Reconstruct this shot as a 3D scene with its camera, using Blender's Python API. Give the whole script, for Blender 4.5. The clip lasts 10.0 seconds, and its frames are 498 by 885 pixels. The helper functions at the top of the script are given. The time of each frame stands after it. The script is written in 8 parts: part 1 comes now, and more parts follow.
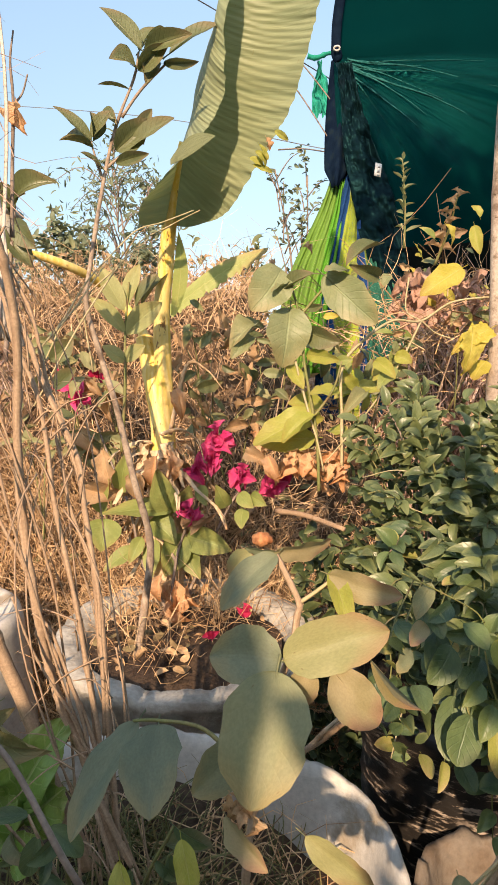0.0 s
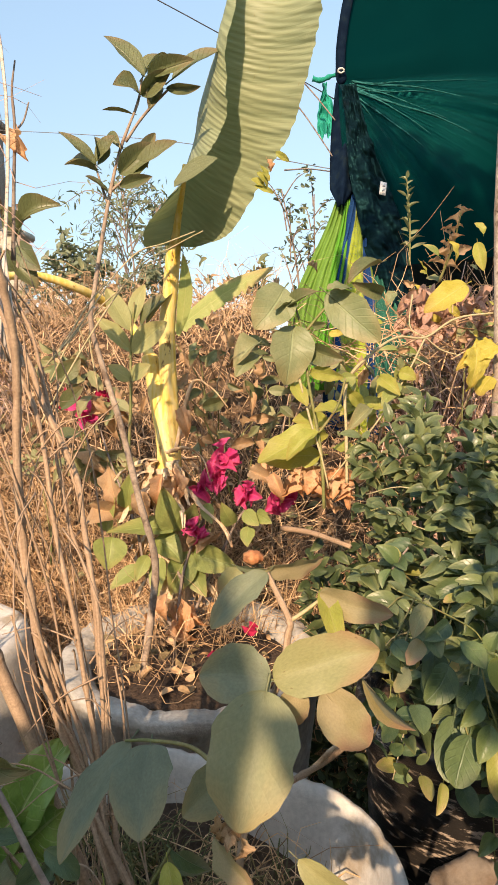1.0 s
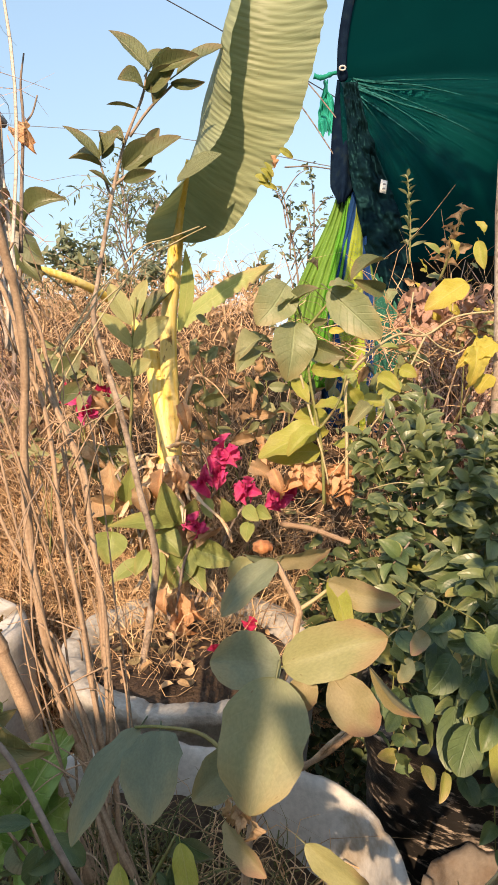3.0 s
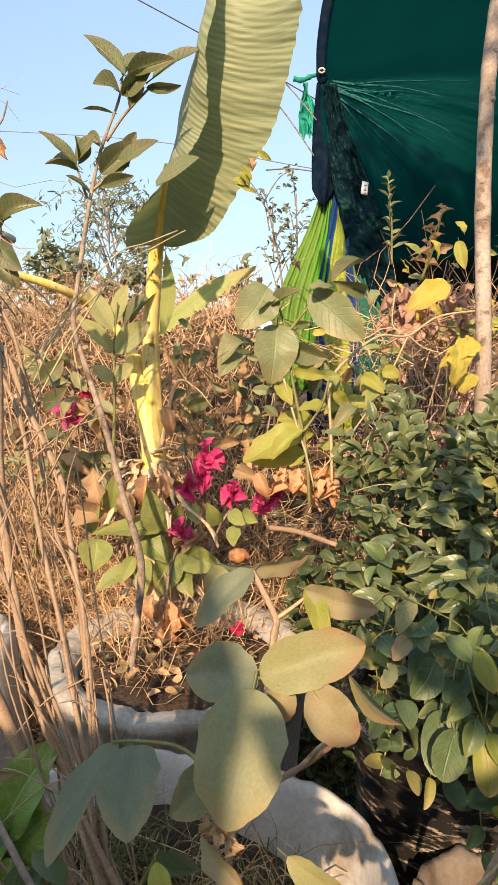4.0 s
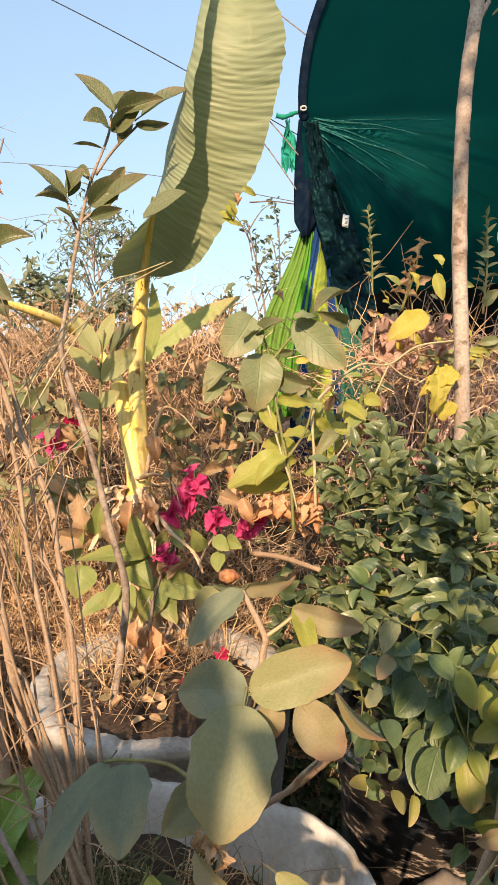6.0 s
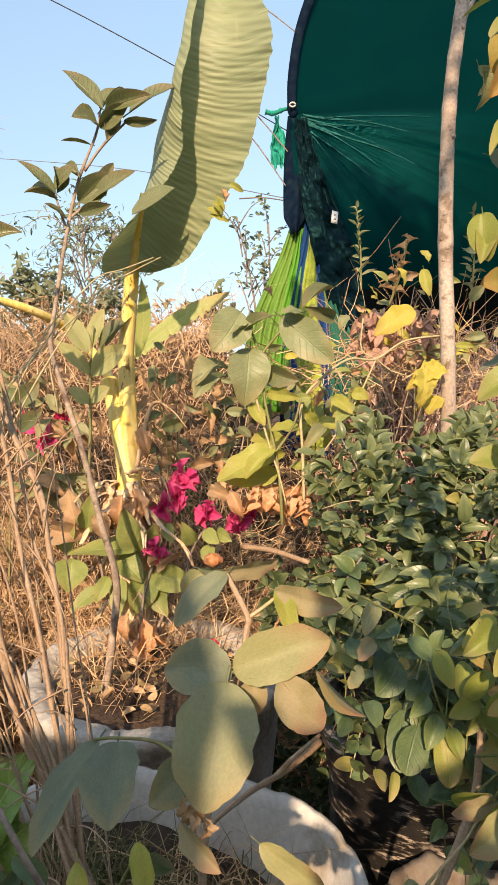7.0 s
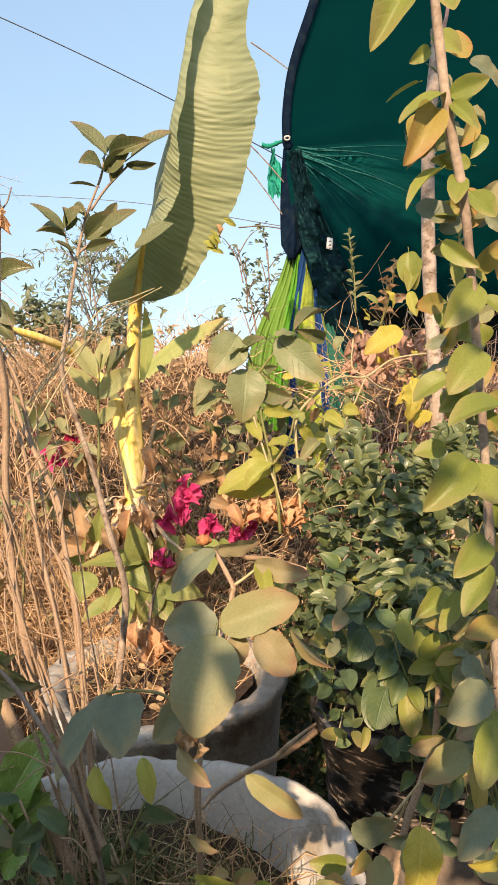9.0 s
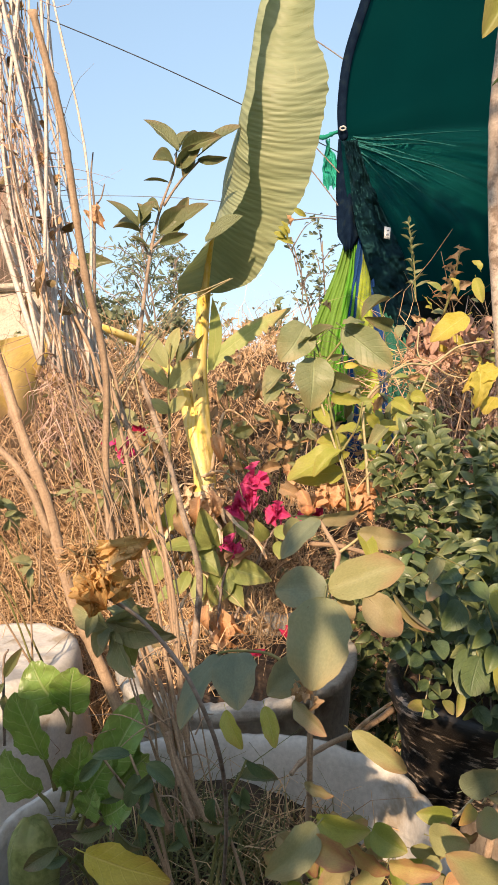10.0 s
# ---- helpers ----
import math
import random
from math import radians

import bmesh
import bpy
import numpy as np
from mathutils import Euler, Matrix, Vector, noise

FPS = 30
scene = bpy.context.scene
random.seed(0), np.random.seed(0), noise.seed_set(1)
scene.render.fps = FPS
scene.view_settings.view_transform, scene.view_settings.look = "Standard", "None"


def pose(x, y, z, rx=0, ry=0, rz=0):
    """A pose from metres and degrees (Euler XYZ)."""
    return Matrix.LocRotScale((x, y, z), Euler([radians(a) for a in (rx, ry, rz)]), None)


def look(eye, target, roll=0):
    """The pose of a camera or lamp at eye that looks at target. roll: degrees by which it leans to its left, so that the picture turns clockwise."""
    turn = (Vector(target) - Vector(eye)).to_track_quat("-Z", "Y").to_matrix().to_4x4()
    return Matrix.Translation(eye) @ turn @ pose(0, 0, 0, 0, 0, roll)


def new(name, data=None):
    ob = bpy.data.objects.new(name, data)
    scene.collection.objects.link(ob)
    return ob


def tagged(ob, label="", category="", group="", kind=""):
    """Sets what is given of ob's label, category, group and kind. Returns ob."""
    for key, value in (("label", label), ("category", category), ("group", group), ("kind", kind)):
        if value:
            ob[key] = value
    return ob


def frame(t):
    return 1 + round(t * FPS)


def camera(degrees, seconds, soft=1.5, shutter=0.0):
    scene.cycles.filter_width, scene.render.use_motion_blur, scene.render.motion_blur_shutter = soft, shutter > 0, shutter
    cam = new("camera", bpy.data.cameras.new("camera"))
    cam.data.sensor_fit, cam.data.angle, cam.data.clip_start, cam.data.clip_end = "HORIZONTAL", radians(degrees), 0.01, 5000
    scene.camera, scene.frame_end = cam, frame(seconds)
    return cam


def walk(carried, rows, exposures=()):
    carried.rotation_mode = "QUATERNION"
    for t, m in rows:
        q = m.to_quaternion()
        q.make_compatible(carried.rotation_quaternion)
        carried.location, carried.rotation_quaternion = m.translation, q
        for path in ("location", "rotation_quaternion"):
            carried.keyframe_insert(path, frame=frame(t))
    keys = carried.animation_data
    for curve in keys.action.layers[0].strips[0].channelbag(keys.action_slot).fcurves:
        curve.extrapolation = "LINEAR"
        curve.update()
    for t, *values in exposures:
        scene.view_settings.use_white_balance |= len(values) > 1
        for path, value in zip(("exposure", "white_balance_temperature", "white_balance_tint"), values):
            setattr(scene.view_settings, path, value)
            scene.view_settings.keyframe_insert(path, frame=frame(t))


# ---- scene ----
cam = camera(42.35, 10.0, soft=1.05)
PATH = [
    (0, (0.0000, -0.0000, 1.1000), (0.0000, 1.9696, 0.7526), -0.00),
    (0.5, (0.0078, -0.0001, 1.0953), (-0.0150, 1.9712, 0.7587), -0.13),
    (1, (0.0126, -0.0018, 1.1008), (-0.0216, 1.9762, 0.8067), -0.56),
    (1.5, (0.0163, 0.0029, 1.0941), (0.0004, 1.9786, 0.7839), 0.29),
    (2, (0.0071, -0.0059, 1.0948), (-0.0146, 1.9659, 0.7607), 0.59),
    (2.2, (0.0033, -0.0063, 1.0977), (-0.0096, 1.9679, 0.7780), 0.84),
    (3.3, (0.0055, -0.0093, 1.0977), (-0.0116, 1.9700, 0.8109), -0.48),
    (3.5, (0.0075, -0.0110, 1.1048), (0.0055, 1.9716, 0.8417), -0.58),
    (4, (0.0131, -0.0016, 1.0995), (0.0250, 1.9766, 0.8051), -1.00),
    (4.5, (0.0069, -0.0087, 1.1002), (0.0365, 1.9743, 0.8418), -0.83),
    (5, (0.0099, -0.0068, 1.0951), (0.0536, 1.9762, 0.8391), -0.95),
    (5.5, (0.0105, -0.0141, 1.1002), (0.0463, 1.9730, 0.8762), -1.26),
    (6, (0.0083, -0.0189, 1.1006), (0.0764, 1.9686, 0.8881), -0.74),
    (6.2, (0.0058, -0.0195, 1.1000), (0.0923, 1.9660, 0.8757), -0.30),
    (7.3, (0.0148, -0.0364, 1.0915), (0.0999, 1.9494, 0.8690), -1.28),
    (7.5, (0.0137, -0.0321, 1.0865), (0.0788, 1.9544, 0.8638), -1.11),
    (8, (0.0188, -0.0428, 1.0823), (0.1082, 1.9422, 0.8547), -1.29),
    (8.5, (0.0345, -0.0936, 1.0809), (0.1236, 1.8967, 0.9050), -2.16),
    (9, (0.0279, -0.1220, 1.0869), (0.1008, 1.8710, 0.9364), -2.17),
    (9.5, (0.0022, -0.1403, 1.0795), (-0.0123, 1.8529, 0.9164), -2.90),
    (10, (-0.0178, -0.1513, 1.0753), (-0.0941, 1.8408, 0.9149), -2.81),
]
walk(cam, [(t, look(eye, target, roll)) for t, eye, target, roll in PATH], exposures=[(0.0, 0.62, 6800, 17), (10.0, 0.62, 6800, 17)])

# ---------------------------------------------------------------- world and sun
SUN_EL, SUN_AZ = 30.0, -12.0         # low sun behind the camera, a little to its left
toward_sun = Vector((math.sin(radians(SUN_AZ)) * math.cos(radians(SUN_EL)),
                     -math.cos(radians(SUN_AZ)) * math.cos(radians(SUN_EL)), math.sin(radians(SUN_EL))))
world = bpy.data.worlds.new("sky")
scene.world = world
world.use_nodes = True
wn = world.node_tree.nodes
sky = wn.new("ShaderNodeTexSky")
sky.sky_type, sky.sun_disc = "NISHITA", False
sky.sun_elevation, sky.sun_rotation = radians(SUN_EL), radians(180.0 - SUN_AZ)
sky.air_density, sky.dust_density, sky.ozone_density = 1.9, 0.9, 3.0
wn["Background"].inputs["Strength"].default_value = 0.15
way, level, lift = wn.new("ShaderNodeTexCoord"), wn.new("ShaderNodeVectorMath"), wn.new("ShaderNodeVectorMath")
level.operation, lift.operation = "MULTIPLY", "ADD"
level.inputs[1].default_value, lift.inputs[1].default_value = (1.0, 1.0, 0.50), (0.0, 0.0, 0.23)
world.node_tree.links.new(way.outputs["Generated"], level.inputs[0])
world.node_tree.links.new(level.outputs[0], lift.inputs[0])
world.node_tree.links.new(lift.outputs[0], sky.inputs[0])
world.node_tree.links.new(sky.outputs["Color"], wn["Background"].inputs["Color"])

sun_data = bpy.data.lights.new("sun", "SUN")
sun_data.energy, sun_data.angle, sun_data.color = 5.0, radians(0.6), (1.0, 0.77, 0.52)
sun = new("sun", sun_data)
sun.matrix_world = look(toward_sun * 20, (0, 0, 0))


# ---------------------------------------------------------------- small tools
def empty(name, at, label, category, group="", kind=""):
    ob = new(name)
    ob.empty_display_size = 0.05
    ob.location = at
    return tagged(ob, label, category, group, kind)


def adopt(ob, parent):
    """Hang a piece that is built in world space under its thing."""
    if parent is not None:
        ob.parent = parent
        base = Matrix.Translation(parent.location) if parent.parent is None else Matrix()
        if parent.parent is not None:
            base = Matrix.Translation(parent.parent.location) @ parent.matrix_parent_inverse @ parent.matrix_basis
        ob.matrix_parent_inverse = base.inverted()
    return ob


def part(name, bm, material, parent, label="", smooth=True):
    me = bpy.data.meshes.new(name)
    if isinstance(bm, bmesh.types.BMesh):
        bm.normal_update()
        bm.to_mesh(me)
        bm.free()
    else:
        me.from_pydata(*bm)
    for m in material if isinstance(material, (list, tuple)) else (material,):
        me.materials.append(m)
    if smooth:
        me.polygons.foreach_set("use_smooth", [True] * len(me.polygons))
    ob = new(name, me)
    tagged(ob, label)
    return adopt(ob, parent)


def single(name, bm, material, label, category, group="", kind="", smooth=True):
    """A top-level thing of one mesh."""
    return tagged(part(name, bm, material, None, "", smooth), label, category, group, kind)


def spline(points, steps=6):
    """Points along a smooth curve through the given ones."""
    p = [Vector(q) for q in points]
    if len(p) < 3:
        return [p[0].lerp(p[-1], i / steps) for i in range(steps + 1)]
    p = [p[0] * 2 - p[1]] + p + [p[-1] * 2 - p[-2]]
    out = []
    for a, b, c, d in zip(p, p[1:], p[2:], p[3:]):
        for i in range(steps):
            t = i / steps
            out.append(0.5 * ((2 * b) + (c - a) * t + (2 * a - 5 * b + 4 * c - d) * t * t + (3 * b - a - 3 * c + d) * t ** 3))
    return out + [p[-2]]


def tube(bm, points, r0, r1, sides=7, wobble=0.0, steps=6, flat=1.0, joints=0):
    """A tapered round stem along a smooth curve, with closed ends."""
    uv = bm.loops.layers.uv.verify()
    pts = spline(points, steps)
    rings, n, length = [], len(pts), 0.0
    side = Vector((1, 0.02, 0.01))
    for i, p in enumerate(pts):
        way = (pts[min(i + 1, n - 1)] - pts[max(i - 1, 0)]).normalized()
        side = (side - way * side.dot(way)).normalized()
        up = way.cross(side)
        r = r0 + (r1 - r0) * i / (n - 1)
        r *= 1 + wobble * (noise.noise(p * 40) + (0.8 if i % 5 == 0 and wobble else 0))
        if joints:
            r *= 1.22 if i % joints == 0 else 0.95
            p = p + side * (0.004 * noise.noise(Vector((p.z * 9, r0 * 900, 0)))) + up * (0.004 * noise.noise(Vector((p.z * 9, r0 * 900, 7))))
        if i:
            length += (p - pts[i - 1]).length
        rings.append(([bm.verts.new(p + r * (math.cos(a) * side + flat * math.sin(a) * up))
                       for a in (2 * math.pi * k / sides for k in range(sides))], length))
    for (a, la), (b, lb) in zip(rings, rings[1:]):
        for k in range(sides):
            j = (k + 1) % sides
            f = bm.faces.new((a[k], a[j], b[j], b[k]))
            for loop, co in zip(f.loops, ((k / sides, la), ((k + 1) / sides, la), ((k + 1) / sides, lb), (k / sides, lb))):
                loop[uv].uv = co
    bm.faces.new(rings[0][0][::-1])
    bm.faces.new(rings[-1][0])
    return bm


def stem(points, r0, r1, **more):
    return tube(bmesh.new(), points, r0, r1, **more)


def lathe(profile, centre, segs=48, uneven=0.0, seed=0.0, squash=1.0, tilt=(0, 0)):
    """A closed turned form from (radius, height) pairs, running up the outside and down the inside."""
    bm = bmesh.new()
    uv = bm.loops.layers.uv.verify()
    rings = []
    for r, h in profile:
        ring = []
        for k in range(segs):
            a = 2 * math.pi * k / segs
            w = 1 + uneven * noise.noise(Vector((math.cos(a) * 1.5 + seed, math.sin(a) * 1.5, h * 4)))
            z = h + uneven * 0.12 * noise.noise(Vector((math.cos(a) * 4, math.sin(a) * 4 + seed, 2.0)))
            x, y = r * w * math.cos(a), r * w * squash * math.sin(a)
            ring.append(bm.verts.new((centre[0] + x, centre[1] + y, centre[2] + z + tilt[0] * x + tilt[1] * y)))
        rings.append(ring)
    for i, (a, b) in enumerate(zip(rings, rings[1:])):
        for k in range(segs):
            j = (k + 1) % segs
            f = bm.faces.new((a[k], a[j], b[j], b[k]))
            for loop, co in zip(f.loops, ((k, i), (k + 1, i), (k + 1, i + 1), (k, i + 1))):
                loop[uv].uv = (co[0] / segs, co[1] / len(rings))
    bm.faces.new(rings[0][::-1])
    bm.faces.new(rings[-1])
    return bm


def sheet(point, nu, nv):
    """A grid surface from point(u, v), u and v from 0 to 1."""
    bm = bmesh.new()
    uv = bm.loops.layers.uv.verify()
    rows = [[bm.verts.new(point(i / nu, j / nv)) for i in range(nu + 1)] for j in range(nv + 1)]
    for j in range(nv):
        for i in range(nu):
            f = bm.faces.new((rows[j][i], rows[j][i + 1], rows[j + 1][i + 1], rows[j + 1][i]))
            for loop, (a, b) in zip(f.loops, ((i, j), (i + 1, j), (i + 1, j + 1), (i, j + 1))):
                loop[uv].uv = (a / nu, b / nv)
    return bm


def smooth(a, b, v):
    t = max(0.0, min(1.0, (v - a) / (b - a)))
    return t * t * (3 - 2 * t)


def thicken(bm, depth):
    bm.normal_update()
    bmesh.ops.solidify(bm, geom=bm.faces[:], thickness=depth)
    return bm


# ---------------------------------------------------------------- materials
class Nodes:
    def __init__(self, name):
        self.mat = bpy.data.materials.new(name)
        self.mat.use_nodes = True
        self.tree = self.mat.node_tree
        self.bsdf = self.tree.nodes["Principled BSDF"]
        self.out = self.tree.nodes["Material Output"]

    def add(self, kind, inputs=(), **settings):
        n = self.tree.nodes.new("ShaderNode" + kind)
        for key, value in settings.items():
            setattr(n, key, value)
        for key, value in dict(inputs).items():
            self.link(value, n.inputs[key])
        return n

    def link(self, value, socket):
        if isinstance(value, bpy.types.NodeSocket):
            self.tree.links.new(value, socket)
        elif isinstance(value, (tuple, list)) and len(value) == 3 and socket.type == "RGBA":
            socket.default_value = (*value, 1)
        else:
            socket.default_value = value

    def math(self, op, a, b=0.0, c=0.0):
        return self.add("Math", {0: a, 1: b, 2: c}, operation=op).outputs[0]

    def ramp(self, value, a, b, to0=0.0, to1=1.0):
        return self.add("MapRange", {0: value, 1: a, 2: b, 3: to0, 4: to1}, interpolation_type="SMOOTHSTEP").outputs[0]

    def mix(self, f, a, b, blend="MIX"):
        n = self.add("Mix", data_type="RGBA", blend_type=blend)
        for value, socket in ((f, n.inputs[0]), (a, n.inputs[6]), (b, n.inputs[7])):
            self.link(value, socket)
        return n.outputs[2]

    def noise(self, vector, scale, detail=4.0, rough=0.55, w=None):
        n = self.add("TexNoise", {"Scale": scale, "Detail": detail, "Roughness": rough}, noise_dimensions="4D" if w else "3D")
        self.link(vector, n.inputs["Vector"])
        if w:
            self.link(w, n.inputs["W"])
        return n.outputs["Fac"]

    def done(self, colour, rough=0.6, bump=None, strength=0.3, distance=0.002, sheen=0.3):
        self.link(colour, self.bsdf.inputs["Base Color"])
        self.link(rough, self.bsdf.inputs["Roughness"])
        self.link(sheen, self.bsdf.inputs["Specular IOR Level"])
        if bump is not None:
            b = self.add("Bump", {"Strength": strength, "Distance": distance, "Height": bump})
            self.link(b.outputs[0], self.bsdf.inputs["Normal"])
        return self.mat

    def glowing_through(self, colour, share):
        """Let a share of the light pass through, as a leaf or thin cloth does."""
        t = self.add("BsdfTranslucent", {"Color": colour})
        m = self.add("MixShader", {0: share, 1: self.bsdf.outputs[0], 2: t.outputs[0]})
        self.link(m.outputs[0], self.out.inputs[0])
        return self.mat


def tone(c):
    return tuple(v * 0.84 for v in c)


def surface(name, c1, c2, scale=8.0, fine=80.0, rough=0.8, strength=0.4, distance=0.004, c3=None, spot=3.0, sheen=0.25, island=False, grit=0.55):
    """A mottled surface: broad patches, fine grain, and stains of a third colour."""
    n = Nodes(name)
    c1, c2, c3 = tone(c1), tone(c2), tone(c3) if c3 else None
    at = n.add("TexCoord").outputs["Object"]
    broad, grain = n.noise(at, scale), n.noise(at, fine, 6.0, 0.65)
    col = n.mix(n.ramp(broad, 0.35, 0.65), c1, c2)
    if island:
        r = n.add("NewGeometry").outputs["Random Per Island"]
        col = n.mix(n.ramp(r, 0.2, 0.8), col, c2)
        col = n.mix(n.ramp(n.math("FRACT", n.math("MULTIPLY", r, 17.0)), 0.50, 0.85, 0.0, 0.9), col, c3 or c1)
    elif c3:
        col = n.mix(n.ramp(n.noise(at, spot, 5.0, 0.6), 0.52, 0.68), col, c3)
    col = n.mix(grit, col, n.ramp(grain, 0.2, 0.8, 0.35, 1.25), "MULTIPLY")
    return n.done(col, rough, n.math("ADD", grain, n.math("MULTIPLY", broad, 0.6)), strength, distance, sheen)


def leaf_mat(name, c1, c2, edge=None, vein=None, veins=9.0, slope=5.0, through_share=0.3, rough=0.5, spots=0.0, relief=0.5, vary=0.35, sheen=0.4, lines=0.45, joined=False):
    """A leaf blade with midrib, side veins, blotches, a faded edge and brown flecks; it differs from leaf to leaf."""
    n = Nodes(name)
    c1, c2, edge = tone(c1), tone(c2), tone(edge) if edge else None
    uv = n.add("UVMap").outputs[0]
    rnd = n.add("NewGeometry").outputs["Random Per Island"] if joined else n.add("ObjectInfo").outputs["Random"]
    sep = n.add("SeparateXYZ", {0: uv})
    across = n.math("ABSOLUTE", n.math("SUBTRACT", sep.outputs[0], 0.5))
    along = sep.outputs[1]
    line = n.math("PINGPONG", n.math("SUBTRACT", n.math("MULTIPLY", along, veins), n.math("MULTIPLY", across, slope)), 0.5)
    side = n.ramp(line, 0.0, 0.10, 1.0, 0.0)
    mid = n.ramp(across, 0.008, 0.035, 1.0, 0.0)
    marks = n.math("MAXIMUM", mid, n.math("MULTIPLY", side, 0.45))
    w = n.math("MULTIPLY", rnd, 37.0)
    blot = n.noise(uv, 2.3, 5.0, 0.6, w)
    grain = n.noise(uv, 26.0, 4.0, 0.6, w)
    col = n.mix(n.math("ADD", n.ramp(blot, 0.35, 0.68, 0.0, 1.0 - vary), n.math("MULTIPLY", rnd, vary)), c1, c2)
    if edge:
        far = n.math("ADD", n.math("MULTIPLY", along, 0.75), n.math("ADD", n.math("MULTIPLY", across, 0.5), n.math("MULTIPLY", blot, 0.6)))
        col = n.mix(n.ramp(far, 0.80, 1.22), col, edge)
    col = n.mix(n.math("MULTIPLY", marks, lines), col, vein or tuple(min(1.0, v * 1.6 + 0.04) for v in c1))
    col = n.mix(0.35, col, n.ramp(grain, 0.25, 0.75, 0.6, 1.2), "MULTIPLY")
    if spots:
        cell = n.add("TexVoronoi", {"Vector": uv, "Scale": 7.0, "Randomness": 1.0}).outputs["Distance"]
        dot = n.math("MULTIPLY", n.ramp(cell, 0.06, 0.12, 1.0, 0.0), n.ramp(n.noise(uv, 3.0, 2.0, 0.5, w), 0.5, 0.6))
        col = n.mix(n.math("MULTIPLY", dot, spots), col, (0.16, 0.09, 0.03))
    n.done(col, rough, n.math("SUBTRACT", n.math("MULTIPLY", blot, 0.6), marks), relief, 0.0012, sheen)
    return n.glowing_through(n.mix(0.5, col, n.mix(1.0, col, (1.0, 0.95, 0.45), "MULTIPLY")), through_share)


SOIL = surface("soil", (0.085, 0.056, 0.037), (0.15, 0.10, 0.066), 9, 70, 0.95, 0.9, 0.02, (0.055, 0.036, 0.026), 5)
EARTH = surface("dry_earth", (0.12, 0.078, 0.048), (0.20, 0.13, 0.08), 3, 40, 0.95, 0.8, 0.03, (0.12, 0.08, 0.05), 2)
POT_WHITE = surface("weathered_white_plastic", (0.60, 0.56, 0.49), (0.70, 0.67, 0.61), 9, 120, 0.6, 0.35, 0.003, (0.42, 0.35, 0.26), 9, 0.3, grit=0.3)
POT_GREY = surface("weathered_cement", (0.42, 0.38, 0.32), (0.56, 0.52, 0.45), 11, 90, 0.85, 0.7, 0.005, (0.27, 0.22, 0.17), 9, grit=0.45)
POT_TAN = surface("dusty_brown_plastic", (0.17, 0.14, 0.11), (0.26, 0.215, 0.17), 9, 140, 0.8, 0.5, 0.003, (0.18, 0.13, 0.09), 9, grit=0.4)
n = Nodes("black_polythene")
at = n.add("TexCoord").outputs["Object"]
wrinkle = n.noise(n.add("Mapping", {"Vector": at, "Scale": (30.0, 30.0, 110.0)}).outputs[0], 1.0, 6, 0.7)
dusty = n.math("MULTIPLY", n.ramp(wrinkle, 0.52, 0.62), n.ramp(n.noise(at, 9.0, 4, 0.6), 0.40, 0.56))
n.done(n.mix(dusty, n.mix(n.noise(at, 20.0, 4), (0.008, 0.0075, 0.007), (0.028, 0.024, 0.021)), (0.36, 0.29, 0.225)), n.math("ADD", 0.34, n.math("MULTIPLY", dusty, 0.3)), wrinkle, 0.3, 0.005, 0.35)
BAG = n.mat
STRAW = surface("dry_straw", (0.64, 0.39, 0.19), (0.88, 0.60, 0.34), 30, 200, 0.85, 0.3, 0.001, (0.26, 0.15, 0.08), island=True)
BRUSH = surface("dry_brush", (0.62, 0.39, 0.21), (0.90, 0.62, 0.38), 20, 150, 0.9, 0.3, 0.001, (0.14, 0.09, 0.055), island=True)
PINK_BRUSH = surface("reddish_dry_brush", (0.62, 0.40, 0.32), (0.76, 0.55, 0.46), 20, 150, 0.9, 0.3, 0.001, (0.30, 0.15, 0.10), island=True)


def bark(name, c1, c2, c3):
    """Dry stalk: streaks along its length, darker rings at the joints, flecks."""
    n = Nodes(name)
    c1, c2, c3 = tone(c1), tone(c2), tone(c3)
    uv, at = n.add("UVMap").outputs[0], n.add("TexCoord").outputs["Object"]
    streak = n.noise(n.add("Mapping", {"Vector": uv, "Scale": (7.0, 9.0, 1.0)}).outputs[0], 1.0, 6, 0.7)
    broad = n.noise(at, 9.0, 3)
    ring = n.noise(n.add("Mapping", {"Vector": uv, "Scale": (0.4, 60.0, 1.0)}).outputs[0], 1.0, 3, 0.6)
    fleck = n.noise(at, 420.0, 4, 0.6)
    col = n.mix(n.ramp(streak, 0.32, 0.68), c1, c2)
    col = n.mix(n.ramp(broad, 0.4, 0.7, 0.0, 0.6), col, c1)
    col = n.mix(n.ramp(ring, 0.58, 0.72, 0.0, 0.75), col, c3)
    col = n.mix(0.5, col, n.ramp(fleck, 0.25, 0.75, 0.5, 1.2), "MULTIPLY")
    return n.done(col, 0.85, n.math("ADD", streak, n.math("MULTIPLY", fleck, 0.4)), 0.5, 0.0012, 0.2)


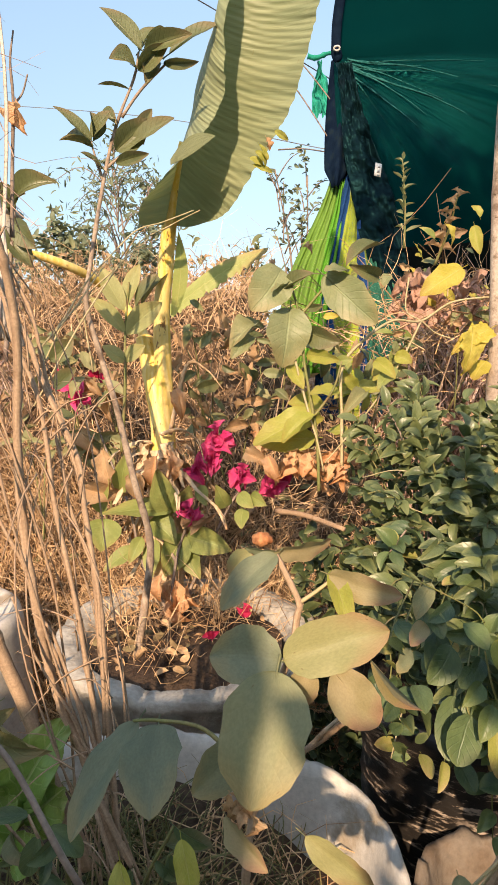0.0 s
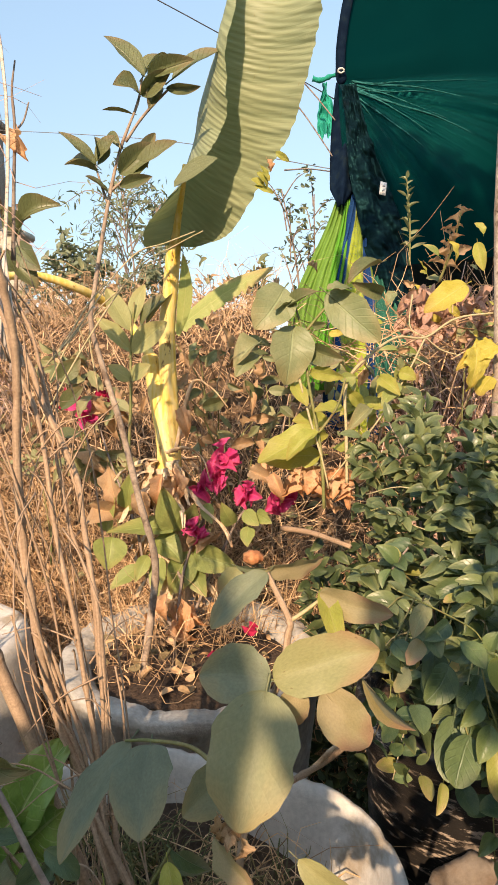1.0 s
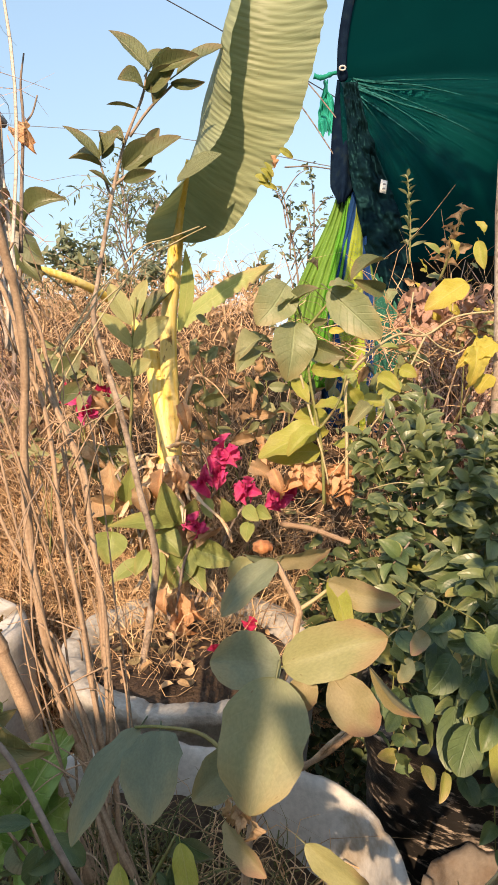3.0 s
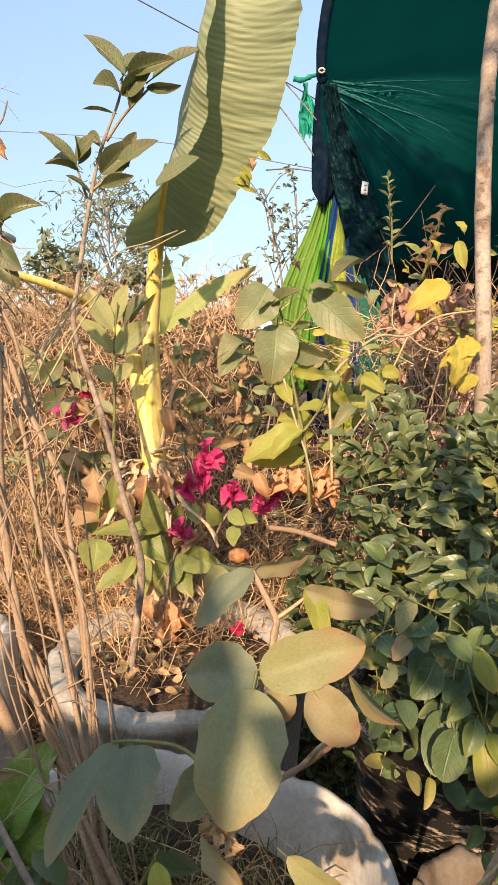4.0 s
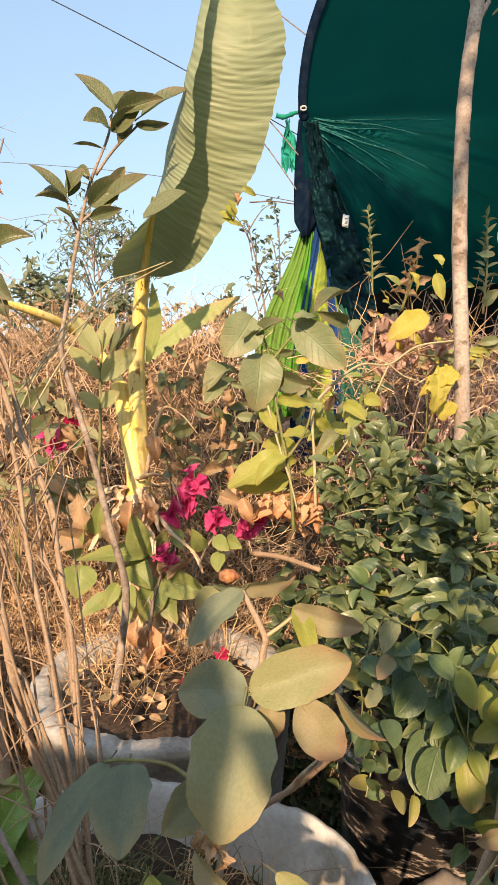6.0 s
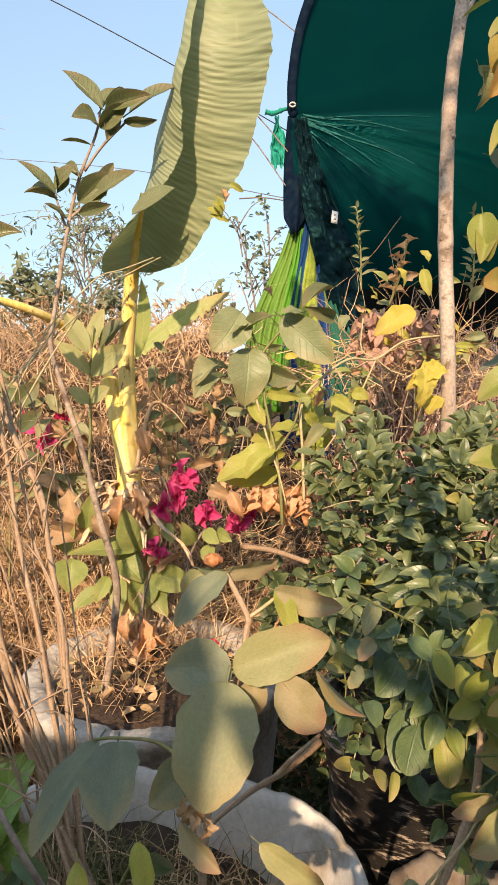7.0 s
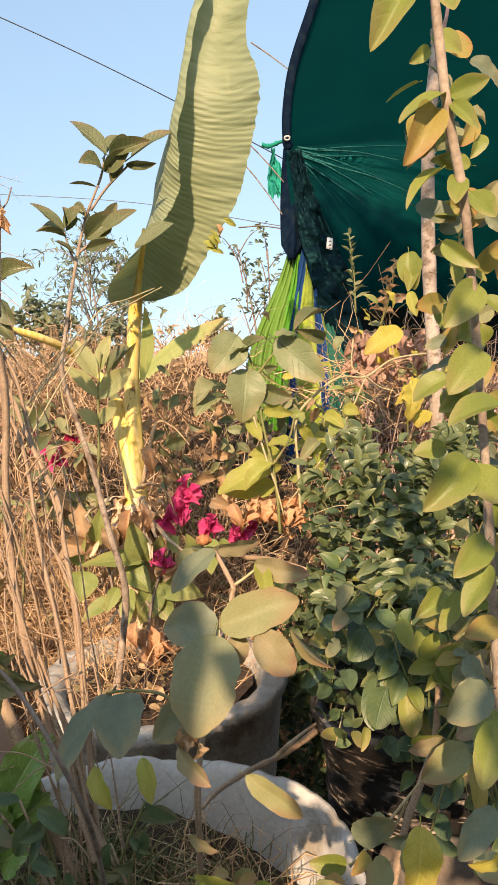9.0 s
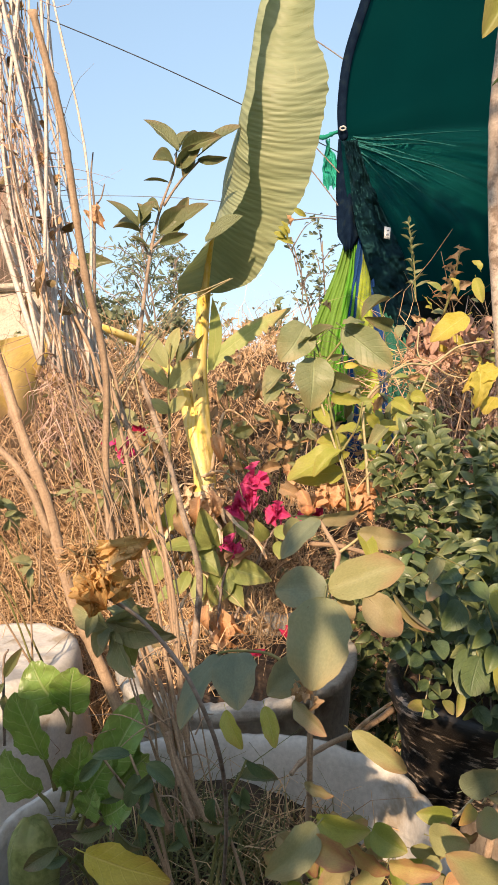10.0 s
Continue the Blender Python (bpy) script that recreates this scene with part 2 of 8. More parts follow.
STALK = bark("dry_stalk_bark", (0.38, 0.26, 0.17), (0.58, 0.42, 0.285), (0.27, 0.17, 0.10))
GREY_STALK = bark("bleached_stalk", (0.60, 0.51, 0.43), (0.82, 0.74, 0.66), (0.44, 0.35, 0.28))
TWIG = surface("grey_twig_bark", (0.26, 0.20, 0.16), (0.38, 0.30, 0.24), 40, 260, 0.8, 0.5, 0.001, (0.16, 0.11, 0.085), 30)
PALE_TWIG = surface("pale_twig_bark", (0.36, 0.27, 0.20), (0.52, 0.41, 0.31), 40, 260, 0.8, 0.6, 0.001, (0.20, 0.14, 0.10), 30)
GREEN_STEM = surface("green_stem", (0.20, 0.22, 0.07), (0.30, 0.27, 0.11), 30, 200, 0.6, 0.3, 0.001, (0.22, 0.14, 0.07), 25)
PALE_VINE = surface("pale_vine_stem", (0.50, 0.42, 0.22), (0.60, 0.50, 0.30), 40, 200, 0.7, 0.3, 0.001)
POLE_BARK = surface("peeled_pole_bark", (0.42, 0.33, 0.26), (0.58, 0.48, 0.39), 14, 170, 0.8, 0.8, 0.003, (0.25, 0.18, 0.13), 34)
GRASS = surface("grass_blades", (0.09, 0.11, 0.035), (0.19, 0.19, 0.07), 30, 120, 0.6, 0.2, 0.001, (0.34, 0.27, 0.11), island=True)
LITTER = surface("dry_leaf_litter", (0.56, 0.32, 0.15), (0.74, 0.49, 0.27), 25, 140, 0.85, 0.4, 0.001, (0.17, 0.14, 0.07), island=True)
FAR_LEAF = surface("far_foliage", (0.12, 0.15, 0.07), (0.20, 0.23, 0.11), 12, 60, 0.6, 0.2, 0.002, (0.32, 0.32, 0.18), island=True)
HOUSE_WALL = surface("cream_plaster", (0.68, 0.58, 0.42), (0.75, 0.66, 0.50), 1.5, 60, 0.9, 0.3, 0.003, (0.55, 0.45, 0.33), 3)
HOUSE_BROWN = surface("brown_plaster", (0.36, 0.27, 0.20), (0.43, 0.33, 0.25), 1.5, 60, 0.9, 0.3, 0.003, (0.28, 0.21, 0.16), 3)
WIRE = surface("black_cable", (0.02, 0.02, 0.022), (0.035, 0.035, 0.04), 30, 90, 0.5, 0.1, 0.001)
STRING = surface("grey_string", (0.16, 0.17, 0.18), (0.24, 0.24, 0.25), 30, 90, 0.8, 0.1, 0.001)
# near-black colour stands for the shade inside the shelter
DARK = surface("shed_shade", (0.020, 0.022, 0.022), (0.035, 0.036, 0.035), 3, 40, 0.95, 0.3, 0.004)

SHRUB_LEAF = leaf_mat("outer_shrub_leaf", (0.055, 0.092, 0.038), (0.255, 0.310, 0.125), (0.28, 0.31, 0.125), None, 6, 4, 0.28, 0.36, 0.15, 0.6, 0.75, 0.6, lines=0.22, joined=True)
# darker copy of the shrub leaf: deep shade put into its green
SHRUB_SHADE = leaf_mat("shaded_shrub_leaf", (0.028, 0.052, 0.022), (0.11, 0.145, 0.055), (0.20, 0.23, 0.09), None, 6, 4, 0.2, 0.45, 0.1, 0.3, 0.75, 0.32, lines=0.3, joined=True)
CURLED = leaf_mat("curled_dry_leaf", (0.50, 0.34, 0.20), (0.74, 0.53, 0.34), (0.48, 0.29, 0.16), None, 6, 4, 0.35, 0.8, 0.3, 0.8, 0.8, 0.15, joined=True)
PINK_LEAF = leaf_mat("withered_pink_leaf", (0.55, 0.33, 0.25), (0.78, 0.52, 0.40), (0.48, 0.27, 0.20), None, 6, 4, 0.3, 0.8, 0.3, 0.8, 0.8, 0.15, joined=True)
WEEDY = leaf_mat("small_weed_leaf", (0.16, 0.19, 0.08), (0.36, 0.36, 0.18), (0.38, 0.33, 0.16), None, 6, 4, 0.3, 0.6, 0.3, 0.5, 0.8, joined=True)
FAR_FOLIAGE = leaf_mat("far_leaf", (0.15, 0.19, 0.11), (0.30, 0.33, 0.20), None, None, 6, 4, 0.3, 0.55, 0.0, 0.3, 0.8, joined=True)
GUAVA = leaf_mat("guava_leaf", (0.12, 0.145, 0.055), (0.215, 0.235, 0.105), (0.24, 0.19, 0.09), (0.32, 0.30, 0.15), 10, 4, 0.25, 0.42, 0.3, 0.8, 0.5, 0.5, lines=0.2)
BROAD = leaf_mat("broad_leaf", (0.22, 0.265, 0.12), (0.35, 0.375, 0.19), (0.38, 0.34, 0.16), None, 8, 4, 0.28, 0.48, 0.7, 0.8, 0.5)
BROAD_YELLOW = leaf_mat("yellowing_broad_leaf", (0.42, 0.45, 0.08), (0.54, 0.53, 0.12), (0.48, 0.42, 0.10), (0.50, 0.47, 0.18), 8, 4, 0.4, 0.5, 0.4)
YELLOW = leaf_mat("yellow_leaf", (0.60, 0.52, 0.07), (0.72, 0.63, 0.14), (0.54, 0.40, 0.08), (0.76, 0.62, 0.22), 7, 3, 0.4, 0.55, 0.5)
ROSE = leaf_mat("rose_leaf", (0.27, 0.29, 0.15), (0.34, 0.34, 0.17), (0.38, 0.32, 0.15), None, 7, 4, 0.28, 0.55, 0.45, 0.10, 0.5, lines=0.05)
ROSE_YELLOW = leaf_mat("yellowed_rose_leaf", (0.35, 0.35, 0.15), (0.42, 0.40, 0.18), (0.42, 0.29, 0.14), None, 7, 4, 0.32, 0.55, 0.6, 0.10, 0.45, lines=0.05)
ROSE_TAN = leaf_mat("faded_rose_leaf", (0.36, 0.31, 0.15), (0.45, 0.37, 0.21), (0.42, 0.26, 0.16), None, 7, 4, 0.3, 0.6, 0.5, 0.10, 0.45, lines=0.05)
ROSE_BROWN = leaf_mat("browned_rose_leaf", (0.50, 0.40, 0.14), (0.48, 0.24, 0.12), (0.34, 0.16, 0.09), None, 7, 4, 0.3, 0.6, 0.9, 0.08, 0.3, lines=0.03)
ROSE_GREY = leaf_mat("grey_green_rose_leaf", (0.18, 0.215, 0.135), (0.27, 0.30, 0.18), (0.34, 0.30, 0.15), None, 7, 4, 0.25, 0.55, 0.5, 0.10, 0.45, lines=0.05)
HEDGE = leaf_mat("shrub_leaf", (0.055, 0.105, 0.045), (0.155, 0.220, 0.095), (0.15, 0.20, 0.08), None, 6, 4, 0.2, 0.42, 0.15, 0.5, 0.6, 0.5, lines=0.15)
HEDGE_LIGHT = leaf_mat("young_shrub_leaf", (0.11, 0.175, 0.060), (0.21, 0.28, 0.105), (0.24, 0.29, 0.11), None, 6, 4, 0.25, 0.42, 0.15, 0.4, 0.6, 0.45, lines=0.12)
DULL_LEAF = leaf_mat("dull_weed_leaf", (0.28, 0.30, 0.14), (0.40, 0.39, 0.20), (0.40, 0.33, 0.16), None, 7, 4, 0.3, 0.6, 0.5, 0.6)
HEDGE_YELLOW = leaf_mat("yellowing_shrub_leaf", (0.34, 0.36, 0.08), (0.44, 0.38, 0.14), (0.50, 0.38, 0.16), None, 6, 4, 0.3, 0.5, 0.3, 0.5, lines=0.15)
VINE = leaf_mat("vine_leaf", (0.25, 0.31, 0.06), (0.40, 0.43, 0.10), (0.42, 0.38, 0.13), None, 8, 4, 0.4, 0.45, 0.15, 0.2, 0.7, lines=0.07)
VINE_ORANGE = leaf_mat("orange_vine_leaf", (0.40, 0.35, 0.09), (0.50, 0.36, 0.10), (0.50, 0.28, 0.09), None, 8, 4, 0.35, 0.5, 0.3, 0.2, 0.5, lines=0.07)
SHOOT = leaf_mat("shoot_leaf", (0.40, 0.42, 0.17), (0.50, 0.50, 0.23), (0.52, 0.47, 0.20), None, 10, 4, 0.35, 0.5, 0.2, 0.6, lines=0.3)
BOUG = leaf_mat("bougainvillea_leaf", (0.26, 0.32, 0.09), (0.36, 0.40, 0.13), (0.42, 0.40, 0.14), None, 6, 4, 0.3, 0.5, 0.2, 0.5)
BRACT = leaf_mat("pink_bract", (0.80, 0.05, 0.25), (0.88, 0.11, 0.36), (0.88, 0.14, 0.30), (0.88, 0.16, 0.32), 6, 4, 0.35, 0.6, 0.0, 0.7, 0.5, 0.2)
BRACT_DARK = leaf_mat("faded_red_bract", (0.55, 0.02, 0.09), (0.66, 0.04, 0.13), (0.55, 0.05, 0.12), (0.7, 0.1, 0.2), 6, 4, 0.3, 0.6, 0.0, 0.7, 0.5, 0.2)
DRY = leaf_mat("dry_brown_leaf", (0.58, 0.37, 0.20), (0.80, 0.58, 0.37), (0.44, 0.26, 0.14), None, 7, 4, 0.35, 0.8, 0.4, 1.0, 0.6, 0.15)
PETAL = leaf_mat("withered_petal", (0.88, 0.56, 0.22), (0.93, 0.68, 0.36), (0.70, 0.34, 0.10), None, 9, 2, 0.4, 0.8, 0.2, 0.8, 0.5, 0.1)
DRY_ORANGE = leaf_mat("dry_orange_leaf", (0.84, 0.45, 0.22), (0.92, 0.62, 0.40), (0.70, 0.34, 0.15), None, 7, 4, 0.3, 0.8, 0.3, 1.0, 0.6, 0.15)
SPINACH = leaf_mat("radish_leaf", (0.17, 0.35, 0.06), (0.31, 0.47, 0.12), (0.28, 0.40, 0.11), (0.56, 0.62, 0.32), 6, 3, 0.35, 0.35, 0.0, 0.8, 0.6, 0.5)
BANANA_BACK = leaf_mat("far_banana_leaf", (0.34, 0.43, 0.10), (0.46, 0.50, 0.16), (0.52, 0.40, 0.15), (0.55, 0.52, 0.2), 16, 1.5, 0.35, 0.5, 0.3, 0.4)


# ---------------------------------------------------------------- leaf meshes, shared
def leaf_mesh(name, shape, material, fold=0.25, arch=0.18, wave=0.0, tip=0.0, nl=9, nw=4, twist=0.0, stalk=0.14, seed=0.0, ragged=0.10, crinkle=0.0):
    """A leaf one long and one wide: shape(v) is its half width; folded at the midrib, arched along its length, with a leaf stalk."""
    bm = bmesh.new()
    uv = bm.loops.layers.uv.verify()
    rows, bend = [], 0.07 * math.sin(seed * 2.7)
    for j in range(nl + 1):
        v = 0.5 - 0.5 * math.cos(math.pi * j / nl)
        half, row = shape(v), []
        for i in range(nw + 1):
            u = 2 * i / nw - 1
            x = u * half * (1 + ragged * noise.noise(Vector((v * 7 + seed * 2, 5.0 if u > 0 else 0.0, seed)))) + bend * math.sin(math.pi * v)
            z = abs(u) * half * fold - arch * v * v + arch * 0.5 * v
            z += wave * half * u * u * math.sin(v * 15 + seed + (2.0 if u > 0 else 0)) + 0.03 * noise.noise(Vector((u + seed, v * 3, seed)))
            z += tip * max(0.0, v - 0.6) ** 2 + crinkle * abs(u) ** 0.5 * noise.noise(Vector((x * 9 + seed, v * 9, seed + 3)))
            a = twist * v
            row.append(bm.verts.new((x * math.cos(a) - z * math.sin(a), v - 0.12 * arch * v * v, x * math.sin(a) + z * math.cos(a))))
        rows.append(row)
    for j in range(nl):
        for i in range(nw):
            f = bm.faces.new((rows[j][i], rows[j][i + 1], rows[j + 1][i + 1], rows[j + 1][i]))
            for loop, (a, b) in zip(f.loops, ((i, j), (i + 1, j), (i + 1, j + 1), (i, j + 1))):
                loop[uv].uv = (a / nw, 0.5 - 0.5 * math.cos(math.pi * b / nl))
    if stalk:
        tube(bm, [(0, -stalk, -0.02), (0, -stalk * 0.4, -0.006), (0, 0.25, 0.01)], 0.022, 0.010, sides=4, steps=2)
    bm.normal_update()
    me = bpy.data.meshes.new(name)
    bm.to_mesh(me)
    bm.free()
    me.materials.append(material)
    me.polygons.foreach_set("use_smooth", [True] * len(me.polygons))
    return me


def oval(v, low=0.62, power=0.75):
    """Half width of an ovate leaf, widest below its middle for a small low."""
    return 0.5 * max(0.0, math.sin(math.pi * v ** low)) ** power


def ovate(v):
    return oval(v, 0.72, 0.80)


def full(v):
    return oval(v, 0.86, 0.60)


def elliptic(v):
    return oval(v, 0.95, 0.75)


def lance(v):
    return oval(v, 0.80, 1.15)


def blunt(v):
    return oval(v, 0.80, 0.62)


def rounded(v):
    return 0.5 * max(0.0, 1 - abs(2 * v ** 0.9 - 1) ** 2.3) ** 0.62


def blade_rose(v):
    """A rounded leaflet with a short point and a faintly toothed edge."""
    return rounded(v) * (1 - 0.10 * smooth(0.72, 0.97, v)) * (1 + 0.02 * math.sin(v * 75))


def heart(v):
    return 0.5 * (min(1.0, (v / 0.10) ** 0.5 if v > 0 else 0.0) if v < 0.10 else max(0.0, math.cos((v - 0.10) / 0.9 * math.pi / 2)) ** 0.75)


LEAVES = {}


def kinds(key, shape, material, count=3, fold=0.25, arch=0.2, wave=0.0, **more):
    """A few variants of one kind of leaf."""
    LEAVES[key] = [leaf_mesh("leaf", shape, material, fold * (0.6 + 0.4 * k), arch * (0.4 + 0.8 * k), wave, seed=k * 3.1 + len(LEAVES),
                             twist=(k - 1) * 0.25, **more) for k in range(count)]


kinds("guava", elliptic, GUAVA, fold=0.55, arch=0.30, nl=14, nw=6)
kinds("broad", full, BROAD, fold=0.25, arch=0.30, wave=0.10, nl=16, nw=6)
kinds("broad_yellow", full, BROAD_YELLOW, fold=0.3, arch=0.32, wave=0.10, nl=16, nw=6)
kinds("yellow", blunt, YELLOW, fold=0.2, arch=0.3, wave=0.14, nl=14, nw=6)
kinds("heart", heart, YELLOW, fold=0.12, arch=0.3, wave=0.14, nl=24, nw=10, ragged=0.35, crinkle=0.14)
kinds("rose", blade_rose, ROSE, fold=0.18, arch=0.2, wave=0.05, nl=20, nw=8, ragged=0.16)
kinds("rose_yellow", blade_rose, ROSE_YELLOW, fold=0.2, arch=0.2, wave=0.06, nl=20, nw=8, ragged=0.16)
kinds("rose_tan", blade_rose, ROSE_TAN, fold=0.25, arch=0.22, wave=0.08, nl=20, nw=8, ragged=0.16)
kinds("rose_brown", rounded, ROSE_BROWN, fold=0.3, arch=0.3, wave=0.12, nl=14, nw=6)
kinds("rose_grey", blade_rose, ROSE_GREY, fold=0.2, arch=0.2, wave=0.06, nl=20, nw=8, ragged=0.16)
kinds("hedge", rounded, HEDGE, fold=0.3, arch=0.25, nl=8)
kinds("hedge_light", elliptic, HEDGE_LIGHT, fold=0.5, arch=0.45, nl=9)
kinds("dull", elliptic, DULL_LEAF, fold=0.5, arch=0.5, wave=0.1, nl=12, nw=6)
kinds("hedge_yellow", rounded, HEDGE_YELLOW, fold=0.3, arch=0.25, nl=8)
kinds("vine", blunt, VINE, fold=0.35, arch=0.3, nl=14, nw=6)
kinds("vine_orange", blunt, VINE_ORANGE, fold=0.35, arch=0.3, nl=14, nw=6)
kinds("shoot", elliptic, SHOOT, fold=0.35, arch=0.3, nl=14, nw=6)
kinds("boug", ovate, BOUG, fold=0.3, arch=0.25, nl=14, nw=6)
kinds("bract", full, BRACT, fold=0.95, arch=0.6, wave=0.40, nl=14, nw=8, stalk=0, crinkle=0.16, ragged=0.25)
kinds("bract_dark", full, BRACT_DARK, fold=1.0, arch=0.6, wave=0.40, nl=14, nw=8, stalk=0, crinkle=0.16, ragged=0.25)
kinds("dry", elliptic, DRY, fold=0.9, arch=0.8, wave=0.45, nl=14, nw=8, ragged=0.35, crinkle=0.18)
kinds("dry_orange", elliptic, DRY_ORANGE, fold=0.9, arch=0.7, wave=0.45, nl=14, nw=8, ragged=0.35, crinkle=0.18)
kinds("petal", elliptic, PETAL, fold=0.6, arch=0.5, wave=0.5, nl=16, nw=8, stalk=0, ragged=0.35, crinkle=0.25)
kinds("radish", rounded, SPINACH, fold=0.2, arch=0.25, wave=0.10, nl=26, nw=12, crinkle=0.09, ragged=0.05)
kinds("twig_leaf", lance, BROAD, fold=0.4, arch=0.4, nl=6)
kinds("lance_dry", lance, ROSE_TAN, fold=0.8, arch=0.2)

LOOSE = random.Random(5)


def leaf(parent, kind, base, tip, width, bank=0.0, face=(0.0, -0.92, 0.4), name="leaf", variant=None, label=""):
    """Hang one leaf from base to tip; face is where its upper side looks, bank turns it about its length."""
    base, tip = Vector(base), Vector(tip)
    y = tip - base
    long = y.length
    y.normalize()
    n = Vector(face)
    n = (n - y * n.dot(y)).normalized()
    n = Matrix.Rotation(radians(bank), 3, y) @ n
    x = y.cross(n)
    m = Matrix((x * width, y * long, n * (long + width) / 2)).transposed().to_4x4()
    m.translation = base
    ob = new(name, LEAVES[kind][LOOSE.randrange(3) if variant is None else variant])
    adopt(ob, parent)
    ob.matrix_basis = m
    if label:
        tagged(ob, label)
    return ob


def strands(roots, ways, lengths, radii, droop, rng, rings=5, curl=0.15):
    """Many thin three-sided stalks at once, as vertices and faces."""
    k = len(roots)
    s = np.linspace(0, 1, rings + 1)[None, :, None]
    ways = ways / np.linalg.norm(ways, axis=1, keepdims=True)
    side = np.cross(ways, rng.normal(size=(k, 3)))
    side /= np.linalg.norm(side, axis=1, keepdims=True)
    line = roots[:, None] + ways[:, None] * (lengths[:, None, None] * s)
    line = line + side[:, None] * (curl * lengths[:, None, None] * np.sin(s * (2 + 3 * rng.random((k, 1, 1)))) * s)
    line[:, :, 2] -= (droop[:, None] * lengths[:, None] * s[:, :, 0] ** 2)
    up = np.cross(ways, side)
    r = radii[:, None, None] * (1.05 - 0.75 * s)
    verts = np.stack([line + r * (math.cos(a) * side[:, None] + math.sin(a) * up[:, None]) for a in (0, 2.094, 4.189)], 2).reshape(-1, 3)
    base = (np.arange(k) * (rings + 1) * 3)[:, None, None] + (np.arange(rings) * 3)[None, :, None]
    i, j = np.array([0, 1, 2]), np.array([1, 2, 0])
    faces = np.stack([base + i, base + j, base + 3 + j, base + 3 + i], -1).reshape(-1, 4)
    return verts.tolist(), [], faces.tolist()


def flakes(centres, sizes, rng, slim=0.5, flat=0.6, face=None):
    """Many small bent leaves at once: four triangles each, folded at the midrib."""
    k = len(centres)
    y = rng.normal(size=(k, 3)) * (1, 1, flat)
    if face is not None:
        y = y + np.array(face)
    y /= np.linalg.norm(y, axis=1, keepdims=True)
    n = np.cross(y, rng.normal(size=(k, 3)))
    n /= np.linalg.norm(n, axis=1, keepdims=True)
    x = np.cross(y, n)
    s = sizes[:, None]
    rings = []
    for t, w, lift in ((-0.5, 0.0, 0.0), (-0.30, 0.38, 0.02), (0.0, 0.50, 0.03), (0.28, 0.38, -0.01), (0.5, 0.0, -0.12)):
        c = centres + y * s * t + n * s * lift
        rings.append((c, c + (x * slim * w + n * 0.16 * w) * s, c + (-x * slim * w + n * 0.16 * w) * s))
    verts = np.stack([rings[0][0], *(p for ring in rings[1:4] for p in ring), rings[4][0]], 1).reshape(-1, 3)
    b = np.arange(k)[:, None] * 11
    quads = np.concatenate([b + q for q in ((1, 4, 5, 2), (1, 3, 6, 4), (4, 7, 8, 5), (4, 6, 9, 7))], 0)
    tris = np.concatenate([b + q for q in ((0, 1, 2), (0, 3, 1), (10, 8, 7), (10, 7, 9))], 0)
    return verts.tolist(), [], quads.tolist() + tris.tolist()


def foliage(name, centres, sizes, rng, shape, material, label, parent=None, category="", nl=6, nw=4, fold=0.45, arch=0.45, slim=0.6, flat=0.6, aim=(0, -0.3, 0), up=(0, -0.5, 0.8), loose=0.6, ways=None):
    """Many shaped leaves in one mesh, each folded, arched and turned its own way, or along the ways given."""
    k = len(centres)
    v = 0.5 - 0.5 * np.cos(np.pi * np.arange(nl + 1) / nl)
    half = np.array([shape(float(q)) for q in v])
    u = np.linspace(-1, 1, nw + 1)
    lx = (half[:, None] * u[None, :] * slim).ravel()
    ly = np.repeat(v - 0.5, nw + 1)
    lz = (half[:, None] * np.abs(u)[None, :] * fold * slim - arch * (v * v - 0.5 * v)[:, None]).ravel()
    y = np.array(ways) if ways is not None else rng.normal(size=(k, 3)) * (1, 1, flat) + np.array(aim)
    y /= np.linalg.norm(y, axis=1, keepdims=True)
    n = np.array(up) + rng.normal(size=(k, 3)) * loose
    n -= y * np.sum(n * y, axis=1, keepdims=True)
    n /= np.linalg.norm(n, axis=1, keepdims=True)
    x = np.cross(y, n)
    bend = rng.uniform(0.3, 1.7, (k, 1, 1))
    s = sizes[:, None, None]
    verts = (centres[:, None] + s * (x[:, None] * lx[None, :, None] + y[:, None] * ly[None, :, None] + n[:, None] * lz[None, :, None] * bend)).reshape(-1, 3)
    m = nw + 1
    quad = np.array([[j * m + i, j * m + i + 1, (j + 1) * m + i + 1, (j + 1) * m + i] for j in range(nl) for i in range(nw)])
    faces = (np.arange(k)[:, None, None] * (m * (nl + 1)) + quad[None]).reshape(-1, 4)
    shape_data = (verts.tolist(), [], faces.tolist())
    ob = part(name, shape_data, material, parent, label) if parent else single(name, shape_data, material, label, category, kind="stuff")
    flat_uv = np.column_stack([np.tile((u + 1) / 2, nl + 1), np.repeat(v, m)])
    layer = ob.data.uv_layers.new(name="UVMap")
    layer.data.foreach_set("uv", np.tile(flat_uv[quad.ravel()], (k, 1)).ravel())
    return ob


# ---------------------------------------------------------------- ground
def dip(x):
    return smooth(0.02, 0.16, x) * (1 - smooth(0.48, 0.75, x))


def ground_height(x, y):
    bank = -0.42 * dip(x) * smooth(1.6, 2.2, y) * (1 - smooth(3.2, 5.0, y)) + 1.16 * smooth(1.5, 2.5, y) - 0.22 * smooth(0.2, 1.2, x) * smooth(1.5, 2.3, y) - 0.5 * smooth(3.2, 5.0, y) - 0.6 * smooth(6, 20, y)
    return bank + (0.05 + 0.06 * smooth(1.8, 2.4, y)) * noise.noise(Vector((x * 2.2, y * 2.2, 0))) + 0.02 * noise.noise(Vector((x * 9, y * 9, 3)))


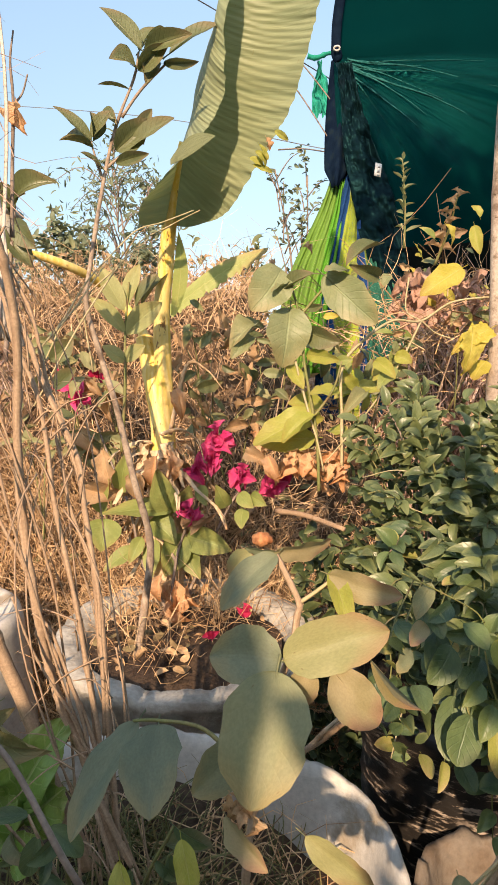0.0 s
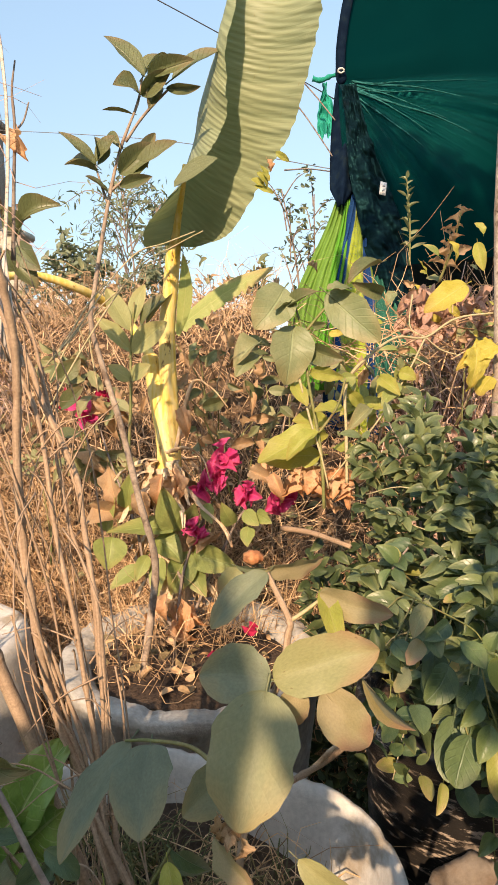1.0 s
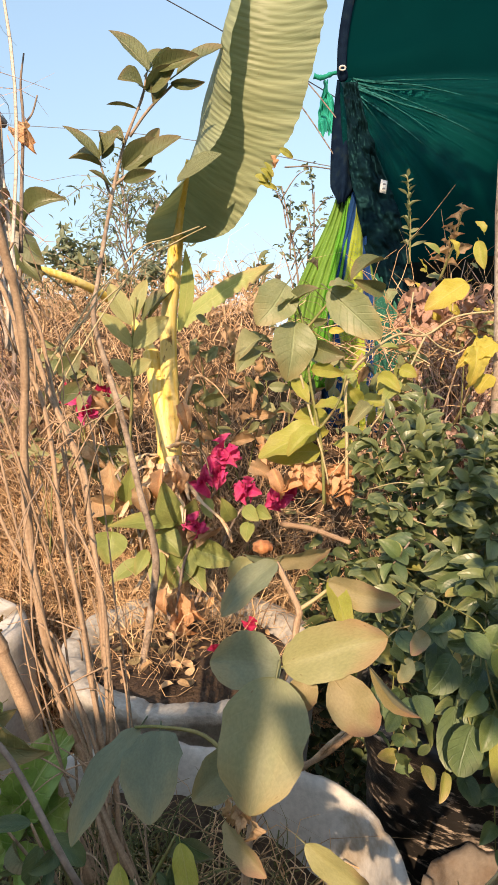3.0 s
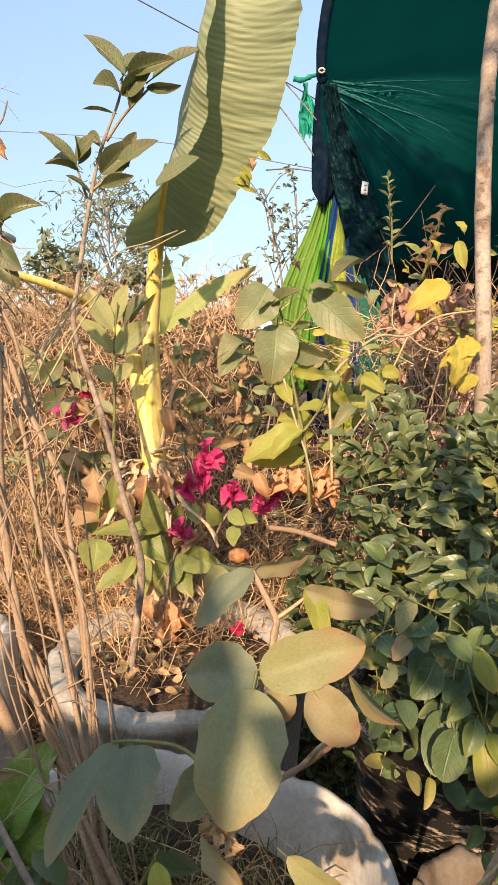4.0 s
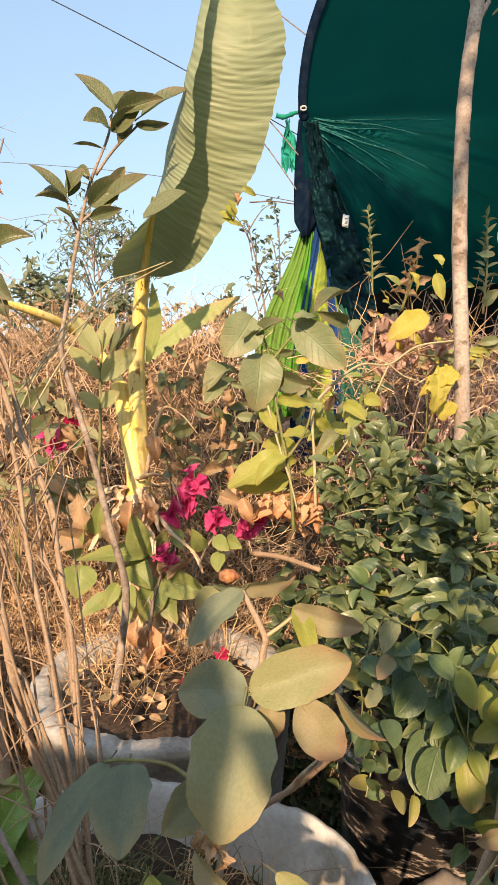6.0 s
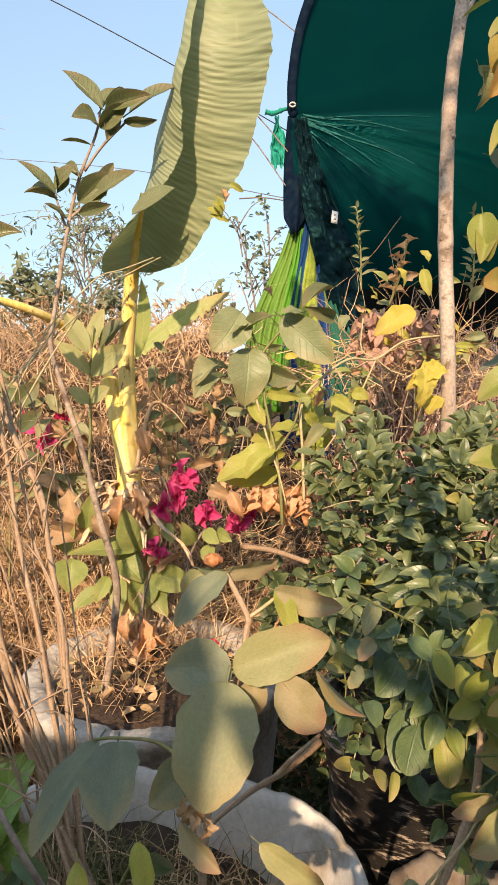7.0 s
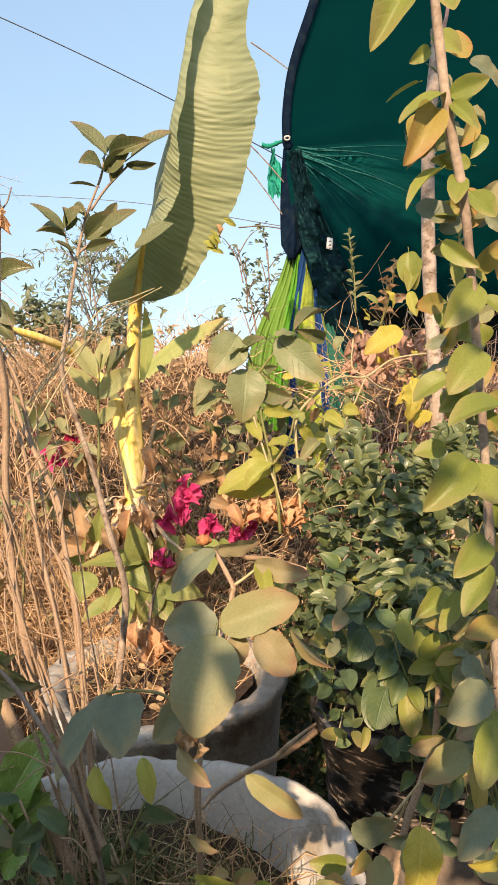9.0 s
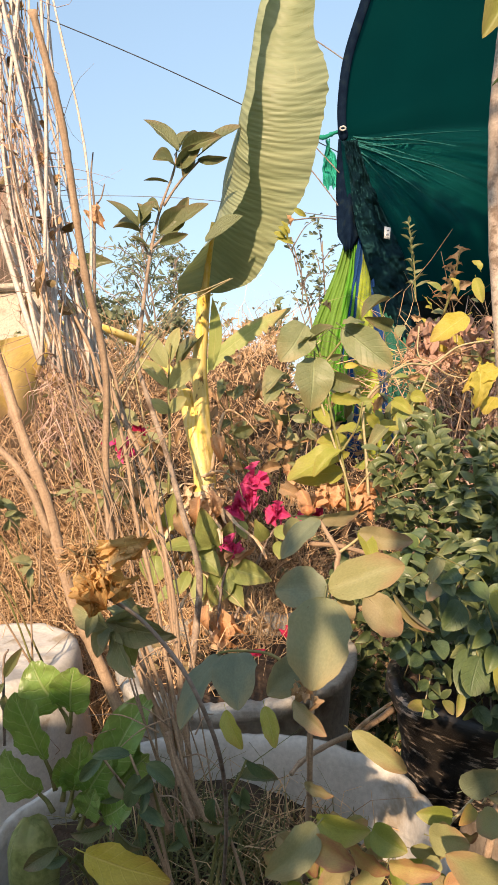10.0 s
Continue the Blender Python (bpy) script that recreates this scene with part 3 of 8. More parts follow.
def ground_point(u, v):
    x, y = (2 * u - 1), (2 * v - 1)
    x, y = 3.0 * x + 400 * x ** 9, 1.0 + 4.0 * y + 400 * y ** 9
    return (x, y, ground_height(x, y) * (1 if abs(x) < 20 else 0))


single("ground", sheet(ground_point, 130, 150), EARTH, "dry brown earth under the pots and weeds", "ground", kind="structure")

# unseen wall behind the camera, with a taller pier, added to cast shade
bm = bmesh.new()
for x0, x1, z1, y0, y1 in ((-4.0, -0.330, 1.55, -1.0, -0.80), (-0.328, -0.255, 1.63, -0.93, -0.78), (-0.330, -0.255, 1.66, -0.95, -0.76), (-0.253, 4.0, 1.27, -1.0, -0.80)):
    ret = bmesh.ops.create_cube(bm, size=1.0)
    z0 = 1.632 if z1 > 1.65 else -0.1
    bmesh.ops.transform(bm, verts=ret["verts"], matrix=Matrix.Translation(((x0 + x1) / 2, (y0 + y1) / 2, (z0 + z1) / 2)) @ Matrix.Diagonal((x1 - x0, y1 - y0, z1 - z0, 1)))
single("shade_wall_south", bm, HOUSE_WALL, "unseen cream plastered wall with a raised coping, added to cast shade", "wall", kind="structure", smooth=False)


# unseen plain wall further back, added to hold off sky light from behind
bm = bmesh.new()
ret = bmesh.ops.create_cube(bm, size=1.0)
bmesh.ops.transform(bm, verts=ret["verts"], matrix=Matrix.Translation((0, -3.1, 1.1)) @ Matrix.Diagonal((9.0, 0.2, 2.5, 1)))
single("wall_sky_block", bm, HOUSE_BROWN, "unseen brown plastered wall added behind to block sky light", "wall", kind="structure", smooth=False)


# ---------------------------------------------------------------- pots
def pot(name, centre, r, height, material, label, wall=0.016, flare=0.80, lip=0.022, uneven=0.05, seed=0.0, soil=0.08, tilt=(0, 0), slope=(0, 0), chip=0.004):
    """A round planter with a rolled lip, standing on the ground, and the soil in it."""
    x, y, z0 = centre
    thing = empty(name, centre, label, "planter", "planters in the garden")
    h = height
    prof = [(r * flare, 0), (r * (flare + 0.02), 0.01), (r * 0.93, h * 0.55), (r, h - 0.030), (r + lip, h - 0.022), (r + lip * 1.1, h - 0.005),
            (r + lip * 0.8, h), (r - wall * 0.6, h - 0.001), (r - wall, h - 0.02), (r - wall - 0.008, h - 0.06), (r * 0.88 - wall, h * 0.45), (r * flare - wall, 0.03)]
    bm = lathe(prof, centre, 150, uneven, seed, tilt=tilt)
    for q in bm.verts:
        a = math.atan2(q.co.y - y, q.co.x - x)
        near_rim = smooth(z0 + h - 0.035, z0 + h - 0.005, q.co.z)
        q.co.z -= chip * near_rim * max(0.0, noise.noise(Vector((a * 11, seed, 0))) + 0.6 * noise.noise(Vector((a * 37, seed, 1))) + 0.1)
    part("body", bm, material, thing)

    def top(u, v):
        a, q = 2 * math.pi * u, (r - wall - 0.012) * (0.02 + 0.98 * v)
        px, py = q * math.cos(a), q * math.sin(a)
        return (x + px, y + py, z0 + h - soil + (tilt[0] + slope[0]) * px + (tilt[1] + slope[1]) * py + 0.025 * noise.noise(Vector((px * 14 + seed, py * 14, 1))) + 0.02 * (1 - v))
    part("soil", sheet(top, 40, 10), SOIL, thing, "dark crumbly soil")
    return thing


pot("planter", (-0.122, 1.185, 0.0), 0.245, 0.52, POT_GREY, "round weathered grey cement planter with soil and litter", wall=0.045, lip=0.010, chip=0.010, seed=2.0, soil=0.030)
pot("planter", (-0.109, 0.566, 0.0), 0.285, 0.53, POT_WHITE, "white plastic planter holding the rose and dry stalks", wall=0.009, lip=0.003, seed=5.0, soil=0.10, uneven=0.06, slope=(-0.16, 0.08), chip=0.006)
tub = empty("upturned_tub", (-0.76, 1.38, 0.0), "white plastic tub standing upside down in dry grass", "tub")
part("body", lathe([(0.262, 0), (0.268, 0.006), (0.266, 0.03), (0.256, 0.035), (0.243, 0.25), (0.232, 0.42), (0.226, 0.442), (0.212, 0.452), (0.200, 0.450), (0.196, 0.447), (0.10, 0.448), (0.002, 0.449)], (-0.76, 1.38, 0.0), 90, 0.05, 9.0), POT_WHITE, tub)


def grow_bag(centre, r, height, seed, label, rim=0.03):
    """A crumpled polythene grow bag full of soil, with a turned-down rim."""
    thing = empty("grow_bag", centre, label, "grow bag", "grow bags")
    prof = [(r * 0.74, 0), (r * 0.79, 0.02)] + [(r * (0.80 + 0.20 * q), 0.04 + (height - rim - 0.05) * q) for q in [k / 26 for k in range(27)]] + [ (r + 0.012, height - rim * 0.7), (r + 0.010, height),
            (r - 0.004, height + 0.004), (r - 0.01, height - 0.02), (r * 0.86, height * 0.7), (r * 0.72, 0.03)]
    bm = lathe(prof, centre, 72, 0.10, seed)
    for v in bm.verts:
        out = (v.co - Vector((centre[0], centre[1], v.co.z)))
        v.co += out.normalized() * (0.006 * noise.noise(Vector((v.co.x * 14, v.co.y * 14, v.co.z * 60 + seed))) + 0.008 * noise.noise(Vector((v.co.x * 9, v.co.y * 9, v.co.z * 20 + seed)))) if out.length > 0.01 else Vector()
    part("bag", bm, BAG, thing)
    part("soil", sheet(lambda u, w: (centre[0] + (r - 0.012) * w * math.cos(6.2832 * u), centre[1] + (r - 0.012) * w * math.sin(6.2832 * u),
                                     centre[2] + height - 0.03 + 0.02 * noise.noise(Vector((u * 8, w * 5, seed)))), 30, 8), SOIL, thing)
    return thing


grow_bag((0.330, 0.870, 0.0), 0.165, 0.60, 1.0, "crumpled black polythene grow bag full of soil")
pot("planter", (0.285, 0.595, 0.0), 0.110, 0.475, POT_TAN, "small dusty planter with a chipped rim", wall=0.012, lip=0.004, seed=21.0, soil=0.10, uneven=0.12)

# ---------------------------------------------------------------- green shade net shelter
KNOT = Vector((0.388, 3.136, 2.308))


EDGE = spline([(1.322, 3.390, 4.517), (0.899, 3.323, 3.892), (0.661, 3.272, 3.371), (0.520, 3.236, 2.985), (0.432, 3.212, 2.737), (0.384, 3.190, 2.487), (0.385, 3.177, 2.324), (0.386, 3.054, 2.035), (0.409, 2.933, 1.765), (0.440, 2.851, 1.492)], 6)


def net_point(u, v):
    """The net hangs about 3.2 m away from its curved edge; soft folds run out from the tied corner."""
    q = v * (len(EDGE) - 1)
    i = min(int(q), len(EDGE) - 2)
    left = EDGE[i].lerp(EDGE[i + 1], q - i)
    right = Vector((2.698, 3.512, 4.319)).lerp(Vector((2.651, 2.961, 1.478)), v)
    p = left.lerp(right, u ** 1.4)
    off = p - KNOT
    r = Vector((off.x, off.z)).length
    ang = math.degrees(math.atan2(-off.z, max(off.x, 1e-4)))
    fold = smooth(0, 14, ang) * (1 - smooth(66, 88, ang)) * smooth(0.06, 0.45, r) * math.exp(-r / 1.1)
    p.y += 0.030 * fold * (math.sin(ang * 0.36) + 0.5 * math.sin(ang * 0.71 + 1.0))
    p.y -= 0.10 * smooth(-25, 25, ang) * (1 - smooth(70, 90, ang)) * smooth(0.0, 0.8, r) * math.exp(-r / 1.6)
    p.y += 0.75 * smooth(38, 80, ang) * smooth(0.25, 1.1, r) * min(r, 0.9)
    for at_deg, wide, high in ((2, 0.8, 0.010), (7, 0.9, 0.014), (11, 0.8, 0.012), (16, 0.9, 0.018), (21, 1.0, 0.018), (25, 0.8, 0.016), (29, 1.1, 0.026), (36, 2.0, 0.026), (46, 3.0, 0.034), (58, 3.0, 0.03)):
        p.y -= high * math.exp(-((ang - at_deg) / wide) ** 2) * smooth(0.03, 0.3, r) * math.exp(-r / 0.9)
    p.y += 0.010 * noise.noise(p * 4)
    return p


n = Nodes("green_shade_net")
at = n.add("TexCoord").outputs["Object"]
from_knot = n.add("VectorMath", {0: at, 1: tuple(KNOT)}, operation="SUBTRACT").outputs[0]
kn = n.add("SeparateXYZ", {0: from_knot})
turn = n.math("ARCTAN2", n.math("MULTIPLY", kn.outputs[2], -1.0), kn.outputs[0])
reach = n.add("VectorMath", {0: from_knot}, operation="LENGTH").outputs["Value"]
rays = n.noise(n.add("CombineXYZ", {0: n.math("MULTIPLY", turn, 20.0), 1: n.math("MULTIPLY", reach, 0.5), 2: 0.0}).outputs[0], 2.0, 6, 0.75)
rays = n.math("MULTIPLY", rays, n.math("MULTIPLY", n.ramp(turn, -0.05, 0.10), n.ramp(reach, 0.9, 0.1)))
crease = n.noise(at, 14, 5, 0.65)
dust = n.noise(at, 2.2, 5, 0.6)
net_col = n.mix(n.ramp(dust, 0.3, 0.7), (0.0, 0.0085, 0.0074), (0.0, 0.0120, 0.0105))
# lit area below the knot's level, painted as a lighter green fading outwards
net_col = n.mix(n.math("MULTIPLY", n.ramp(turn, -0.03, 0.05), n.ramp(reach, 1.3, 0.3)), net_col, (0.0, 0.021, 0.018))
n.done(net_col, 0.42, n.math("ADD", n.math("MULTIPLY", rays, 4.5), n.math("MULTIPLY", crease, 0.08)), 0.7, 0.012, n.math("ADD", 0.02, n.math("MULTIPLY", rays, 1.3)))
n.link((0.03, 0.75, 0.70), n.bsdf.inputs["Specular Tint"])
NET = n.glowing_through((0.0, 0.20, 0.185), 0.20)
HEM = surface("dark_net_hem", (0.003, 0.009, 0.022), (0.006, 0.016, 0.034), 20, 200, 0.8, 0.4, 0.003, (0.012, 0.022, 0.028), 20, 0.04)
# lighter than the net itself: the sheen on taut folds put into colour
PLEAT_SHEEN = surface("net_pleat_sheen", (0.010, 0.085, 0.076), (0.035, 0.165, 0.150), 60, 200, 0.45, 0.5, 0.003, (0.001, 0.018, 0.016), 25, 0.12)
PLEAT_SHEEN.node_tree.nodes["Principled BSDF"].inputs["Specular Tint"].default_value = (0.25, 0.9, 0.85, 1)
shelter = empty("net_shelter", (0.516, 3.060, 1.466), "dark emerald shade net tied back at one corner", "shade net")
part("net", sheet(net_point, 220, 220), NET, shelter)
grid = [net_point(i / 60, j / 150) for i in range(40) for j in range(60, 151)]
# thin pleats added from the knot outwards to draw the bright sheen streaks
for deg, long, r in ((4, 0.62, 0.003), (9, 0.34, 0.004), (13, 0.70, 0.004), (16, 0.36, 0.005), (22, 0.20, 0.004), (25, 0.46, 0.004), (29, 0.64, 0.006), (37, 0.44, 0.005), (47, 0.46, 0.006), (56, 0.34, 0.005)):
    way = Vector((math.cos(radians(deg)), 0, -math.sin(radians(deg))))
    pts = []
    for q in (0.05, 0.2, 0.4, 0.6, 0.8, 1.0):
        p = KNOT + way * (0.04 + long * q) + Vector((0, 0, 0.012 * math.sin(q * 4 + deg)))
        near = min(grid, key=lambda g: (g.x - p.x) ** 2 + (g.z - p.z) ** 2)
        pts.append(Vector((p.x, near.y - 0.004, p.z)))
    part("pleat", stem(pts, r, r * 0.2, sides=6, wobble=0.5, steps=10), PLEAT_SHEEN, shelter, "taut pleat of net, its sheen put into lighter colour")
part("hem", stem([(0.918, 3.292, 3.865), (0.683, 3.241, 3.348), (0.537, 3.205, 2.966), (0.438, 3.179, 2.693), (0.397, 3.160, 2.473), (0.390, 3.147, 2.318)], 0.026, 0.022, sides=10, flat=0.5, wobble=0.02), HEM, shelter, "dark rolled hem")


def flap(u, v):
    p = Vector((0.422, 3.309, 2.358)).lerp(Vector((0.368, 2.887, 1.695)), v)
    w = 0.045 + 0.040 * math.sin(math.pi * min(1, v * 0.62 + 0.06))
    w *= 1 - smooth(0.86, 1.0, v) * 0.75
    p.x += (u - 0.45) * w * 1.25
    p.y += 0.03 * math.cos((u - 0.5) * 5) * -1 + 0.008 * math.sin(u * 14 + v * 5)
    return p


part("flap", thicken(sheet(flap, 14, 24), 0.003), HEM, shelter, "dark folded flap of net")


def panel(u, v):
    """The gathered net beside the flap: hanging crumpled folds that widen towards the cloths."""
    p = Vector((0.421, 3.045, 2.241)).lerp(Vector((0.590, 2.690, 1.250)), v)
    w = 0.070 + 0.080 * smooth(0.0, 0.7, v)
    p.x += (u - 0.62 + 0.24 * smooth(0.15, 0.6, v)) * w - 0.03 * (1 - u) * smooth(0.1, 0.5, v)
    p.y += 0.012 * math.sin(u * 11 + 4 * noise.noise(Vector((u * 2, v * 4, 0)))) * (0.3 + 0.7 * v) + 0.030 * noise.noise(Vector((u * 3, v * 16, 2))) + 0.013 * noise.noise(Vector((u * 8, v * 44, 7))) + 0.10 * abs(u - 0.4) * v
    return p


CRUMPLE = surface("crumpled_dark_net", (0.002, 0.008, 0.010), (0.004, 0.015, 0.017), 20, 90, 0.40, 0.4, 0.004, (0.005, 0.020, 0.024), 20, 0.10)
CRUMPLE.node_tree.nodes["Principled BSDF"].inputs["Specular Tint"].default_value = (0.25, 0.9, 1.0, 1)
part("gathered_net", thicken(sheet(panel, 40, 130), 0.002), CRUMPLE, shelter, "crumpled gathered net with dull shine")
bm = bmesh.new()
bmesh.ops.create_icosphere(bm, subdivisions=3, radius=0.030)
for v in bm.verts:
    v.co = Vector((v.co.x * 0.8, v.co.y * 0.6, v.co.z * 1.3)) * (1 + 0.35 * noise.noise(v.co * 40)) + KNOT + Vector((0.0, -0.05, -0.01))
part("knot", bm, HEM, shelter, "knotted dark corner of the net")
ring = KNOT + Vector((-0.005, -0.085, -0.005))
part("ring", stem([ring + Vector((0.014 * math.cos(a), -0.004 * math.sin(a), 0.008 * math.sin(a))) for a in (0.0, 1.2, 2.4, 3.6, 4.8, 6.0)], 0.004, 0.004, sides=6, steps=4), POT_WHITE, shelter, "pale tie ring")
LABEL_WHITE = surface("white_tag", (0.72, 0.72, 0.70), (0.8, 0.8, 0.78), 60, 200, 0.6, 0.1, 0.001)
part("tag", thicken(sheet(lambda u, v: Vector((0.508, 2.736, 1.759)).lerp(Vector((0.534, 2.735, 1.752)), u) + Vector((-0.005 * v, 0, -0.050 * v)), 3, 3), 0.002), LABEL_WHITE, shelter, "small white paper tag")
for k in range(2):
    part("tag_print", thicken(sheet(lambda u, v: Vector((0.510, 2.717, 1.745)) + Vector((0.010 * u + 0.003 - 0.002 * k, 0, -0.018 * k - 0.006 - 0.006 * v)), 1, 1), 0.001), STRING, shelter, "grey printed bar")
# near-black back wall added for the shelter's inner shade; blocks sky behind
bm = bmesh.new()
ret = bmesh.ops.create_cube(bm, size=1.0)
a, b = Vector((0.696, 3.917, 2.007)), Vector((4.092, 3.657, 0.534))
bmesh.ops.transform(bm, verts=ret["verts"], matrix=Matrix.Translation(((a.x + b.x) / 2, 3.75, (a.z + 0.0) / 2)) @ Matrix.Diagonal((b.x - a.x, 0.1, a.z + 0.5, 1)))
single("wall_shade", bm, DARK, "near-black wall added for the shade inside the net shelter", "wall", kind="structure", smooth=False)


# ---------------------------------------------------------------- coloured cloths hanging at the net's corner
def cloth_mat(name, stops, fleck):
    """Stripes of colour across the cloth, with a fine woven grain."""
    n = Nodes(name)
    uv = n.add("UVMap").outputs[0]
    at = n.add("TexCoord").outputs["Object"]
    sep = n.add("SeparateXYZ", {0: uv})
    wob = n.math("ADD", sep.outputs[0], n.math("MULTIPLY", n.math("SUBTRACT", n.noise(uv, 5.0, 3), 0.5), 0.18))
    col = stops[0][1]
    for place, c in stops[1:]:
        col = n.mix(n.ramp(wob, place - 0.015, place + 0.015), col, c)
    grain = n.noise(at, 160, 5, 0.7)
    col = n.mix(n.ramp(grain, 0.5, 0.75), col, fleck)
    n.done(col, 0.8, grain, 0.4, 0.003, 0.2)
    return n.glowing_through(col, 0.3)


def cloth(name, top, low, w0, w1, pleats, depth, material, label, seed):
    top, low = Vector(top), Vector(low)

    def point(u, v):
        p = top.lerp(low, v)
        w = w0 + (w1 - w0) * smooth(-0.1, 0.62, v)
        p.x += (u - 0.5) * w + 0.012 * math.sin(v * 6 + seed)
        p.y += depth * (0.35 + 0.65 * v) * (0.4 + 0.9 * abs(noise.noise(Vector((u * 5, v * 1.5, seed + 3))))) * math.sin(u * pleats * 6.283 + seed + 3.2 * noise.noise(Vector((u * 3, v * 2.2, seed)))) - 0.25 * w * math.sin(math.pi * u)
        p.y += 0.01 * noise.noise(Vector((u * 12, v * 12, seed)))
        return p
    return single(name, thicken(sheet(point, 80, 50), 0.002), material, label, "cloth", "cloths hung at the shelter")


cloth("hanging_cloth", (0.402, 3.007, 1.796), (0.222, 2.610, 0.927), 0.06, 0.26, 8, 0.030,
      cloth_mat("green_cloth", ((0, (0.16, 0.30, 0.045)), (0.45, (0.10, 0.33, 0.025)), (0.8, (0.30, 0.44, 0.04))), (0.26, 0.40, 0.12)), "bright green pleated cloth hanging from the net", 0.4)
cloth("hanging_cloth", (0.455, 2.964, 1.786), (0.385, 2.538, 0.753), 0.06, 0.27, 4, 0.026,
      cloth_mat("striped_cloth", ((0, (0.008, 0.05, 0.17)), (0.30, (0.34, 0.40, 0.04)), (0.62, (0.01, 0.05, 0.17)), (0.80, (0.25, 0.32, 0.04)), (0.88, (0.01, 0.05, 0.09))), (0.06, 0.14, 0.22)),
      "blue and yellow striped cloth hanging under the net", 2.0)
cloth("hanging_cloth", (0.538, 2.805, 1.458), (0.564, 2.597, 0.973), 0.05, 0.17, 5, 0.018,
      cloth_mat("teal_netting", ((0, (0.02, 0.12, 0.08)), (0.5, (0.04, 0.18, 0.11))), (0.10, 0.26, 0.17)), "teal green netting hanging in folds", 4.0)

TEAL = cloth_mat("teal_polythene", ((0, (0.01, 0.30, 0.21)), (0.5, (0.02, 0.40, 0.29))), (0.10, 0.50, 0.40))


def rag(u, v):
    p = Vector((0.338, 3.373, 2.374)).lerp(Vector((0.354, 3.305, 2.108)), v)
    w = 0.015 + 0.085 * smooth(0.0, 0.75, v)
    return p + Vector(((u - 0.5) * w + 0.014 * noise.noise(Vector((u * 2, v * 5, 4))), 0.05 * noise.noise(Vector((u * 5, v * 4, 0))) + 0.012 * noise.noise(Vector((u * 14, v * 10, 2))),
                       0.02 * noise.noise(Vector((u * 6, v * 3, 7))) * v + (0.03 * noise.noise(Vector((u * 9, 0, 0))) if v > 0.85 else 0)))


bag = empty("plastic_bag", (0.338, 3.373, 2.374), "torn teal plastic bag knotted to the net", "plastic bag")
part("bag", sheet(rag, 30, 34), TEAL, bag)
part("tie", stem([(0.283, 3.376, 2.396), (0.324, 3.375, 2.388), (0.379, 3.379, 2.409), (0.436, 3.401, 2.423)], 0.012, 0.009, sides=6, wobble=0.4), TEAL, bag, "twisted tie")

# ---------------------------------------------------------------- wires
for a, b, c, r, m, label in (
        ((-5.183, 7.114, 6.484), (-1.265, 7.124, 4.740), (2.635, 7.101, 2.604), 0.006, WIRE, "black overhead cable across the sky"),
        ((-2.317, 4.911, 2.701), (-0.595, 3.941, 2.297), (0.370, 3.061, 1.889), 0.0022, STRING, "thin grey string across the sky")):
    single("overhead_wire", stem([a, b, c], r, r, sides=6, steps=14), m, label, "wire", "wires over the garden")
for a, b, c in (((0.118, 3.278, 2.458), (0.270, 3.271, 2.300), (0.384, 3.161, 2.117)), ((0.132, 3.267, 2.313), (0.236, 3.261, 2.192), (0.354, 3.044, 1.933)),
                ((0.142, 3.340, 1.963), (0.262, 3.345, 1.969), (0.346, 3.039, 1.876)), ((0.247, 3.423, 2.941), (0.348, 3.421, 2.870), (0.427, 3.208, 2.687))):
    single("dry_tendril", stem([a, b, c], 0.004, 0.003, sides=5), TWIG, "thin dry tendril reaching the net", "tendril", "tendrils by the net")

# ---------------------------------------------------------------- pole
pole = empty("wooden_pole", (0.535, 1.385, 0.653), "pale rough wooden pole standing behind the shrub", "pole")
pole.location.z = 0.2
foot = Vector((0.543, 1.422, 0.982))
part("shaft", stem([(foot.x + 0.005, foot.y, 0.1), (foot.x, foot.y, foot.z), (0.545, 1.468, 1.388), (0.557, 1.492, 1.687), (0.584, 1.508, 1.890), (0.592, 1.511, 1.925)], 0.0175, 0.0150, sides=14, wobble=0.06, steps=10), POLE_BARK, pole)
part("stub", stem([(0.584, 1.508, 1.905), (0.579, 1.505, 1.935), (0.576, 1.503, 1.960)], 0.0090, 0.0065, sides=9, wobble=0.2), POLE_BARK, pole, "broken stub at the pole's top")
part("stub", stem([(0.596, 1.508, 1.895), (0.608, 1.506, 1.918), (0.615, 1.505, 1.928)], 0.0060, 0.0045, sides=8, wobble=0.2), POLE_BARK, pole, "broken stub at the pole's top")
part("shoot", stem([(0.598, 1.510, 1.915), (0.606, 1.511, 1.965), (0.616, 1.512, 2.010), (0.626, 1.514, 2.100), (0.634, 1.516, 2.200)], 0.0055, 0.0036, sides=7), surface("pink_shoot_bark", (0.46, 0.27, 0.22), (0.58, 0.38, 0.32), 40, 200, 0.6, 0.3, 0.001), pole, "thin pinkish shoot")
knots = random.Random(8)
for k in range(16):
    z = knots.random()
    c = Vector((0.545, 1.468, 1.388)).lerp(Vector((0.584, 1.508, 1.890)), z) if k % 2 else Vector((foot.x, foot.y, foot.z)).lerp(Vector((0.545, 1.468, 1.388)), z)
    a = knots.uniform(-2.9, -0.3)
    bm = bmesh.new()
    bmesh.ops.create_icosphere(bm, subdivisions=2, radius=0.006)
    bmesh.ops.transform(bm, verts=bm.verts, matrix=Matrix.Translation(c + Vector((0.0145 * math.cos(a), 0.0145 * math.sin(a), 0))) @ Matrix.Diagonal((1, 0.8, 0.7 + 0.5 * knots.random(), 1)))
    part("knot", bm, POLE_BARK, pole)

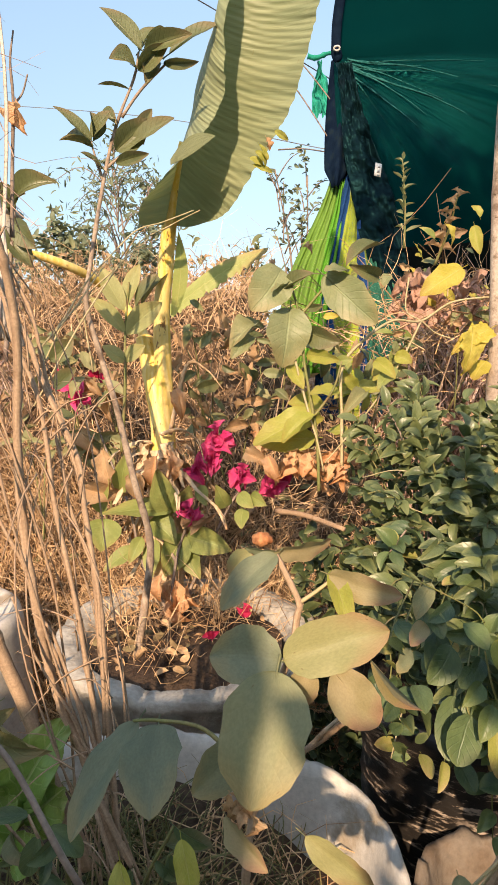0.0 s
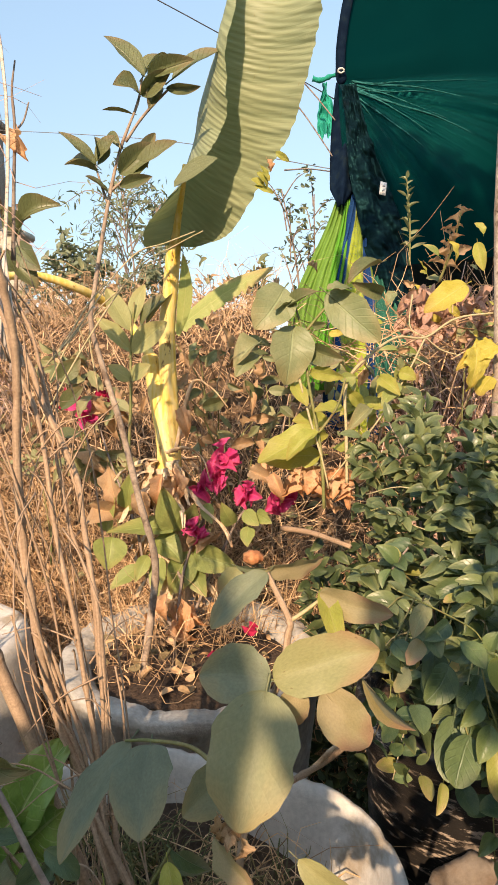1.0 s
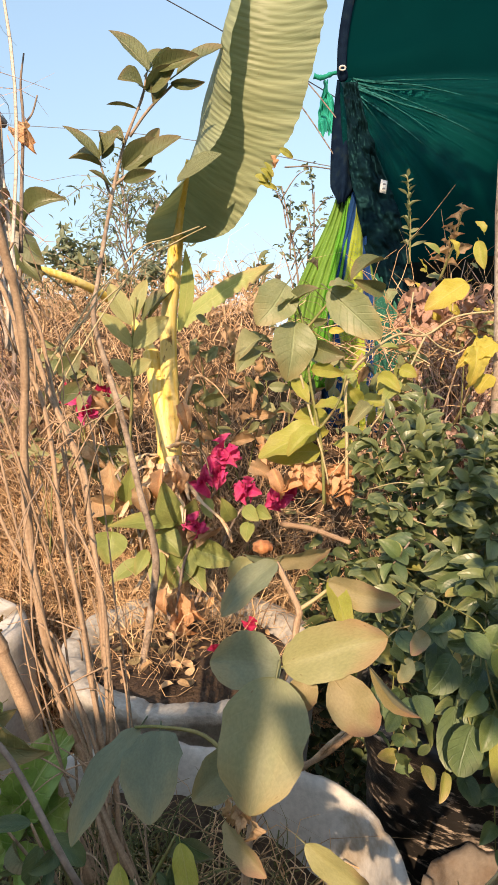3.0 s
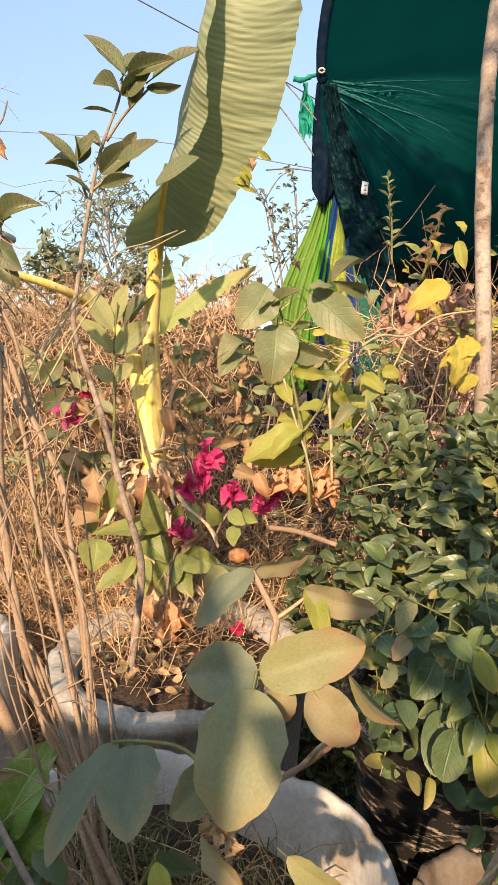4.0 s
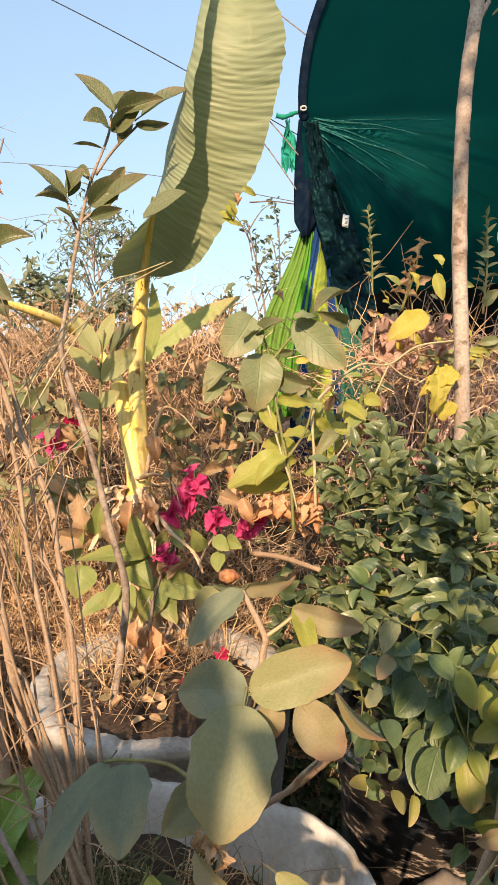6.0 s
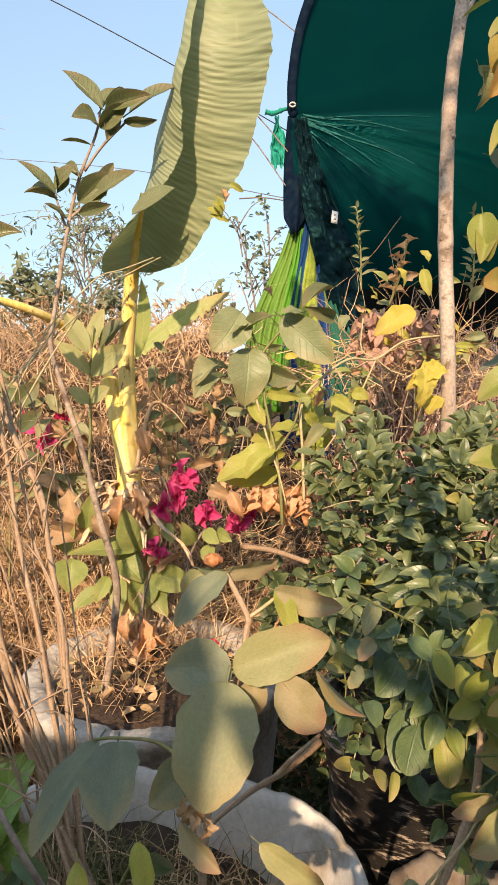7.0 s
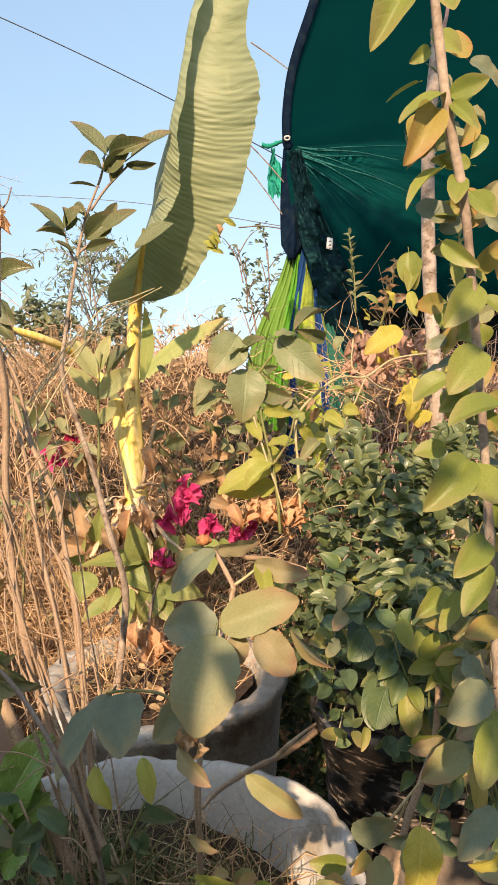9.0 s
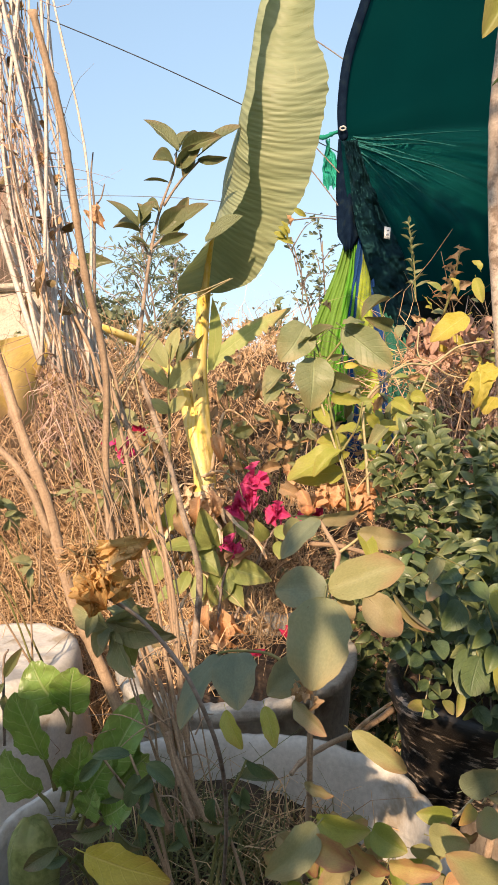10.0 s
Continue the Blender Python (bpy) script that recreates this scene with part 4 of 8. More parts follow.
# ---------------------------------------------------------------- house far left
house = empty("house", (-2.321, 4.751, 0.708), "cream and brown plastered house behind the weeds", "house")
hx = Vector((-1.801, 4.804, 1.120)).x
top_z = Vector((-1.875, 4.932, 2.746)).z
step_z = Vector((-1.909, 4.871, 2.002)).z


def block(x0, x1, y0, y1, z0, z1):
    bm = bmesh.new()
    ret = bmesh.ops.create_cube(bm, size=1.0)
    bmesh.ops.transform(bm, verts=ret["verts"], matrix=Matrix.Translation(((x0 + x1) / 2, (y0 + y1) / 2, (z0 + z1) / 2)) @ Matrix.Diagonal((x1 - x0, y1 - y0, z1 - z0, 1)))
    bmesh.ops.bevel(bm, geom=bm.edges[:], offset=0.012, segments=2, affect="EDGES")
    return bm


part("lower_wall", block(hx - 3.0, hx, 4.9, 5.25, -0.2, step_z), HOUSE_WALL, house, "sunlit cream plastered wall")
part("upper_wall", block(hx - 3.0, hx - 0.16, 4.95, 5.25, step_z + 0.002, top_z), HOUSE_BROWN, house, "brown plastered upper wall")
part("ledge", block(hx - 3.0, hx + 0.03, 4.86, 5.3, step_z - 0.06, step_z - 0.002), HOUSE_WALL, house)
part("roof", block(hx - 3.0, hx - 0.12, 4.88, 5.25, top_z + 0.002, top_z + 0.07), HOUSE_BROWN, house, "flat concrete roof edge")

# ---------------------------------------------------------------- dry brush on the bank
rng = np.random.default_rng(4)


def field(count, x0, x1, y0, y1, rng, gap=None):
    p = np.stack([rng.uniform(x0, x1, count), rng.uniform(y0, y1, count)], 1)
    z = np.array([ground_height(a, b) for a, b in p])
    return np.column_stack([p, z])


roots = field(14000, -1.9, 2.1, 1.55, 3.5, rng)
ways = np.column_stack([rng.normal(0, 0.7, 14000), rng.normal(-0.1, 0.5, 14000), np.ones(14000)])
shorter = np.array([(1 - 0.55 * dip(p[0])) * (1 - 0.55 * smooth(2.3, 2.8, p[1])) for p in roots])
single("dry_brush", strands(roots, ways, rng.uniform(0.12, 0.48, 14000) * shorter, rng.uniform(0.0008, 0.0026, 14000), rng.uniform(0.0, 0.5, 14000), rng, curl=0.45),
       BRUSH, "tangle of dry brown weeds covering the bank", "dry weeds", kind="stuff", smooth=False)
roots = field(4200, -1.2, 0.35, 1.42, 2.0, rng)
ways = np.column_stack([rng.normal(0, 0.5, 4200), rng.normal(-0.15, 0.35, 4200), np.ones(4200)])
single("dry_grass", strands(roots, ways, rng.uniform(0.22, 0.58, 4200), rng.uniform(0.0008, 0.0020, 4200), rng.uniform(0.1, 0.8, 4200), rng, curl=0.35),
       STRAW, "straw coloured dry grass behind the planters", "dry grass", kind="stuff", smooth=False)
roots = field(900, 0.48, 1.5, 1.85, 2.5, rng)
ways = np.column_stack([rng.normal(0, 0.5, 900), rng.normal(-0.1, 0.4, 900), np.ones(900)])
single("dry_brush", strands(roots, ways, rng.uniform(0.2, 0.45, 900), rng.uniform(0.002, 0.006, 900), rng.uniform(0.0, 0.4, 900), rng, curl=0.25),
       PINK_BRUSH, "reddish dry brushwood heaped under the net", "brushwood", kind="stuff", smooth=False)
c = field(700, 0.50, 1.2, 1.65, 2.1, rng)
c[:, 2] += 0.06 + 0.26 * rng.random(700)
foliage("dry_leaves", c, rng.uniform(0.025, 0.06, 700), rng, ovate, PINK_LEAF, "pinkish brown withered leaves heaped under the net", category="dry leaves", nl=5, nw=4, fold=0.9, arch=0.9, slim=0.55, aim=(0, -0.2, -0.6), loose=0.7)
c = np.column_stack([rng.uniform(0.42, 0.66, 130), rng.uniform(1.78, 1.92, 130), rng.uniform(1.10, 1.25, 130)])
foliage("dry_leaves", c, rng.uniform(0.03, 0.06, 130), rng, ovate, PINK_LEAF, "pinkish withered leaves hanging over the brushwood", category="dry leaves", nl=5, nw=4, fold=0.6, arch=0.6, slim=0.6, aim=(0, -0.2, -0.9), loose=0.5)
c = field(11000, -1.8, 2.0, 1.6, 3.2, rng)
c[:, 2] += 0.01 + 0.20 * rng.random(11000) ** 1.8
foliage("dry_leaves", c, rng.uniform(0.012, 0.040, 11000), rng, ovate, CURLED, "curled brown and olive leaves caught in the weeds", category="dry leaves", nl=4, nw=2, fold=0.9, arch=0.9, slim=0.5, loose=0.9)
c = field(900, -1.8, 1.9, 1.8, 3.3, rng)
c[:, 2] += 0.02 + 0.24 * rng.random(900)
foliage("weed_leaves", c, rng.uniform(0.022, 0.055, 900), rng, elliptic, WEEDY, "small dull green leaves among dry weeds", category="weeds", slim=0.45, loose=0.8)


def in_pot(count, x, y, r, z, rng):
    a, q = rng.uniform(0, 6.283, count), r * np.sqrt(rng.random(count))
    return np.column_stack([x + q * np.cos(a), y + q * np.sin(a), np.full(count, z)])


roots = field(420, -1.3, 0.45, 1.52, 2.1, rng)
ways = np.column_stack([rng.normal(0, 0.8, 420), rng.normal(-0.2, 0.5, 420), np.ones(420)])
single("dry_grass", strands(roots, ways, rng.uniform(0.15, 0.45, 420), rng.uniform(0.002, 0.0045, 420), rng.uniform(0.3, 1.3, 420), rng, rings=8, curl=0.5),
       STRAW, "broad curled dry grass blades", "dry grass", kind="stuff")

# straw, litter and grass in the planters
roots = in_pot(520, -0.14, 1.28, 0.18, 0.46, rng)
ways = np.column_stack([rng.normal(0, 0.6, 520), rng.normal(0, 0.5, 520), np.ones(520)])
single("dry_grass", strands(roots, ways, rng.uniform(0.06, 0.30, 520), rng.uniform(0.0007, 0.0016, 520), rng.uniform(0.1, 0.9, 520), rng, curl=0.4),
       STRAW, "dry straw round the banana in its planter", "dry grass", kind="stuff", smooth=False)
c = in_pot(80, -0.125, 1.18, 0.18, 0.50, rng)
c[:, 2] += rng.uniform(0, 0.03, 80)
single("leaf_litter", flakes(c, rng.uniform(0.012, 0.036, 80), rng, flat=0.35), LITTER, "brown leaf litter on the planter soil", "leaf litter", kind="stuff", smooth=False)
roots = in_pot(650, -0.07, 0.58, 0.20, 0.40, rng)
ways = np.column_stack([rng.normal(0, 0.6, 650), rng.normal(0, 0.5, 650), np.ones(650)])
single("grass", strands(roots, ways, rng.uniform(0.05, 0.17, 650), rng.uniform(0.0007, 0.0018, 650), rng.uniform(0.1, 0.9, 650), rng, curl=0.3),
       GRASS, "green and straw coloured grass blades in the planter", "grass", kind="stuff", smooth=False)
roots = in_pot(420, -0.10, 0.64, 0.17, 0.43, rng)
ways = np.column_stack([rng.normal(0, 0.8, 420), rng.normal(0, 0.6, 420), np.ones(420)])
single("dry_grass", strands(roots, ways, rng.uniform(0.05, 0.20, 420), rng.uniform(0.0007, 0.0018, 420), rng.uniform(0.2, 1.2, 420), rng, curl=0.4),
       STRAW, "dry straw and fallen stems in the white planter", "dry grass", kind="stuff", smooth=False)
roots = in_pot(520, -0.17, 0.64, 0.12, 0.43, rng)
ways = np.column_stack([rng.normal(0.0, 0.5, 520), rng.normal(0, 0.4, 520), np.ones(520)])
single("grass", strands(roots, ways, rng.uniform(0.07, 0.22, 520), rng.uniform(0.0008, 0.0022, 520), rng.uniform(0.1, 0.9, 520), rng, curl=0.3),
       GRASS, "thin green grass beside the vegetable", "grass", kind="stuff", smooth=False)
c = np.column_stack([rng.uniform(-0.9, 0.9, 500), rng.uniform(0.3, 1.6, 500), np.full(500, 0.03)])
single("leaf_litter", flakes(c, rng.uniform(0.02, 0.06, 500), rng, flat=0.25), LITTER, "brown leaf litter on the ground between planters", "leaf litter", kind="stuff", smooth=False)

# ---------------------------------------------------------------- far trees
def young_tree(name, base, top, spread, count, size, seed, label, slim=0.25, limbs=9, mat=FAR_LEAF, bark=TWIG, droop=0.0):
    """A thin trunk, limbs that fork, and a loose crown of many small leaves on them."""
    r = np.random.default_rng(seed)
    base, top = Vector(base), Vector(top)
    tree = empty(name, base, label, "tree", "small trees behind the weeds")
    part("trunk", stem([base, base.lerp(top, 0.5) + Vector((0.03, 0, 0)), top], 0.008, 0.003, sides=6), bark, tree)
    spots = []
    for k in range(limbs):
        t = 0.25 + 0.75 * k / limbs
        a = base.lerp(top, t)
        d = Vector((r.normal(), r.normal() * 0.6, 0.9 + 0.4 * r.random())).normalized() * spread * (1.1 - 0.6 * t) * (0.6 + 0.6 * r.random())
        pts = [a, a + d * 0.5 + Vector((0, 0, 0.03)), a + d - Vector((0, 0, droop * d.length))]
        part("limb", stem(pts, 0.0042, 0.0014, sides=5, steps=4), bark, tree)
        line = spline(pts, 5)
        spots += [line[-1 - int(9 * q ** 2 * 0.9)] for q in r.random(count // limbs)]
    c = np.array([tuple(p) for p in spots]) + r.normal(size=(len(spots), 3)) * (spread * 0.04 + 0.006)
    foliage("crown", c, r.uniform(size * 0.7, size * 1.4, len(c)), r, elliptic, FAR_FOLIAGE, "", tree, nl=4, nw=2, slim=slim * 1.2, aim=(0, 0, -0.5 if droop else 0.3), loose=0.8)
    return tree


young_tree("young_tree", (-0.683, 3.646, 1.048), (-0.762, 3.819, 2.029), 0.58, 1150, 0.040, 1, "slender young tree with narrow grey-green leaves", 0.2, 30, droop=0.4)
young_tree("young_tree", (-0.539, 3.342, 1.052), (-0.519, 3.478, 1.823), 0.26, 520, 0.034, 2, "bushy young tree with pale olive leaves", 0.3, 18)
young_tree("young_tree", (-1.063, 3.444, 1.051), (-1.048, 3.563, 1.727), 0.24, 90, 0.055, 7, "thin sapling with drooping leaves", 0.28, 7, droop=0.5)
young_tree("young_tree", (0.242, 3.444, 1.051), (0.137, 3.599, 1.933), 0.36, 150, 0.034, 3, "sparse dark twiggy sapling against the sky", 0.4, 12)
young_tree("young_tree", (0.243, 3.545, 1.049), (0.320, 3.700, 1.927), 0.26, 130, 0.034, 4, "sparse dark twiggy sapling against the sky", 0.4, 10)
young_tree("low_bush", (-0.818, 2.920, 0.958), (-0.792, 3.004, 1.434), 0.32, 1000, 0.032, 5, "low green bush behind the dry weeds", 0.45, 20)
young_tree("low_bush", (-0.104, 2.920, 0.958), (-0.003, 2.986, 1.334), 0.22, 300, 0.032, 6, "low leafy bush behind the dry weeds", 0.45, 16)
young_tree("low_bush", (-0.536, 2.718, 0.967), (-0.512, 2.788, 1.364), 0.24, 600, 0.032, 8, "low green bush behind the dry weeds", 0.45, 18)
PALE = surface("pale_sheet", (0.62, 0.63, 0.66), (0.72, 0.73, 0.76), 6, 60, 0.7, 0.3, 0.004)
single("plastic_sheet", thicken(sheet(lambda u, v: Vector((-0.180, 2.747, 1.131)).lerp(Vector((-0.038, 2.751, 1.154)), u) + Vector((0, 0.03 * math.sin(7 * u + 3 * v), 0.13 * v + 0.02 * math.sin(9 * u))), 12, 6), 0.002), PALE, "crumpled whitish plastic sheet lying in the weeds", "plastic sheet")

# ---------------------------------------------------------------- banana plant
n = Nodes("banana_leaf")
uv = n.add("UVMap").outputs[0]
sep = n.add("SeparateXYZ", {0: uv})
ribs = n.math("SINE", n.math("MULTIPLY", n.math("ADD", sep.outputs[1], n.math("MULTIPLY", n.math("ABSOLUTE", n.math("SUBTRACT", sep.outputs[0], 0.28)), 0.05)), 420.0))
bands = n.noise(n.add("Mapping", {"Vector": uv, "Scale": (0.5, 16.0, 1.0)}).outputs[0], 2.0, 5, 0.6)
wear = n.noise(uv, 5.0, 6, 0.65)
colour = n.mix(n.ramp(bands, 0.35, 0.7), (0.23, 0.265, 0.145), (0.32, 0.35, 0.20))
creases = n.noise(n.add("Mapping", {"Vector": uv, "Scale": (0.9, 60.0, 1.0)}).outputs[0], 2.0, 4, 0.6)
colour = n.mix(n.math("MULTIPLY", n.ramp(creases, 0.56, 0.68), 0.55), colour, (0.15, 0.175, 0.085))
colour = n.mix(n.ramp(wear, 0.58, 0.75), colour, (0.35, 0.36, 0.20))
colour = n.mix(n.math("MULTIPLY", n.ramp(n.noise(uv, 40, 3), 0.66, 0.75), 0.5), colour, (0.24, 0.19, 0.07))
n.done(colour, 0.5, n.math("ADD", n.math("MULTIPLY", ribs, 0.22), n.math("SUBTRACT", bands, n.math("MULTIPLY", creases, 0.7))), 0.5, 0.004, 0.35)
BANANA_LEAF = n.glowing_through(n.mix(0.5, colour, (0.34, 0.40, 0.08)), 0.25)
n = Nodes("banana_stem")
uv = n.add("UVMap").outputs[0]
at = n.add("TexCoord").outputs["Object"]
lines = n.noise(n.add("Mapping", {"Vector": at, "Scale": (120.0, 120.0, 4.0)}).outputs[0], 1.0, 4)
specks = n.noise(n.add("Mapping", {"Vector": at, "Scale": (60.0, 60.0, 22.0)}).outputs[0], 1.0, 5, 0.7)
colour = n.mix(n.ramp(lines, 0.35, 0.65), (0.74, 0.50, 0.075), (0.82, 0.63, 0.24))
colour = n.mix(n.math("MULTIPLY", n.ramp(n.noise(at, 9, 5), 0.45, 0.7), 0.55), colour, (0.56, 0.50, 0.24))
colour = n.mix(n.ramp(specks, 0.60, 0.67), colour, (0.22, 0.11, 0.03))
n.done(colour, 0.45, lines, 0.4, 0.002, 0.4)
BANANA_STEM = n.mat
SHEATH = surface("dry_sheath", (0.66, 0.45, 0.26), (0.82, 0.63, 0.43), 18, 120, 0.85, 0.7, 0.004, (0.38, 0.19, 0.08), 14)

banana = empty("banana_plant", (-0.172, 1.345, 0.438), "young banana plant with one tall leaf and yellow stem", "banana plant")
part("pseudostem", stem([(-0.168, 1.343, 0.425), (-0.179, 1.370, 0.565), (-0.186, 1.390, 0.699), (-0.193, 1.410, 0.804), (-0.196, 1.425, 0.885), (-0.207, 1.440, 0.948), (-0.221, 1.455, 1.011), (-0.235, 1.470, 1.069), (-0.238, 1.474, 1.082)], 0.031, 0.018, sides=18, wobble=0.05), BANANA_STEM, banana, "swollen yellow stem with brown specks")
part("leaf_stalk", stem([(-0.186, 1.415, 0.760), (-0.188, 1.426, 0.880), (-0.190, 1.436, 0.966), (-0.193, 1.445, 1.055), (-0.192, 1.445, 1.145), (-0.180, 1.430, 1.231), (-0.165, 1.400, 1.330)], 0.0235, 0.0155, sides=12, wobble=0.02), BANANA_STEM, banana, "yellow grooved leaf stalk")
part("leaf_stalk", stem([(-0.228, 1.515, 1.052), (-0.279, 1.569, 1.131), (-0.342, 1.581, 1.198), (-0.393, 1.486, 1.234), (-0.462, 1.429, 1.257), (-0.519, 1.357, 1.251)], 0.0125, 0.008, sides=10, wobble=0.05), BANANA_STEM, banana, "arching yellow stalk of an old leaf")

# the tall leaf: its midrib, and the blade on both sides of it
RIB = spline([(-0.164, 1.393, 1.314), (-0.147, 1.362, 1.394), (-0.130, 1.320, 1.445), (-0.109, 1.298, 1.496), (-0.098, 1.287, 1.546), (-0.074, 1.256, 1.601), (-0.052, 1.239, 1.648), (-0.030, 1.230, 1.715), (-0.009, 1.255, 1.823), (0.021, 1.288, 1.956), (0.048, 1.357, 2.117), (0.063, 1.452, 2.307)], 7)
RIGHT = spline([(-0.103, 1.378, 1.311), (-0.048, 1.339, 1.325), (-0.005, 1.287, 1.373), (0.042, 1.248, 1.437), (0.075, 1.216, 1.489), (0.098, 1.188, 1.560), (0.113, 1.168, 1.621), (0.121, 1.160, 1.688), (0.101, 1.209, 1.797), (0.119, 1.242, 1.925), (0.129, 1.310, 2.082), (0.072, 1.453, 2.312)], 7)
LEFT = spline([(-0.226, 1.382, 1.310), (-0.195, 1.304, 1.356), (-0.126, 1.241, 1.402), (-0.079, 1.219, 1.446), (-0.052, 1.210, 1.483), (-0.043, 1.198, 1.528), (-0.041, 1.183, 1.589), (-0.021, 1.179, 1.681), (-0.004, 1.209, 1.793), (0.024, 1.241, 1.921), (0.038, 1.310, 2.082), (0.060, 1.440, 2.299)], 7)


def along(line, v):
    q = v * (len(line) - 1)
    i = min(int(q), len(line) - 2)
    return line[i].lerp(line[i + 1], q - i)


def blade(u, v):
    """The right half bellies back a little; the left half is folded forward over the midrib."""
    mid, r, l = along(RIB, v), along(RIGHT, v), along(LEFT, v)
    ridge = 0.0007 * (0.25 + abs(noise.noise(Vector((v * 14, u * 2, 8)))) * 1.6) * math.sin(v * 300 + 5 * noise.noise(Vector((v * 9, u * 1.3, 0)))) + 0.0024 * noise.noise(Vector((v * 30, u * 1.2, 3)))
    if u > 0.28:
        s = (u - 0.28) / 0.72
        p = mid.lerp(r, s)
        p.y += 0.030 * math.sin(math.pi * s) + ridge * smooth(0, 0.3, s) + 0.008 * smooth(0.6, 1, s) * noise.noise(Vector((v * 22, 0, 1)))
        p.x += 0.004 * smooth(0.8, 1, s) * noise.noise(Vector((v * 60, 2, 1)))
    else:
        s = 1 - u / 0.28
        p = mid.lerp(l, s)
        p.x -= 0.012 * math.sin(math.pi * s) * smooth(0.15, 0.4, v)
        p.y += ridge + 0.008 * s * noise.noise(Vector((v * 12, 5, 1)))
        p.x += 0.010 * s * noise.noise(Vector((v * 13, 9, 1))) + 0.003 * s * noise.noise(Vector((v * 50, 9, 1)))
    return p


part("leaf_blade", sheet(blade, 44, 420), BANANA_LEAF, banana, "long pale green leaf blade with fine cross ribs")
part("midrib", stem([RIB[i] + Vector((0, -0.002, 0)) for i in range(0, 16, 3)], 0.009, 0.007, sides=8, steps=4, flat=0.6), BANANA_STEM, banana, "yellow midrib")
# the drooping collar of the blade at its foot
part("leaf_collar", sheet(lambda u, v: Vector((-0.143, 1.240, 1.397)).lerp(Vector((-0.059, 1.217, 1.438)), u) + Vector((0, -0.01 * math.sin(math.pi * u), (v - 0.3) * 0.032 * math.sin(math.pi * min(1, u * 0.9 + 0.1)))), 12, 5), BANANA_LEAF, banana, "torn green strip of blade")
# pale sheath behind the stalk, dry husks at the base
part("leaf_sheath", sheet(lambda u, v: Vector((-0.168, 1.440, 1.129)).lerp(Vector((-0.145, 1.420, 1.328)), v) + Vector((0.034 * (u - 0.1) * math.sin(math.pi * min(1, v + 0.12)), -0.020 - 0.02 * u, 0)), 5, 14), BANANA_BACK, banana, "pale green unopened leaf")
husk = random.Random(12)
for k in range(64):
    a = husk.uniform(0, 6.28)
    h0 = husk.choice(((-0.192, 1.406, 0.820), (-0.193, 1.410, 0.850), (-0.192, 1.405, 0.790), (-0.186, 1.390, 0.700), (-0.180, 1.375, 0.600)))
    h0 = Vector(h0) + Vector((0.028 * math.cos(a), 0.028 * math.sin(a), 0))
    ln, spread, thin = husk.uniform(0.06, 0.15), husk.uniform(0.05, 0.45) if k % 3 else husk.uniform(0.5, 1.3), husk.choice((0.3, 0.6, 1.0))

    def strip(u, v, h0=h0, a=a, ln=ln, spread=spread, thin=thin, k=k):
        out = Vector((math.cos(a), math.sin(a), 0))
        across = Vector((-math.sin(a), math.cos(a), 0))
        return h0 + out * (spread * ln * (v ** 1.4)) + Vector((0, 0, ln * (0.5 * v - 1.1 * v * v))) + across * ((u - 0.5) * 0.046 * thin * (1 - 0.8 * v ** 2) + 0.030 * v * noise.noise(Vector((k * 3.1, v * 3, 0)))) + out * (0.006 * math.sin(u * 7 + v * 6 + k) + 0.010 * noise.noise(Vector((u * 3, v * 5, k)))) + Vector((0, 0, 0.03 * noise.noise(Vector((u * 5, k, 1))) * v))
    part("husk", sheet(strip, 5, 12), SHEATH, banana, "dry papery husk")
part("husk", stem([(-0.193, 1.409, 0.835), (-0.187, 1.394, 0.730), (-0.180, 1.374, 0.590), (-0.170, 1.343, 0.425)], 0.029, 0.034, sides=18, wobble=0.16), SHEATH, banana, "orange brown dry husk round the base")
part("husk", stem([(-0.173, 1.382, 0.874), (-0.136, 1.397, 1.020), (-0.091, 1.366, 1.016), (-0.054, 1.339, 0.976)], 0.006, 0.002, sides=5, flat=0.4), SHEATH, banana, "dry curled strand")
part("husk", stem([(-0.192, 1.382, 0.874), (-0.147, 1.364, 0.887), (-0.109, 1.340, 0.868), (-0.094, 1.332, 0.821)], 0.008, 0.003, sides=5, flat=0.4), SHEATH, banana, "dry curled strand")
for base, tip, w, b in (((-0.182, 1.270, 0.595), (-0.193, 1.240, 0.544), 0.029, 20), ((-0.152, 1.260, 0.589), (-0.144, 1.230, 0.499), 0.033, -20), ((-0.164, 1.250, 0.551), (-0.123, 1.220, 0.500), 0.027, 30), ((-0.213, 1.270, 0.580), (-0.223, 1.240, 0.532), 0.025, -30),
                        ((-0.128, 1.270, 0.573), (-0.109, 1.240, 0.525), 0.020, 40), ((-0.152, 1.380, 0.970), (-0.147, 1.350, 0.912), 0.029, 10), ((-0.198, 1.360, 0.831), (-0.212, 1.330, 0.751), 0.031, 10), ((-0.177, 1.360, 0.843), (-0.166, 1.330, 0.757), 0.034, -20)):
    leaf(banana, "dry_orange", base, tip, w, b, name="husk", label="orange brown dry husk")
# the old leaf hanging yellow from its arched stalk
OLD_LEAF = leaf_mat("old_banana_leaf", (0.70, 0.50, 0.09), (0.66, 0.45, 0.20), (0.60, 0.40, 0.22), (0.74, 0.56, 0.22), 30, 1.0, 0.35, 0.7, 0.2, 0.5, 0.2)


